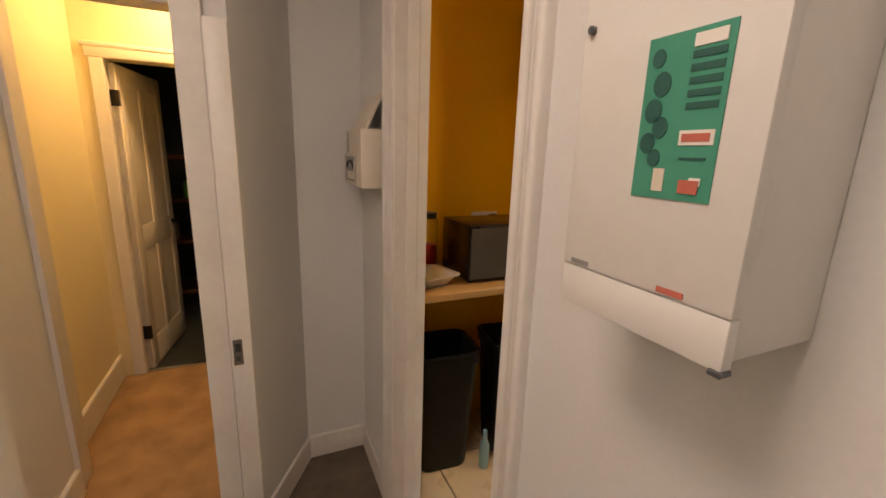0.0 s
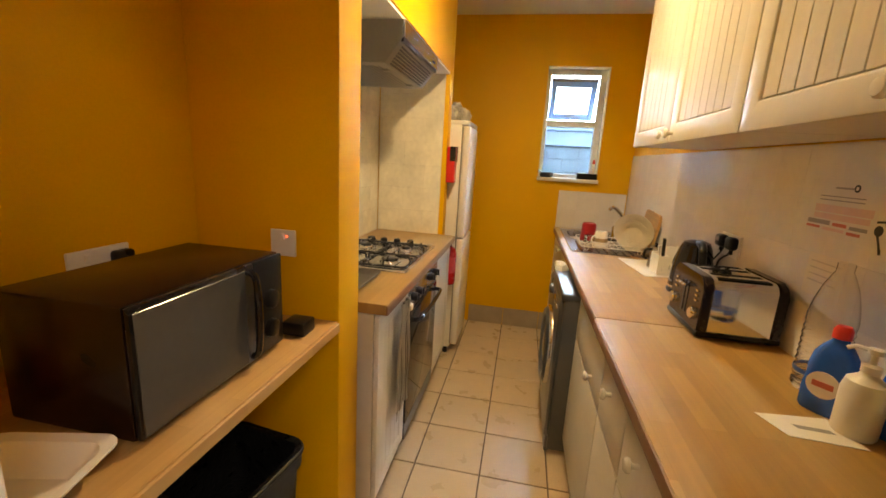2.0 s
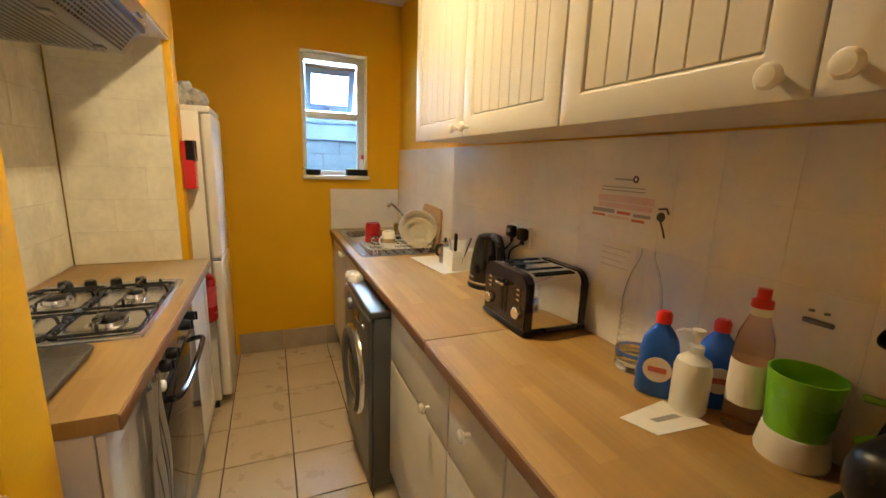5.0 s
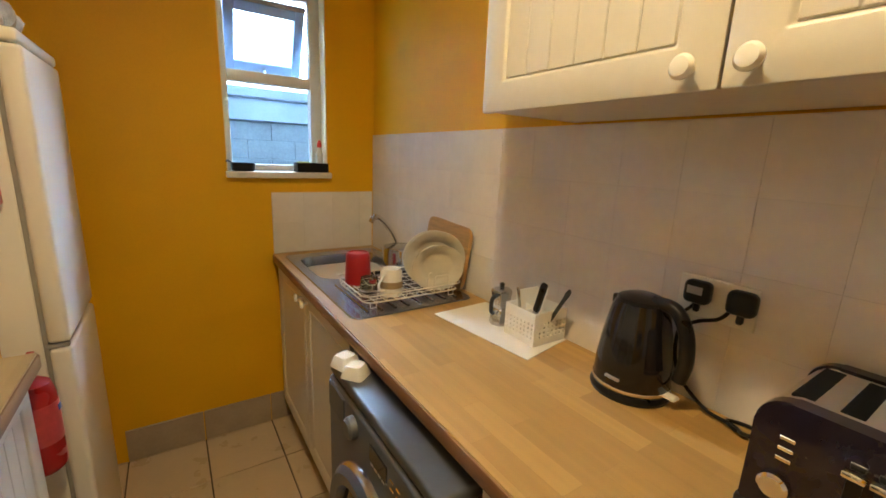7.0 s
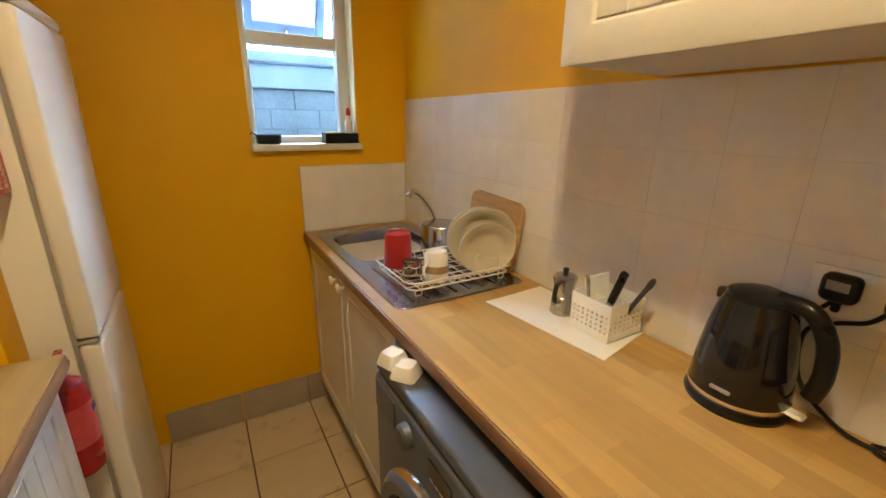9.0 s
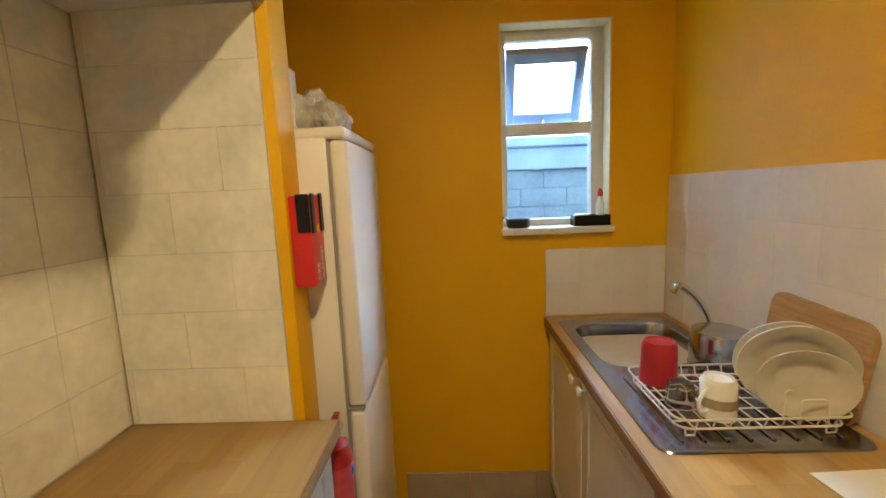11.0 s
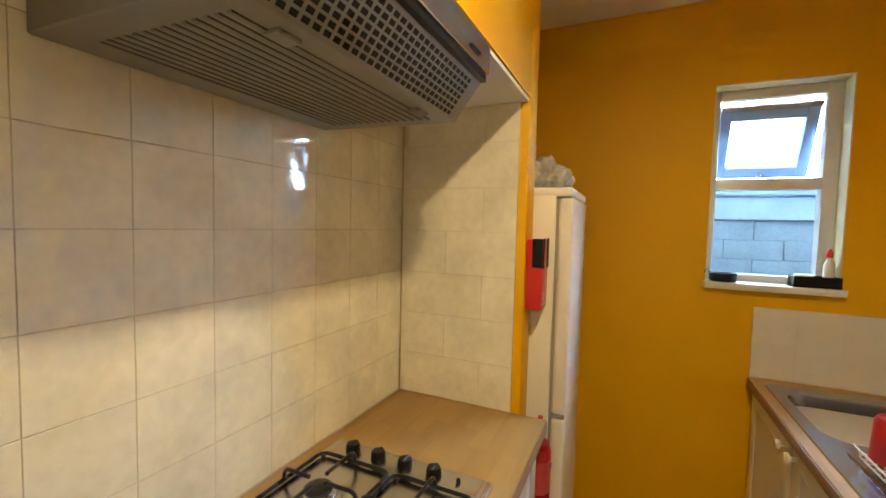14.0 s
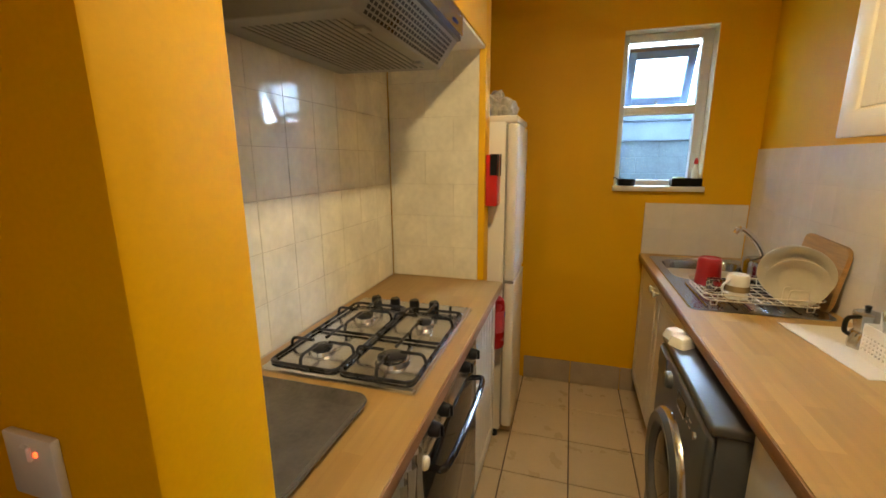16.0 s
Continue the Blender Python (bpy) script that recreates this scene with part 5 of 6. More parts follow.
part("switch", B(KX - 0.012, KX + 0.012, KY - 0.108, KY - 0.080, CT + 0.022, CT + 0.030, 0.003), WHITE_PLASTIC, kt, "pale switch lever")
part("emblem", B(KX - 0.0865, KX - 0.080, KY - 0.022, KY + 0.012, CT + 0.048, CT + 0.054, 0.001), GREY_INK, kt)
kc = thing("kettle_cable", (0.74, 2.2, CT), "black kettle cable lying along the tiles", "cable")
part("cable", tube(bmesh.new(), curve_pts([(0.735, 2.470, CT + 0.006), (0.752, 2.495, CT + 0.05), (0.757, 2.46, CT + 0.115), (0.758, 2.40, CT + 0.15), (0.757, 2.33, CT + 0.21), (0.755, 2.32, CT + 0.245)], 6), 0.0038, 8), BLACK, kc)
part("cable", tube(bmesh.new(), curve_pts([(0.752, 2.245, CT + 0.240), (0.755, 2.27, CT + 0.205), (0.757, 2.31, CT + 0.185), (0.757, 2.345, CT + 0.15), (0.752, 2.33, CT + 0.06), (0.738, 2.26, CT + 0.012), (0.735, 2.20, CT + 0.006), (0.715, 2.175, CT + 0.010), (0.735, 2.150, CT + 0.012), (0.755, 2.180, CT + 0.009), (0.745, 2.215, CT + 0.006), (0.725, 2.190, CT + 0.005), (0.735, 2.130, CT + 0.005), (0.745, 2.105, CT + 0.006)], 6), 0.0040, 8), BLACK, kc)


def socket(at, w, h, normal, label, plugs=(), red=False):
    """A moulded switched outlet on a wall; normal is '-x', '+x' or '-y'."""
    turn = {"-y": 0, "-x": -90, "+x": 90}[normal]
    m = Matrix.Translation(at) @ pose(0, 0, 0, 0, 0, turn)
    ob = thing("wall_socket", at, label, "socket")
    part("plate", box(bmesh.new(), -w / 2, w / 2, -0.010, 0.0, -h / 2, h / 2, 0.003, 2, m=m), WHITE_PLASTIC, ob)
    n = 2 if w > 0.1 else 1
    for k in range(n):
        c = (k - (n - 1) / 2) * 0.066
        part("switch", box(bmesh.new(), c - 0.007, c + 0.007, -0.014, -0.009, h / 2 - 0.030, h / 2 - 0.010, 0.002, m=m), WHITE_PLASTIC, ob)
        if red:
            part("neon", box(bmesh.new(), c + 0.012, c + 0.016, -0.0125, -0.009, h / 2 - 0.022, h / 2 - 0.016, 0.001, m=m), EMBER, ob, "glowing red indicator")
    return ob, m


socket((XR - 0.011, 2.285, 1.165), 0.150, 0.088, "-x", "white double socket on the tiled wall above the worktop")
for py in (2.312, 2.230):
    pl = thing("mains_plug", (0.745, py, 1.19), "black three-pin plug pushed into the wall socket", "plug", "plugs in the double socket")
    m = Matrix.Translation((XR - 0.022, py, 1.178)) @ pose(0, 0, 0, 0, 0, -90)
    part("body", box(bmesh.new(), -0.026, 0.026, -0.034, -0.001, -0.023, 0.027, 0.013, 4, m=m), BLACK, pl)
    part("flex_grip", box(bmesh.new(), -0.006, 0.006, -0.020, -0.008, -0.042, -0.018, 0.003, m=m), BLACK, pl)
    if py > 2.28:
        part("sticker", box(bmesh.new(), -0.015, 0.015, -0.0354, -0.0338, 0.000, 0.016, m=m), GREY_INK, pl, "pale printed sticker")

# toaster: black ends, polished sides, four slots
TX0, TX1, TY0, TY1, TZ1 = 0.520, 0.756, 1.858, 2.112, CT + 0.196
ts = thing("toaster", (0.64, 1.985, CT), "four-slot toaster with a black front and polished steel sides", "toaster")


def arch(x0, x1, y0, y1, z0, z1, r, mat, nm, lab=""):
    """A body with a rounded top as seen from the front."""
    b = bmesh.new()
    out = [(y0, z0)] + [(y0 + r - r * math.cos(radians(a)), z1 - r + r * math.sin(radians(a))) for a in range(0, 91, 15)] + [(y1 - r + r * math.sin(radians(a)), z1 - r + r * math.cos(radians(a))) for a in range(0, 91, 15)] + [(y1, z0)]
    f, g = [b.verts.new((x0, y, z)) for y, z in out], [b.verts.new((x1, y, z)) for y, z in out]
    ff = b.faces.new(f)
    gg = b.faces.new(g[::-1])
    for i in range(len(out)):
        j = (i + 1) % len(out)
        b.faces.new((f[i], g[i], g[j], f[j]))
    bmesh.ops.bevel(b, geom=list(ff.edges) + list(gg.edges), offset=0.004, segments=2, affect="EDGES")
    return part(nm, b, mat, ts, lab)


PLUM = paint("plum_black_gloss", (0.016, 0.011, 0.018), 0.12, vary=0.1, bump=0.0, spread=0.04)
arch(TX0 + 0.028, TX1 - 0.024, TY0 + 0.004, TY1 - 0.004, CT + 0.018, TZ1 - 0.003, 0.035, CHROME, "body", "polished steel shell")
arch(TX0, TX0 + 0.030, TY0, TY1, CT + 0.016, TZ1, 0.040, PLUM, "front", "gloss black front")
arch(TX1 - 0.026, TX1, TY0, TY1, CT + 0.016, TZ1, 0.040, PLUM, "rear", "gloss black back")
part("plinth", B(TX0 - 0.004, TX1 + 0.002, TY0 - 0.004, TY1 + 0.004, CT + 0.006, CT + 0.024, 0.006, 2), BLACK, ts)
for x in (TX0 + 0.02, TX1 - 0.02):
    for y in (TY0 + 0.02, TY1 - 0.02):
        part("foot", lathe(bmesh.new(), [(0, 0), (0.010, 0), (0.010, 0.008), (0, 0.008)], (x, y, CT + 0.0003), 10), RUBBER, ts)
for k, y in enumerate((1.893, 1.945, 2.022, 2.074)):
    part("slot", B(TX0 + 0.045, TX1 - 0.040, y - 0.014, y + 0.014, TZ1 - 0.012, TZ1 - 0.0022, 0.002), VOID, ts, "dark bread slot")
for y in (1.972, 1.998):
    part("lever_slot", B(TX0 - 0.002, TX0 + 0.002, y - 0.008, y + 0.008, CT + 0.05, CT + 0.155, 0.001), BLACK, ts)
    part("lever", B(TX0 - 0.022, TX0 + 0.002, y - 0.012, y + 0.012, CT + 0.140, CT + 0.150, 0.003, 2), CHROME, ts, "chrome lever")
for y in (1.900, 2.072):
    part("browning_dial", lathe(bmesh.new(), [(0, 0), (0.020, 0), (0.019, 0.010), (0.015, 0.014), (0, 0.014)], (TX0, y, CT + 0.070), 22, RY), CHROME, ts, "chrome browning dial")
    for k in range(3):
        part("button", B(TX0 - 0.004, TX0 + 0.001, y - 0.012, y + 0.006, CT + 0.110 + 0.016 * k, CT + 0.116 + 0.016 * k, 0.001), CHROME, ts, "small chrome button")

# bottles
wb = thing("water_bottle", (0.700, 1.605, CT), "large clear ribbed water bottle, nearly empty", "bottle")
prof = [(0, 0.002), (0.052, 0.0), (0.058, 0.008)]
for k in range(9):
    z = 0.02 + k * 0.018
    prof += [(0.059, z), (0.0555, z + 0.009)]
prof += [(0.059, 0.185), (0.058, 0.20), (0.052, 0.235), (0.040, 0.275), (0.026, 0.305), (0.020, 0.315), (0.020, 0.335)]
prof = [(r * 0.82, z * 0.96) for r, z in prof]
prof += [(r - 0.0012, z) for r, z in prof[:2:-1]] + [(0.0, 0.0035)]
part("bottle", lathe(bmesh.new(), prof, (0.700, 1.605, CT + 0.0005), 36), CLEAR, wb).visible_shadow = False
part("label", lathe(bmesh.new(), [(0.0490, 0.045), (0.0496, 0.050), (0.0490, 0.056)], (0.700, 1.605, CT), 36), paint("blue_bottle_band", (0.03, 0.10, 0.42), 0.4, bump=0), wb, "blue printed band")
part("water", lathe(bmesh.new(), [(0, 0.006), (0.042, 0.006), (0.0435, 0.012), (0.0435, 0.05), (0, 0.05)], (0.700, 1.605, CT), 32), glass("still_water", (0.95, 0.98, 1.0), 0.0, 1.33), wb).visible_shadow = False


def detergent(x, y, turn, label):
    ob = thing("detergent_bottle", (x, y, CT), label, "bottle", "blue detergent bottles", turn)
    b = bmesh.new()
    rings = []
    for z, w, d in ((0.0, 0.040, 0.028), (0.006, 0.044, 0.031), (0.05, 0.045, 0.032), (0.085, 0.041, 0.031), (0.105, 0.042, 0.031), (0.135, 0.037, 0.028), (0.155, 0.026, 0.022), (0.168, 0.015, 0.014), (0.178, 0.013, 0.013)):
        rings.append([b.verts.new((w * math.copysign(abs(math.cos(t)) ** 0.7, math.cos(t)), d * math.copysign(abs(math.sin(t)) ** 0.7, math.sin(t)), z + 0.0006)) for t in (2 * math.pi * k / 28 for k in range(28))])
    for a, c in zip(rings, rings[1:]):
        for k in range(28):
            b.faces.new((a[k], a[(k + 1) % 28], c[(k + 1) % 28], c[k]))
    b.faces.new(rings[0][::-1])
    b.faces.new(rings[-1])
    part("bottle", b, BLUE, ob, local=True)
    part("cap", lathe(bmesh.new(), [(0, 0.176), (0.017, 0.176), (0.017, 0.196), (0.012, 0.204), (0, 0.205)], (0, 0, 0), 20), RED, ob, "red screw cap", True)
    part("label", lathe(bmesh.new(), [(0, 0.0), (0.030, 0.0), (0.030, 0.0012), (0, 0.0014)], (0, -0.0316, 0.070), 24, Matrix.Rotation(radians(90), 4, "X")), PAPER, ob, "round white label", True)
    part("label_print", box(bmesh.new(), -0.019, 0.019, -0.0340, -0.0330, 0.064, 0.077), LABEL_RED, ob, "red print on the label", True)
    return ob


d1 = detergent(0.655, 1.500, -52, "blue washing-up liquid bottle with a red cap")
copy_thing(d1, pose(0.738, 1.420, CT, 0, 0, -40))
sb = thing("soap_dispenser", (0.662, 1.420, CT), "white pump bottle of hand soap", "soap dispenser")
part("bottle", lathe(bmesh.new(), [(0, 0), (0.034, 0), (0.037, 0.006), (0.0375, 0.098), (0.033, 0.118), (0.017, 0.130), (0.013, 0.138), (0, 0.139)], (0.662, 1.420, CT + 0.0005), 30), WHITE_PLASTIC, sb)
part("pump", lathe(bmesh.new(), [(0, 0.138), (0.016, 0.138), (0.016, 0.152), (0.006, 0.156), (0.005, 0.175), (0.013, 0.178), (0.013, 0.188), (0, 0.190)], (0.662, 1.420, CT), 18), WHITE_PLASTIC, sb)
part("nozzle", tube(bmesh.new(), [(0.662, 1.420, CT + 0.183), (0.640, 1.440, CT + 0.184), (0.632, 1.448, CT + 0.176)], 0.0045, 8), WHITE_PLASTIC, sb)
ol = thing("oil_bottle", (0.712, 1.338, CT), "clear bottle of brown cooking oil with a red cap", "bottle")
part("bottle", lathe(bmesh.new(), [(0, 0), (0.031, 0), (0.034, 0.006), (0.034, 0.175), (0.030, 0.205), (0.017, 0.245), (0.014, 0.275), (0, 0.275)], (0.712, 1.338, CT + 0.0005), 30), AMBER, ol).visible_shadow = False
part("neck_band", lathe(bmesh.new(), [(0.0155, 0.245), (0.0185, 0.247), (0.0185, 0.262), (0, 0.263)], (0.712, 1.338, CT), 22), PAPER, ol, "white neck band")
part("cap", lathe(bmesh.new(), [(0, 0.262), (0.019, 0.262), (0.019, 0.276), (0.012, 0.280), (0.012, 0.300), (0, 0.302)], (0.712, 1.338, CT), 20), RED, ol, "red cap")
part("label", lathe(bmesh.new(), [(0.0344, 0.06), (0.0346, 0.062), (0.0346, 0.148), (0.0344, 0.150)], (0.712, 1.338, CT), 30), PAPER, ol, "white paper label")
nt = thing("paper_note", (0.57, 1.415, CT), "small white paper note lying on the worktop", "paper")
part("sheet", slab(bmesh.new(), [(0.492, 1.445), (0.520, 1.372), (0.655, 1.362), (0.640, 1.462)], CT + 0.0006, CT + 0.0018), PAPER, nt)
part("writing", slab(bmesh.new(), [(0.548, 1.418), (0.556, 1.404), (0.622, 1.400), (0.616, 1.414)], CT + 0.0019, CT + 0.0022), GREY_INK, nt, "unreadable grey print")
jg = thing("green_jug", (0.705, 1.240, CT), "lime green plastic jug on a white base", "jug")
part("base", lathe(bmesh.new(), [(0, 0), (0.056, 0), (0.058, 0.008), (0.051, 0.055), (0, 0.055)], (0.712, 1.245, CT + 0.0005), 28), WHITE_PLASTIC, jg, "white plastic base")
part("jug", lathe(bmesh.new(), [(0, 0.054), (0.048, 0.054), (0.052, 0.10), (0.058, 0.168), (0.055, 0.168), (0.049, 0.10), (0.045, 0.060), (0, 0.060)], (0.712, 1.245, CT), 32), GREEN, jg)
part("handle", tube(bmesh.new(), curve_pts([(0.735, 1.175, CT + 0.155), (0.755, 1.140, CT + 0.150), (0.758, 1.130, CT + 0.11), (0.735, 1.172, CT + 0.075)], 6), 0.007, 8), GREEN, jg)
ap = thing("sandwich_maker", (0.62, 0.98, CT), "black plastic countertop appliance with a folded cable", "appliance")
part("base", B(0.475, 0.755, 0.840, 1.120, CT + 0.002, CT + 0.085, 0.022, 3), BLACK, ap)
part("lid", B(0.490, 0.750, 0.850, 1.105, CT + 0.092, CT + 0.190, 0.035, 4), BLACK, ap, "rounded black lid")
part("handle", B(0.445, 0.500, 0.930, 1.040, CT + 0.055, CT + 0.125, 0.012, 2), BLACK, ap)
part("hinge", B(0.735, 0.757, 0.88, 1.08, CT + 0.05, CT + 0.12, 0.006), BLACK, ap)
part("cable", tube(bmesh.new(), curve_pts([(0.72, 1.118, CT + 0.02), (0.70, 1.145, CT + 0.012), (0.64, 1.150, CT + 0.006), (0.56, 1.140, CT + 0.006), (0.50, 1.128, CT + 0.006)], 5), 0.004, 8), BLACK, ap)
ld = thing("ladle", (0.72, 1.15, CT), "black nylon ladle leaning against the tiles", "ladle")
part("stem", tube(bmesh.new(), [(0.722, 1.160, CT + 0.001), (0.738, 1.140, CT + 0.12), (0.752, 1.118, CT + 0.245)], 0.0055, 8), BLACK, ld)
part("bowl", lathe(bmesh.new(), [(0, -0.020), (0.020, -0.016), (0.034, -0.004), (0.038, 0.008), (0.036, 0.008), (0.031, -0.002), (0.018, -0.012), (0, -0.015)], (0.735, 1.140, CT + 0.275), 24, pose(0, 0, 0, -25, -35, 0)), BLACK, ld)
sd = thing("wall_hook", (XR - 0.012, 1.27, 1.18), "small clear adhesive hook on the tiles", "hook")
part("plate", B(XR - 0.018, XR - 0.0118, 1.245, 1.295, 1.170, 1.180, 0.002), GREY_METAL, sd)
for y in (1.258, 1.282):
    part("peg", tube(bmesh.new(), [(XR - 0.012, y, 1.195), (XR - 0.024, y, 1.197)], 0.003, 6), GREY_METAL, sd)

# notices stuck on the tiles
nb = thing("safety_notice", (XR - 0.011, 1.75, 1.30), "faded notice with pink and black print on the tiles", "notice")
part("sheet", B(XR - 0.0117, XR - 0.0111, 1.610, 1.905, 1.285, 1.440), SPLASH_TILE, nb, "translucent plastic sheet")
nx = XR - 0.0120
for y0, y1, z0, z1, m in ((1.665, 1.870, 1.350, 1.370, PINK_INK), (1.670, 1.868, 1.332, 1.347, PINK_INK), (1.800, 1.888, 1.316, 1.328, GREY_INK), (1.740, 1.790, 1.316, 1.325, LABEL_RED), (1.672, 1.730, 1.314, 1.323, GREY_INK), (1.835, 1.890, 1.304, 1.311, LABEL_RED), (1.745, 1.825, 1.302, 1.310, PINK_INK), (1.690, 1.735, 1.300, 1.308, LABEL_RED), (1.74, 1.81, 1.414, 1.419, GREY_INK), (1.70, 1.86, 1.392, 1.395, GREY_INK), (1.70, 1.86, 1.382, 1.385, GREY_INK)):
    part("print", B(nx, nx + 0.0004, y0, y1, z0, z1), m, nb, "unreadable printed line")
part("emblem", lathe(bmesh.new(), [(0.005, 0), (0.010, 0), (0.010, 0.0008), (0.005, 0.0008)], (nx + 0.0004, 1.735, 1.418), 20, RY), INK, nb, "dark ring emblem")
b = bmesh.new()
tube(b, [(nx, 1.648, 1.345), (nx, 1.625, 1.348), (nx, 1.618, 1.335)], 0.003, 6)
lathe(b, [(0, 0), (0.013, 0), (0.013, 0.0008), (0, 0.0008)], (nx + 0.0004, 1.640, 1.325), 14, RY)
tube(b, [(nx, 1.640, 1.315), (nx, 1.628, 1.290), (nx, 1.622, 1.272)], 0.0025, 6)
part("drawing", b, INK, nb, "dark tap drawing")
sn = thing("sticky_note", (XR - 0.0118, 1.7725, 1.120), "cream handwritten note stuck on the tiles", "note")
part("sheet", B(XR - 0.0118, XR - 0.0112, 1.700, 1.845, 1.120, 1.235), paint("cream_note_paper", (0.72, 0.655, 0.55), 0.7, vary=0.04, bump=0.03), sn)
for k, z in enumerate((1.212, 1.194, 1.176, 1.158)):
    part("writing", B(XR - 0.0122, XR - 0.01181, 1.722 + 0.012 * (k % 3), 1.832, z, z + 0.0035), paint("faint_pencil_line", (0.55, 0.49, 0.41), 0.7, bump=0.0) if k == 0 else bpy.data.materials["faint_pencil_line"], sn, "faint unreadable handwriting")

# ---- left side: shelf recess, fridge top, pier ----
SHZ = 0.930
sh = thing("shelf", (-0.80, 1.18, SHZ - 0.036), "beech laminate shelf across the recess", "shelf")
part("board", B(XL + 0.001, -0.570, 0.767, 1.618, SHZ - 0.036, SHZ, 0.004, 2), SHELF_WOOD, sh)
part("edge_strip", B(-0.571, -0.563, 0.768, 1.617, SHZ - 0.035, SHZ - 0.003, 0.003), SHELF_WOOD, sh, "pale worn front edge")
mw = thing("microwave", (-0.77, 1.22, SHZ), "dark brown microwave oven with a mirrored door on the shelf", "microwave")
MX0, MX1, MY0, MY1, MZ0, MZ1 = -0.905, -0.645, 1.008, 1.430, SHZ + 0.012, 1.182
part("case", B(MX0, MX1, MY0, MY1, MZ0, MZ1, 0.006, 2), MW_BODY, mw)
md = part("door", B(MX1 + 0.001, MX1 + 0.012, MY0 + 0.002, 1.316, MZ0 + 0.003, MZ1 - 0.002, 0.004, 2), BLACK, mw, "black framed door")
part("window", B(MX1 + 0.012, MX1 + 0.0145, MY0 + 0.008, 1.284, MZ0 + 0.010, MZ1 - 0.012, 0.001), MW_GLASS, md, "mirrored door glass")
part("handle", tube(bmesh.new(), curve_pts([(MX1 + 0.012, 1.300, MZ1 - 0.018), (MX1 + 0.030, 1.298, MZ1 - 0.035), (MX1 + 0.036, 1.298, (MZ0 + MZ1) / 2), (MX1 + 0.030, 1.298, MZ0 + 0.035), (MX1 + 0.012, 1.300, MZ0 + 0.018)], 5), 0.0075, 8), GLOSS_BLACK, md, "bowed black handle")
mp_ = part("control_panel", B(MX1 + 0.001, MX1 + 0.011, 1.318, MY1 - 0.002, MZ0 + 0.003, MZ1 - 0.002, 0.004, 2), BLACK, mw, "black control panel")
for z in (0.06, 0.135):
    part("dial", lathe(bmesh.new(), [(0, 0), (0.024, 0), (0.022, 0.012), (0.016, 0.016), (0, 0.016)], (MX1 + 0.011, 1.374, MZ0 + z), 20, Matrix.Rotation(radians(90), 4, "Y")), BLACK, mp_, "black timer dial")
for x in (MX0 + 0.03, MX1 - 0.03):
    for y in (MY0 + 0.03, MY1 - 0.03):
        part("foot", lathe(bmesh.new(), [(0, 0), (0.013, 0), (0.012, 0.013), (0, 0.013)], (x, y, SHZ + 0.0002), 10), BLACK, mw)
bl = thing("mixing_bowl", (-0.70, 0.885, SHZ), "shallow square white bowl with a flared rim on the shelf", "bowl")
b = bmesh.new()
loops = [[b.verts.new((x, y, z)) for x, y in rounded(-h, h, -h, h, r, 4)] for h, r, z in ((0.055, 0.02, 0.0), (0.060, 0.022, 0.003), (0.088, 0.030, 0.042), (0.102, 0.032, 0.047), (0.102, 0.032, 0.050), (0.086, 0.029, 0.046), (0.056, 0.020, 0.006))]
for p_, q_ in zip(loops, loops[1:]):
    for i in range(len(p_)):
        b.faces.new((p_[i], p_[(i + 1) % len(p_)], q_[(i + 1) % len(p_)], q_[i]))
b.faces.new(loops[0][::-1])
b.faces.new(loops[-1])
b.transform(Matrix.Translation((-0.705, 0.862, SHZ + 0.0005)) @ pose(0, 0, 0, 0, 0, 14))
part("bowl", b, WHITE_PLASTIC, bl)
jr = thing("storage_jar", (-0.93, 0.955, SHZ), "glass storage jar with red contents and a black lid", "jar")
part("jar", lathe(bmesh.new(), [(0, 0), (0.042, 0), (0.046, 0.006), (0.046, 0.22), (0.036, 0.245), (0.033, 0.245), (0.042, 0.218), (0.042, 0.008), (0, 0.006)], (-0.935, 0.945, SHZ + 0.0005), 26), BOX_GLASS, jr).visible_shadow = False
part("contents", lathe(bmesh.new(), [(0, 0.007), (0.041, 0.007), (0.041, 0.12), (0, 0.122)], (-0.935, 0.945, SHZ), 24), RED, jr, "red contents")
part("lid", lathe(bmesh.new(), [(0, 0.243), (0.040, 0.243), (0.040, 0.268), (0, 0.270)], (-0.935, 0.945, SHZ), 24), BLACK, jr, "black lid")
ad = thing("cable_box", (-0.637, 1.507, SHZ), "small black power adaptor on the shelf", "adaptor")
part("body", B(-0.672, -0.606, 1.478, 1.545, SHZ + 0.0005, SHZ + 0.040, 0.006, 2), BLACK, ad)
part("cable", tube(bmesh.new(), curve_pts([(-0.672, 1.51, SHZ + 0.015), (-0.70, 1.53, SHZ + 0.006), (-0.80, 1.56, SHZ + 0.005)], 5), 0.003, 6), BLACK, ad)
socket((XL, 1.305, 1.135), 0.150, 0.088, "+x", "white double socket behind the microwave")
pg = thing("mains_plug", (-1.02, 1.345, 1.15), "black plug in the socket behind the microwave", "plug")
part("body", B(XL + 0.011, XL + 0.042, 1.322, 1.370, 1.120, 1.168, 0.009, 3), BLACK, pg)
socket((-0.744, 1.620, 1.160), 0.080, 0.080, "-y", "white single switch with a red light on the nib wall", red=True)


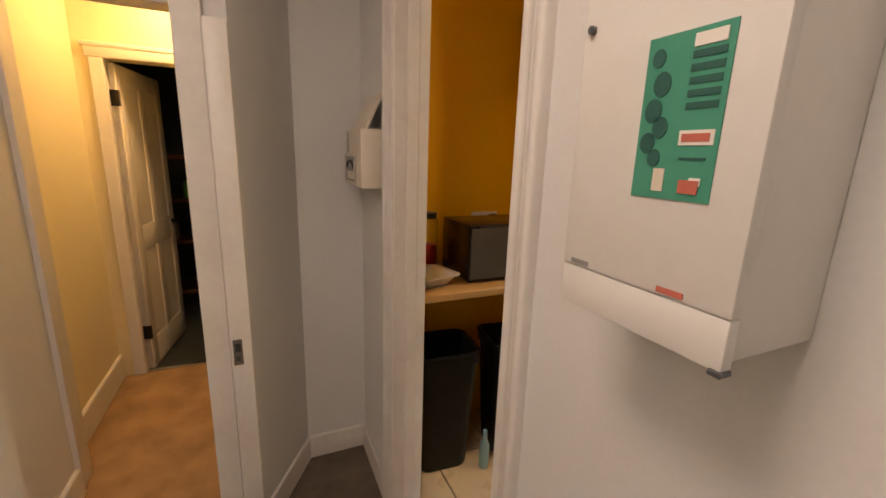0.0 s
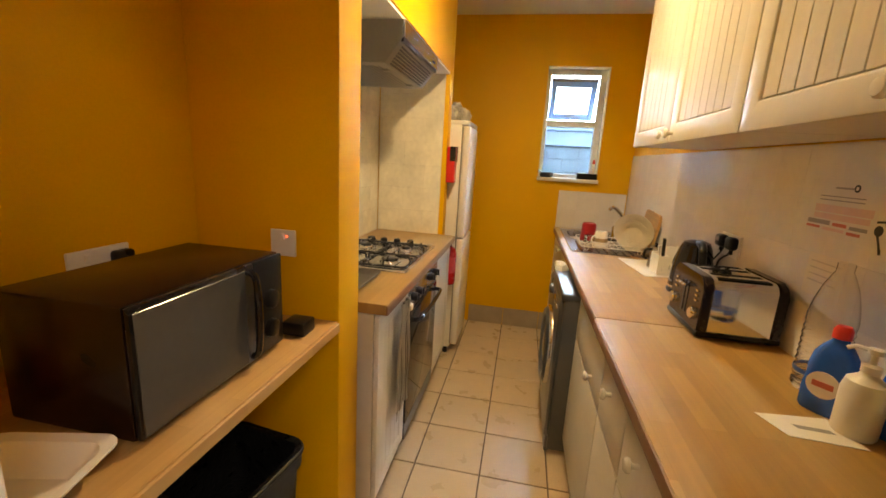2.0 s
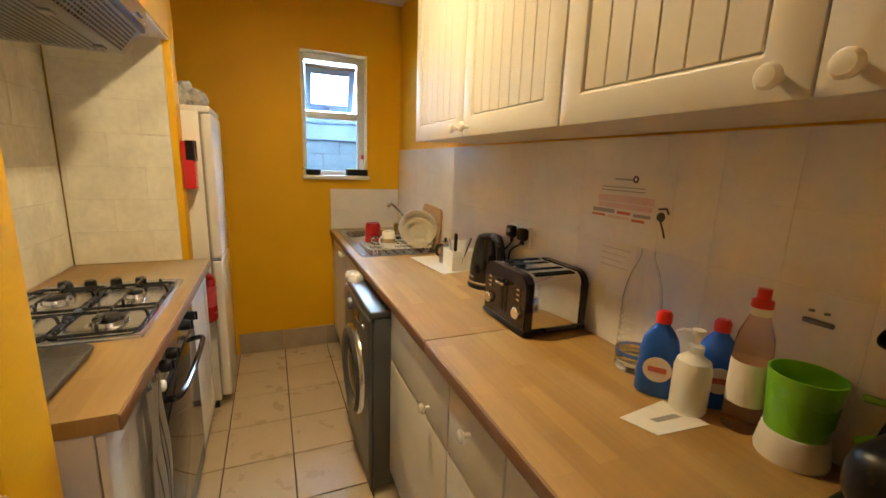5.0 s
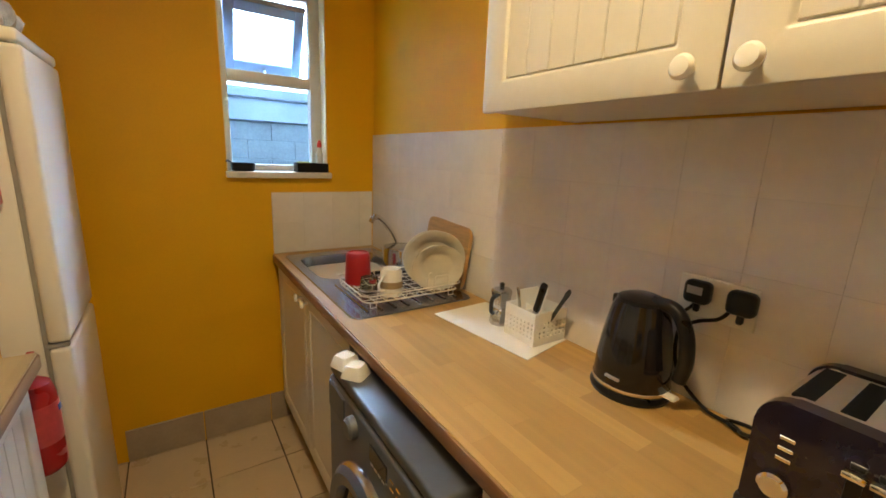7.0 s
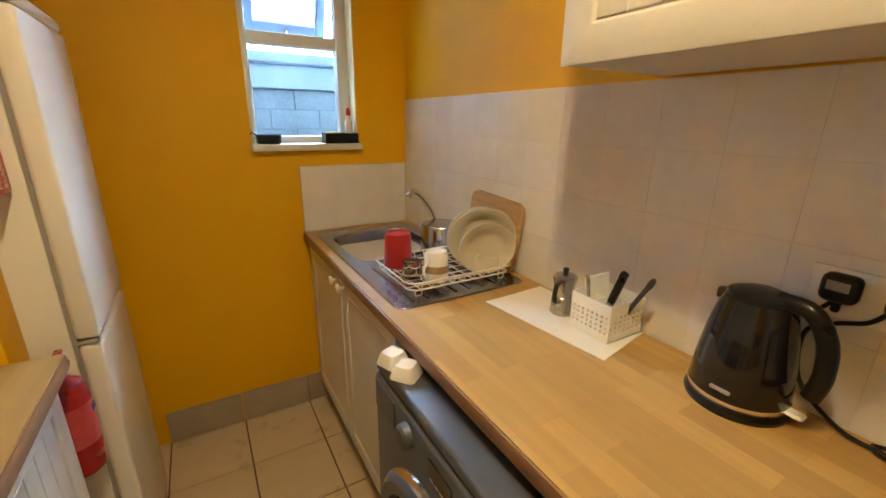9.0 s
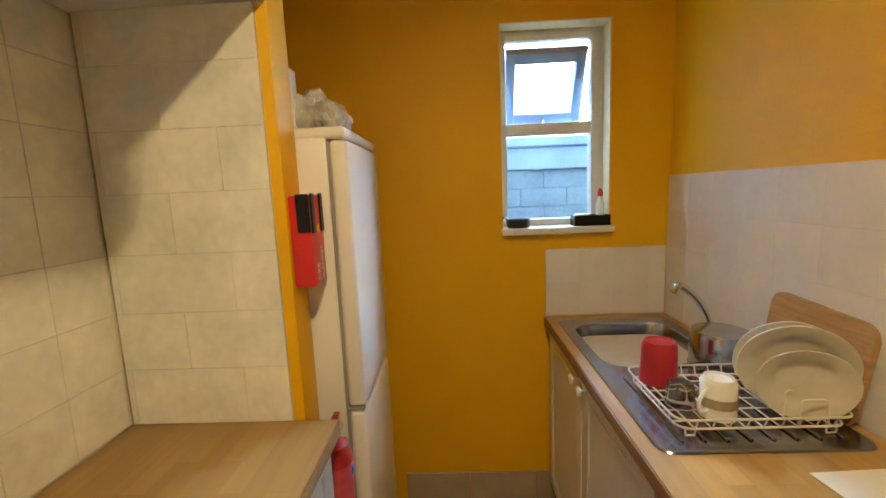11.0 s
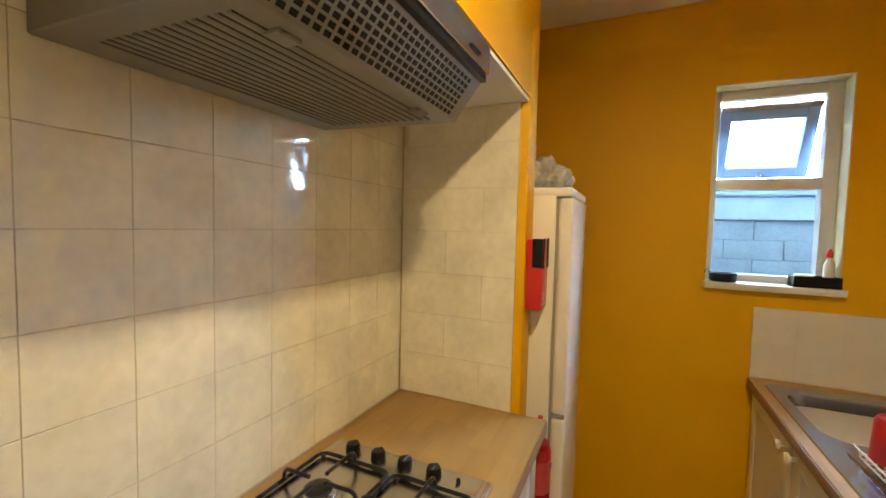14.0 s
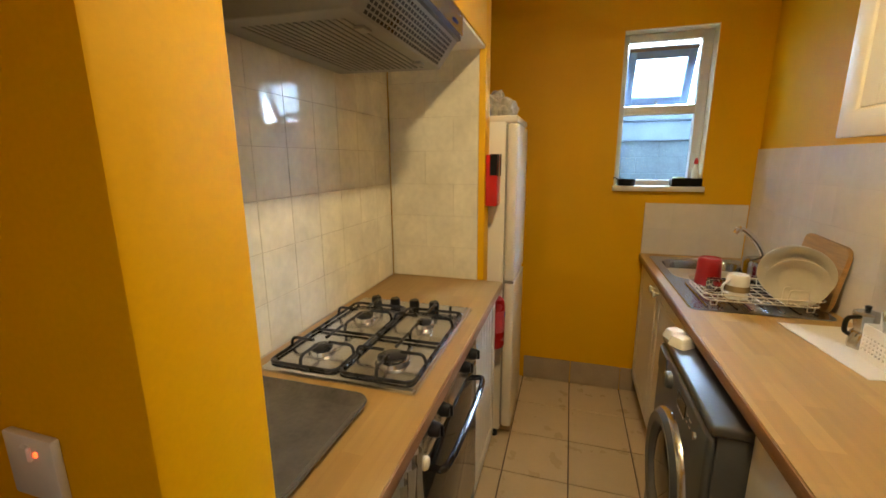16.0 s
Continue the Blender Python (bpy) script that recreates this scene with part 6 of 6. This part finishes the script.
def waste_bin(at, turn, label, sticker):
    ob = thing("waste_bin", at, label, "bin", "bins under the shelf", turn)
    b = bmesh.new()
    h = 0.60
    rings = []
    for z, w, d in ((0.0, 0.112, 0.098), (0.012, 0.118, 0.103), (h - 0.05, 0.142, 0.128), (h - 0.048, 0.150, 0.136), (h, 0.152, 0.138), (h, 0.143, 0.129), (h - 0.03, 0.140, 0.126), (0.03, 0.112, 0.098)):
        rings.append([b.verts.new((x, y, z)) for x, y in rounded(-d, d, -w, w, 0.045, 5)])
    for a, c in zip(rings, rings[1:]):
        n = len(a)
        for k in range(n):
            b.faces.new((a[k], a[(k + 1) % n], c[(k + 1) % n], c[k]))
    b.faces.new(rings[0][::-1])
    b.faces.new(rings[-1])
    part("body", b, BIN_GREY, ob, local=True)
    b = tube(bmesh.new(), [(x, y, h + 0.001) for x, y in rounded(-0.138, 0.138, -0.152, 0.152, 0.05, 6)], 0.0075, 8, True)
    part("rim", b, BIN_GREY, ob, "rolled dark grey rim", True)
    b = bmesh.new()
    rings = []
    rnd = random.Random(5)
    for z, s in ((h + 0.009, 1.02), (h + 0.004, 0.93), (h - 0.05, 0.90), (h - 0.16, 0.84)):
        rings.append([b.verts.new((x * s + rnd.uniform(-0.003, 0.003), y * s + rnd.uniform(-0.003, 0.003), z + rnd.uniform(-0.003, 0.003))) for x, y in rounded(-0.134, 0.134, -0.148, 0.148, 0.045, 6)])
    for a, c in zip(rings, rings[1:]):
        n = len(a)
        for k in range(n):
            b.faces.new((a[k], a[(k + 1) % n], c[(k + 1) % n], c[k]))
    b.faces.new(rings[-1])
    part("liner", b, BIN_BAG, ob, "black bin liner", True)
    if sticker:
        m = Matrix.Translation((0.1235, 0.035, 0.33)) @ pose(0, 0, 0, 0, 3.0, 0)
        for z0, z1, mt in ((0.055, 0.125, LABEL_RED), (0.005, 0.052, INK), (-0.055, 0.002, LABEL_RED)):
            part("sticker", box(bmesh.new(), 0.0, 0.002, -0.030, 0.030, z0, z1, m=m), mt, ob, "red and black sticker", True)
    return ob


waste_bin((-0.752, 1.345, 0), -8, "charcoal plastic waste bin with a red sticker under the shelf", True)
waste_bin((-0.775, 0.960, 0), -5, "charcoal plastic waste bin under the shelf", False)
whole("cleaning_bottle", lathe(bmesh.new(), [(0, 0), (0.022, 0), (0.024, 0.006), (0.024, 0.12), (0.012, 0.15), (0.010, 0.20), (0, 0.205)], (-0.625, 1.135, 0.0005), 20), paint("pale_blue_plastic", (0.20, 0.36, 0.42), 0.35, vary=0.06, bump=0.02), "pale blue plastic bottle standing between the bins", "bottle")

# bag on the fridge
bgm = bmesh.new()
rnd = random.Random(11)
for cx, cy, cz, r in ((-0.60, 3.46, 0.050, 0.060), (-0.52, 3.49, 0.045, 0.052), (-0.565, 3.52, 0.085, 0.048), (-0.64, 3.50, 0.075, 0.05), (-0.50, 3.54, 0.035, 0.04)):
    g = bmesh.ops.create_icosphere(bgm, subdivisions=3, radius=r)["verts"]
    for v in g:
        n_ = noise.noise(v.co * 38 + Vector((cx * 50, cy * 30, 0)))
        v.co = v.co * (1 + 0.35 * n_) + Vector((cx, cy, 0))
        v.co.z = max(0.001, v.co.z + cz) + FZ
whole("plastic_bag", bgm, BAG, "crumpled clear plastic bag lying on the fridge", "bag", angle=25)
whole("carton", B(-0.655, -0.585, 3.395, 3.430, FZ + 0.001, FZ + 0.165, 0.003), WHITE_PLASTIC, "small white carton standing on the fridge", "carton")

# fire blanket on the pier
fb = thing("fire_blanket", (-0.54, 3.29, 1.28), "red fire blanket case with black pull straps on the pier", "fire blanket")
part("case", B(XB + 0.001, -0.512, 3.247, 3.343, 1.278, 1.512, 0.007, 2), RED, fb)
for y in (3.262, 3.326):
    part("pull_strap", B(-0.513, -0.508, y - 0.011, y + 0.011, 1.415, 1.516, 0.002), BLACK, fb, "black pull strap")
part("pull_strap", B(-0.545, -0.512, 3.240, 3.248, 1.42, 1.514, 0.002), BLACK, fb, "black pull strap")
part("emblem", lathe(bmesh.new(), [(0, 0), (0.011, 0), (0.011, 0.0008), (0, 0.0009)], (-0.5118, 3.297, 1.425), 16, Matrix.Rotation(radians(90), 4, "Y")), paint("yellow_print", (0.75, 0.5, 0.03), 0.4, bump=0), fb, "yellow flame emblem")
for k, (word, y) in enumerate((("FIRE", 3.283), ("BLANKET", 3.312))):
    cu = bpy.data.curves.new("lettering", "FONT")
    cu.body, cu.size, cu.extrude = word, 0.026 if k == 0 else 0.021, 0.0003
    tmp = bpy.data.objects.new("lettering", cu)
    me = bpy.data.meshes.new_from_object(tmp)
    bpy.data.objects.remove(tmp)
    bm = bmesh.new()
    bm.from_mesh(me)
    bm.transform(Matrix.Translation((-0.5112, y + 0.006, 1.290)) @ Matrix(((0, 0, 1, 0), (0, -1, 0, 0), (1, 0, 0, 0), (0, 0, 0, 1))))
    part("lettering", bm, PAPER, fb, "white lettering")

# fire extinguisher between worktop and fridge
fe = thing("fire_extinguisher", (-0.512, 3.292, 0.56), "small red fire extinguisher hanging on the pier", "fire extinguisher")
EXY = (-0.514, 3.292)
part("cylinder", lathe(bmesh.new(), [(0, 0.0), (0.034, 0.0), (0.044, 0.010), (0.046, 0.02), (0.046, 0.225), (0.038, 0.255), (0.016, 0.272), (0, 0.274)], (*EXY, 0.565), 28), RED_PAINT, fe)
part("valve", lathe(bmesh.new(), [(0, 0.272), (0.013, 0.272), (0.013, 0.300), (0.018, 0.304), (0.018, 0.316), (0, 0.318)], (*EXY, 0.565), 14), BLACK, fe)
part("lever", B(EXY[0] - 0.008, EXY[0] + 0.008, 3.262, 3.335, 0.884, 0.893, 0.002), RED_PAINT, fe, "red squeeze lever")
part("pin_ring", tube(bmesh.new(), [(EXY[0] + 0.022, 3.292 + 0.011 * math.cos(t), 0.872 + 0.011 * math.sin(t)) for t in (k * math.pi / 5 for k in range(10))], 0.0015, 6, True), CHROME, fe)
part("label", lathe(bmesh.new(), [(0.0464, 0.09), (0.0466, 0.092), (0.0466, 0.20), (0.0464, 0.202)], (*EXY, 0.565), 28), paint("faded_red_label", (0.50, 0.06, 0.07), 0.4, vary=0.1, scale=40, bump=0), fe, "printed label")
part("label_print", B(EXY[0] + 0.0455, EXY[0] + 0.0478, 3.282, 3.302, 0.735, 0.752), BLUE, fe, "blue print")
part("bracket", B(XB + 0.001, EXY[0] - 0.040, 3.280, 3.304, 0.66, 0.80, 0.002), STEEL, fe)

# ---- hall ----
cu_ = thing("consumer_unit", (0.555, 0.565, 1.33), "white metal wall cabinet with a green leaflet on its door", "wall cabinet")
CX0, CX1, CY0, CZ0, CZ1 = 0.462, 0.642, 0.510, 1.334, 1.800
part("body", B(CX0 + 0.003, CX1 - 0.003, CY0 + 0.012, 0.638, CZ0 + 0.004, CZ1, 0.006, 2), WHITE_PLASTIC, cu_)
part("door", B(CX0, CX1, CY0, CY0 + 0.014, 1.376, CZ1 + 0.002, 0.003, 2), WHITE_PLASTIC, cu_)
part("lower_flap", B(CX0 + 0.001, CX1 - 0.001, CY0 + 0.001, CY0 + 0.014, CZ0, 1.3757, 0.002, 2), WHITE_PLASTIC, cu_)
part("catch", lathe(bmesh.new(), [(0, 0), (0.0042, 0), (0.004, 0.004), (0, 0.005)], (0.474, CY0, 1.604), 12, Matrix.Rotation(radians(90), 4, "X")), GREY_METAL, cu_, "small grey catch")
part("corner_foot", B(CX1 - 0.010, CX1 + 0.001, CY0 - 0.002, CY0 + 0.012, CZ0 - 0.003, CZ0 + 0.002, 0.001), GREY_METAL, cu_)
lf = part("leaflet", B(0.542, 0.6115, CY0 - 0.0012, CY0 - 0.0002, 1.456, 1.581), SHEET_GREEN, cu_, "teal green leaflet")
for x0, x1, z0, z1, mt in ((0.582, 0.606, 1.568, 1.577, PAPER), (0.582, 0.607, 1.560, 1.565, SHEET_DARK), (0.582, 0.607, 1.551, 1.556, SHEET_DARK), (0.582, 0.607, 1.542, 1.547, SHEET_DARK), (0.582, 0.607, 1.533, 1.538, SHEET_DARK), (0.582, 0.607, 1.524, 1.529, SHEET_DARK), (0.5805, 0.608, 1.498, 1.509, PAPER), (0.583, 0.605, 1.5005, 1.5065, LABEL_RED), (0.562, 0.572, 1.462, 1.480, CREAM_PLASTIC), (0.586, 0.602, 1.462, 1.472, LABEL_RED), (0.594, 0.603, 1.468, 1.474, PAPER), (0.583, 0.604, 1.487, 1.489, SHEET_DARK)):
    part("print", B(x0, x1, CY0 - 0.0019, CY0 - 0.0011 if mt is not LABEL_RED else CY0 - 0.0018, z0, z1) if mt is not LABEL_RED else B(x0, x1, CY0 - 0.0024, CY0 - 0.0018, z0, z1), mt, lf)
for k, (x, z, r) in enumerate(((0.553, 1.565, 0.006), (0.559, 1.545, 0.008), (0.554, 1.525, 0.008), (0.562, 1.512, 0.007), (0.552, 1.500, 0.007), (0.560, 1.488, 0.006))):
    part("print", lathe(bmesh.new(), [(0, 0), (r, 0), (r, 0.0006), (0, 0.0006)], (x, CY0 - 0.0013, z), 14, Matrix.Rotation(radians(90), 4, "X"), squash=(1, 1.2)), SHEET_DARK, lf, "dark printed figure")
part("nameplate", B(0.4765, 0.500, CY0 - 0.0012, CY0 - 0.0002, 1.3795, 1.3840), GREY_INK, cu_, "small grey nameplate")
part("nameplate", B(0.580, 0.604, CY0 - 0.0012, CY0 - 0.0002, 1.3795, 1.3845), LABEL_RED, cu_, "small red nameplate")
cu_.location += Vector((0.032, 0.015, -0.0215))
mt_ = thing("door_entry_unit", (-0.83, 0.59, 1.34), "cream plastic entry unit with a small panel on the hall wall", "entry unit")
part("body", B(-0.880, -0.628, 0.560, 0.649, 1.335, 1.545, 0.008, 2), CREAM_PLASTIC, mt_)
fpn = part("front_panel", B(-0.870, -0.700, 0.5560, 0.561, 1.352, 1.448, 0.002), GREY_INK, mt_, "recessed dark meter window")
part("window_rim", tube(bmesh.new(), [(-0.873, 0.557, 1.349), (-0.697, 0.557, 1.349), (-0.697, 0.557, 1.451), (-0.873, 0.557, 1.451)], 0.005, 6, True), CREAM_PLASTIC, mt_, "raised cream rim")
part("meter_arc", tube(bmesh.new(), [(-0.785 + 0.06 * math.cos(radians(a)), 0.5545, 1.400 + 0.030 * math.sin(radians(a))) for a in range(10, 171, 20)], 0.005, 6), INK, fpn, "dark curved meter scale")
part("meter_plate", B(-0.840, -0.735, 0.5540, 0.5562, 1.362, 1.392, 0.001), CREAM_PLASTIC, fpn)
part("meter_plate", B(-0.725, -0.708, 0.5540, 0.5562, 1.362, 1.430, 0.001), CREAM_PLASTIC, fpn)
part("cover_slot", B(-0.842, -0.834, 0.5585, 0.5602, 1.462, 1.535), GREY_INK, mt_, "narrow grey slot")
b = slab(bmesh.new(), [(0.578, 1.544), (0.586, 1.540), (0.649, 1.668), (0.640, 1.672)], -0.872, -0.640)
b.transform(Matrix(((0, 0, 1, 0), (1, 0, 0, 0), (0, 1, 0, 0), (0, 0, 0, 1))))
part("flap", b, CREAM_PLASTIC, mt_, "raised slanted cover plate")
# near-black sheet paints the shade behind the slanted cover plate
part("open_top", B(-0.868, -0.645, 0.590, 0.6485, 1.5452, 1.5475), VOID, mt_, "near-black sheet for the shade under the raised cover")
sp_ = thing("strike_plate", (-0.62, 0.12, 0.76), "small brass strike plate on the door post", "strike plate")
part("plate", B(-0.6225, -0.6195, 0.112, 0.142, 0.735, 0.830, 0.001), STEEL, sp_)
part("latch_hole", B(-0.6200, -0.6188, 0.119, 0.135, 0.785, 0.815), INK, sp_)
part("latch_hole", B(-0.6200, -0.6188, 0.121, 0.133, 0.750, 0.770), INK, sp_)

# open panelled door at the corridor's end
dm = Matrix.Translation((-2.235, -0.500, 0)) @ pose(0, 0, 0, 0, 0, 171)
dd = thing("panelled_door", (-2.575, -0.415, 0.008), "white four-panel door standing open into the dark room", "door")
b = bmesh.new()
DWd, DHt = 0.645, 1.915
box(b, 0, DWd, -0.012, 0.012, 0.01, DHt, m=dm)
for x0, x1, z0, z1 in ((0, 0.09, 0.008, DHt), (DWd - 0.09, DWd, 0.008, DHt), (DWd / 2 - 0.045, DWd / 2 + 0.045, 0.2, DHt - 0.1), (0.088, DWd - 0.088, 0.008, 0.20), (0.088, DWd - 0.088, 0.80, 0.96), (0.088, DWd - 0.088, DHt - 0.11, DHt)):
    box(b, x0, x1, -0.018, 0.018, z0, z1, 0.004, 2, m=dm)
leaf = part("door_leaf", b, GLOSS_WHITE, dd)
for z in (0.22, 1.68):
    part("hinge", box(bmesh.new(), -0.012, 0.01, -0.026, 0.026, z, z + 0.09, 0.003, m=dm), BLACK, dd, "black hinge")
for sgn in (-1, 1):
    part("door_handle", tube(bmesh.new(), [dm @ Vector((DWd - 0.06, sgn * 0.018, 0.92)), dm @ Vector((DWd - 0.06, sgn * 0.055, 0.92)), dm @ Vector((DWd - 0.15, sgn * 0.058, 0.92))], 0.009, 8), BLACK, leaf, "black lever handle")
ru = thing("shelving_unit", (-3.9, 0.0, 0), "dark shelving unit in the unlit room", "shelves")
for z in (0.05, 0.55, 0.95, 1.35):
    part("shelf_board", B(-4.1, -3.7, -0.75, 0.6, z, z + 0.03), EDGE_WOOD, ru)
for y in (-0.75, 0.57):
    part("upright", B(-4.1, -3.7, y, y + 0.03, 0, 1.7), EDGE_WOOD, ru)
for k in range(7):
    y, z = -0.55 + 0.16 * k, (0.581, 0.981, 1.381)[k % 3]
    whole("jar", lathe(bmesh.new(), [(0, 0), (0.045, 0), (0.045, 0.13), (0.03, 0.16), (0, 0.162)], (-3.82, y, z), 14), (CREAM_PLASTIC, GREEN, WHITE_PLASTIC, RED)[k % 4], "jar on the dark shelving unit", "jar", "jars on the shelves")

# ---- tiles and bricks, piece by piece ----
PIECES = {}


def piece(name, parent, at, size, material, bevel=0.0016):
    """One bevelled tile or brick, sharing its mesh with all of its size."""
    key = (name, tuple(round(s, 4) for s in size), material.name)
    if key not in PIECES:
        sx, sy, sz = (s / 2 for s in size)
        PIECES[key] = finish(name, box(bmesh.new(), -sx, sx, -sy, sy, -sz, sz, bevel), material)
    ob = new(name, PIECES[key])
    ob.parent = parent
    ob.location = at
    return ob


def cuts(lo, hi, start, pitch):
    """Joint lines from lo to hi on a grid through start."""
    k = math.ceil((lo - start) / pitch + 1e-6)
    out = [lo]
    while start + k * pitch < hi - 1e-6:
        if start + k * pitch - out[-1] > 0.012:
            out.append(start + k * pitch)
        k += 1
    return out + [hi]


obs = bpy.data.objects
rnd = random.Random(21)
# floor tiles
J = 0.0035
fx, fy = cuts(XL, XR, -0.127, 0.312), cuts(0.722, YE, 3.120, 0.3125)
for x0, x1 in zip(fx, fx[1:]):
    for y0, y1 in zip(fy, fy[1:]):
        piece("tile", obs["floor"], ((x0 + x1) / 2, (y0 + y1) / 2, -0.005 + rnd.uniform(-0.0004, 0.0004)), (x1 - x0 - 2 * J, y1 - y0 - 2 * J, 0.010), FLOOR_TILE, 0.0015)
# skirting tiles
SK = 0.100
for x0, x1 in zip(fx, fx[1:]):
    if -0.5 < (x0 + x1) / 2 < 0.36:
        x1 = min(x1, 0.33)
        piece("skirting_tile", obs["wall_north"], ((x0 + x1) / 2, YE - 0.006, 0.078), (x1 - x0 - 0.004, 0.012, 0.154), SKIRT_TILE)
piece("skirting_tile", obs["wall_nib"], (-0.80, 1.62 - 0.006, 0.055), (0.46, 0.012, SK + 0.01), SKIRT_TILE)
piece("skirting_tile", obs["wall_nib"], (XB + 0.006, 1.70, 0.055), (0.012, 0.165, SK + 0.01), SKIRT_TILE)

# wall tiles: grout bed, then the tiles
P = 0.1505


def tiled(parent, axis, face, lo, hi, start, z0, z1, zs, material, out, sign):
    """Tiles on a wall. axis: the way they run; face: the bed's front; sign: the way it looks."""
    a = cuts(lo, hi, start, P)
    zc = cuts(z0, z1, zs, P)
    for a0, a1 in zip(a, a[1:]):
        for c0, c1 in zip(zc, zc[1:]):
            d = 0.0018 if material is SPLASH_TILE else 0.0022
            gap = 0.0003 if material is SPLASH_TILE else 0.0013
            depth = face + sign * (d / 2 + rnd.uniform(-0.0003, 0.0003))
            am, zm, w, h = (a0 + a1) / 2, (c0 + c1) / 2, a1 - a0 - gap, c1 - c0 - gap
            at, size = ((depth, am, zm), (d, w, h)) if axis == "y" else ((am, depth, zm), (w, d, h))
            piece("tile", parent, at, size, material, 0.0004 if material is SPLASH_TILE else 0.0007)


def bed(name, x0, x1, y0, y1, z0, z1, label, grout=None):
    return setting(name, B(x0, x1, y0, y1, z0, z1), grout or GROUT, label, "tiling")


w = bed("splashback_west", XL, XL + 0.010, 1.776, 3.239, 0.60, 1.954, "cream glazed tiles behind the hob")
tiled(w, "y", XL + 0.010, 1.777, 3.233, 2.173, CT + 0.001, 1.954, CT + 0.002, WALL_TILE, 1, 1)
w = bed("splashback_pier", XL + 0.017, XB - 0.030, 3.232, 3.240, CT - 0.05, 1.954, "cream glazed tiles on the side of the pier")
# half-bonded double-width tiles here
row = 0
zc = cuts(CT + 0.001, 1.954, CT + 0.002, P)
for c0, c1 in zip(zc, zc[1:]):
    a = cuts(XL + 0.018, XB - 0.030, -0.713 if row % 2 == 0 else -0.850, 0.2975)
    for a0, a1 in zip(a, a[1:]):
        piece("tile", w, ((a0 + a1) / 2, 3.2309 + rnd.uniform(-0.0003, 0.0003), (c0 + c1) / 2), (a1 - a0 - 0.0007, 0.0022, c1 - c0 - 0.0009), WALL_TILE, 0.0005)
    row += 1
w = bed("splashback_nib", XL + 0.017, XB - 0.030, 1.775, 1.782, CT - 0.05, 1.954, "cream glazed tiles on the side of the nib")
tiled(w, "x", 1.782, XL + 0.018, XB - 0.030, -0.723, CT + 0.001, 1.954, CT + 0.002, WALL_TILE, 1, 1)
w = bed("splashback_east", XR - 0.006, XR, 0.768, YE - 0.001, CT - 0.04, 1.535, "white glazed tiles behind the worktop", SPLASH_TILE)
tiled(w, "y", XR - 0.006, 0.768, YE - 0.012, YE - 0.012, CT + 0.002, 1.533, 1.533, SPLASH_TILE, 1, -1)
w = bed("splashback_north", 0.240, XR - 0.013, YE - 0.006, YE - 0.0005, CT - 0.04, 1.232, "white glazed tiles behind the sink")
tiled(w, "x", YE - 0.006, 0.2415, XR - 0.013, 0.2415, CT + 0.002, 1.230, 1.230, SPLASH_TILE, 1, -1)
# blocks of the yard wall that the window shows
for r in range(6):
    z0 = 1.64 - (r + 1) * 0.138
    for k in range(-4, 6):
        x = k * 0.345 + (0.172 if r % 2 else 0.0)
        piece("brick", yw, (x - 0.3, 5.416 + rnd.uniform(-0.002, 0.002) - 5.5, z0 + 0.069 + 0.15), (0.342, 0.020, 0.135), BRICK_PAINT, 0.002)
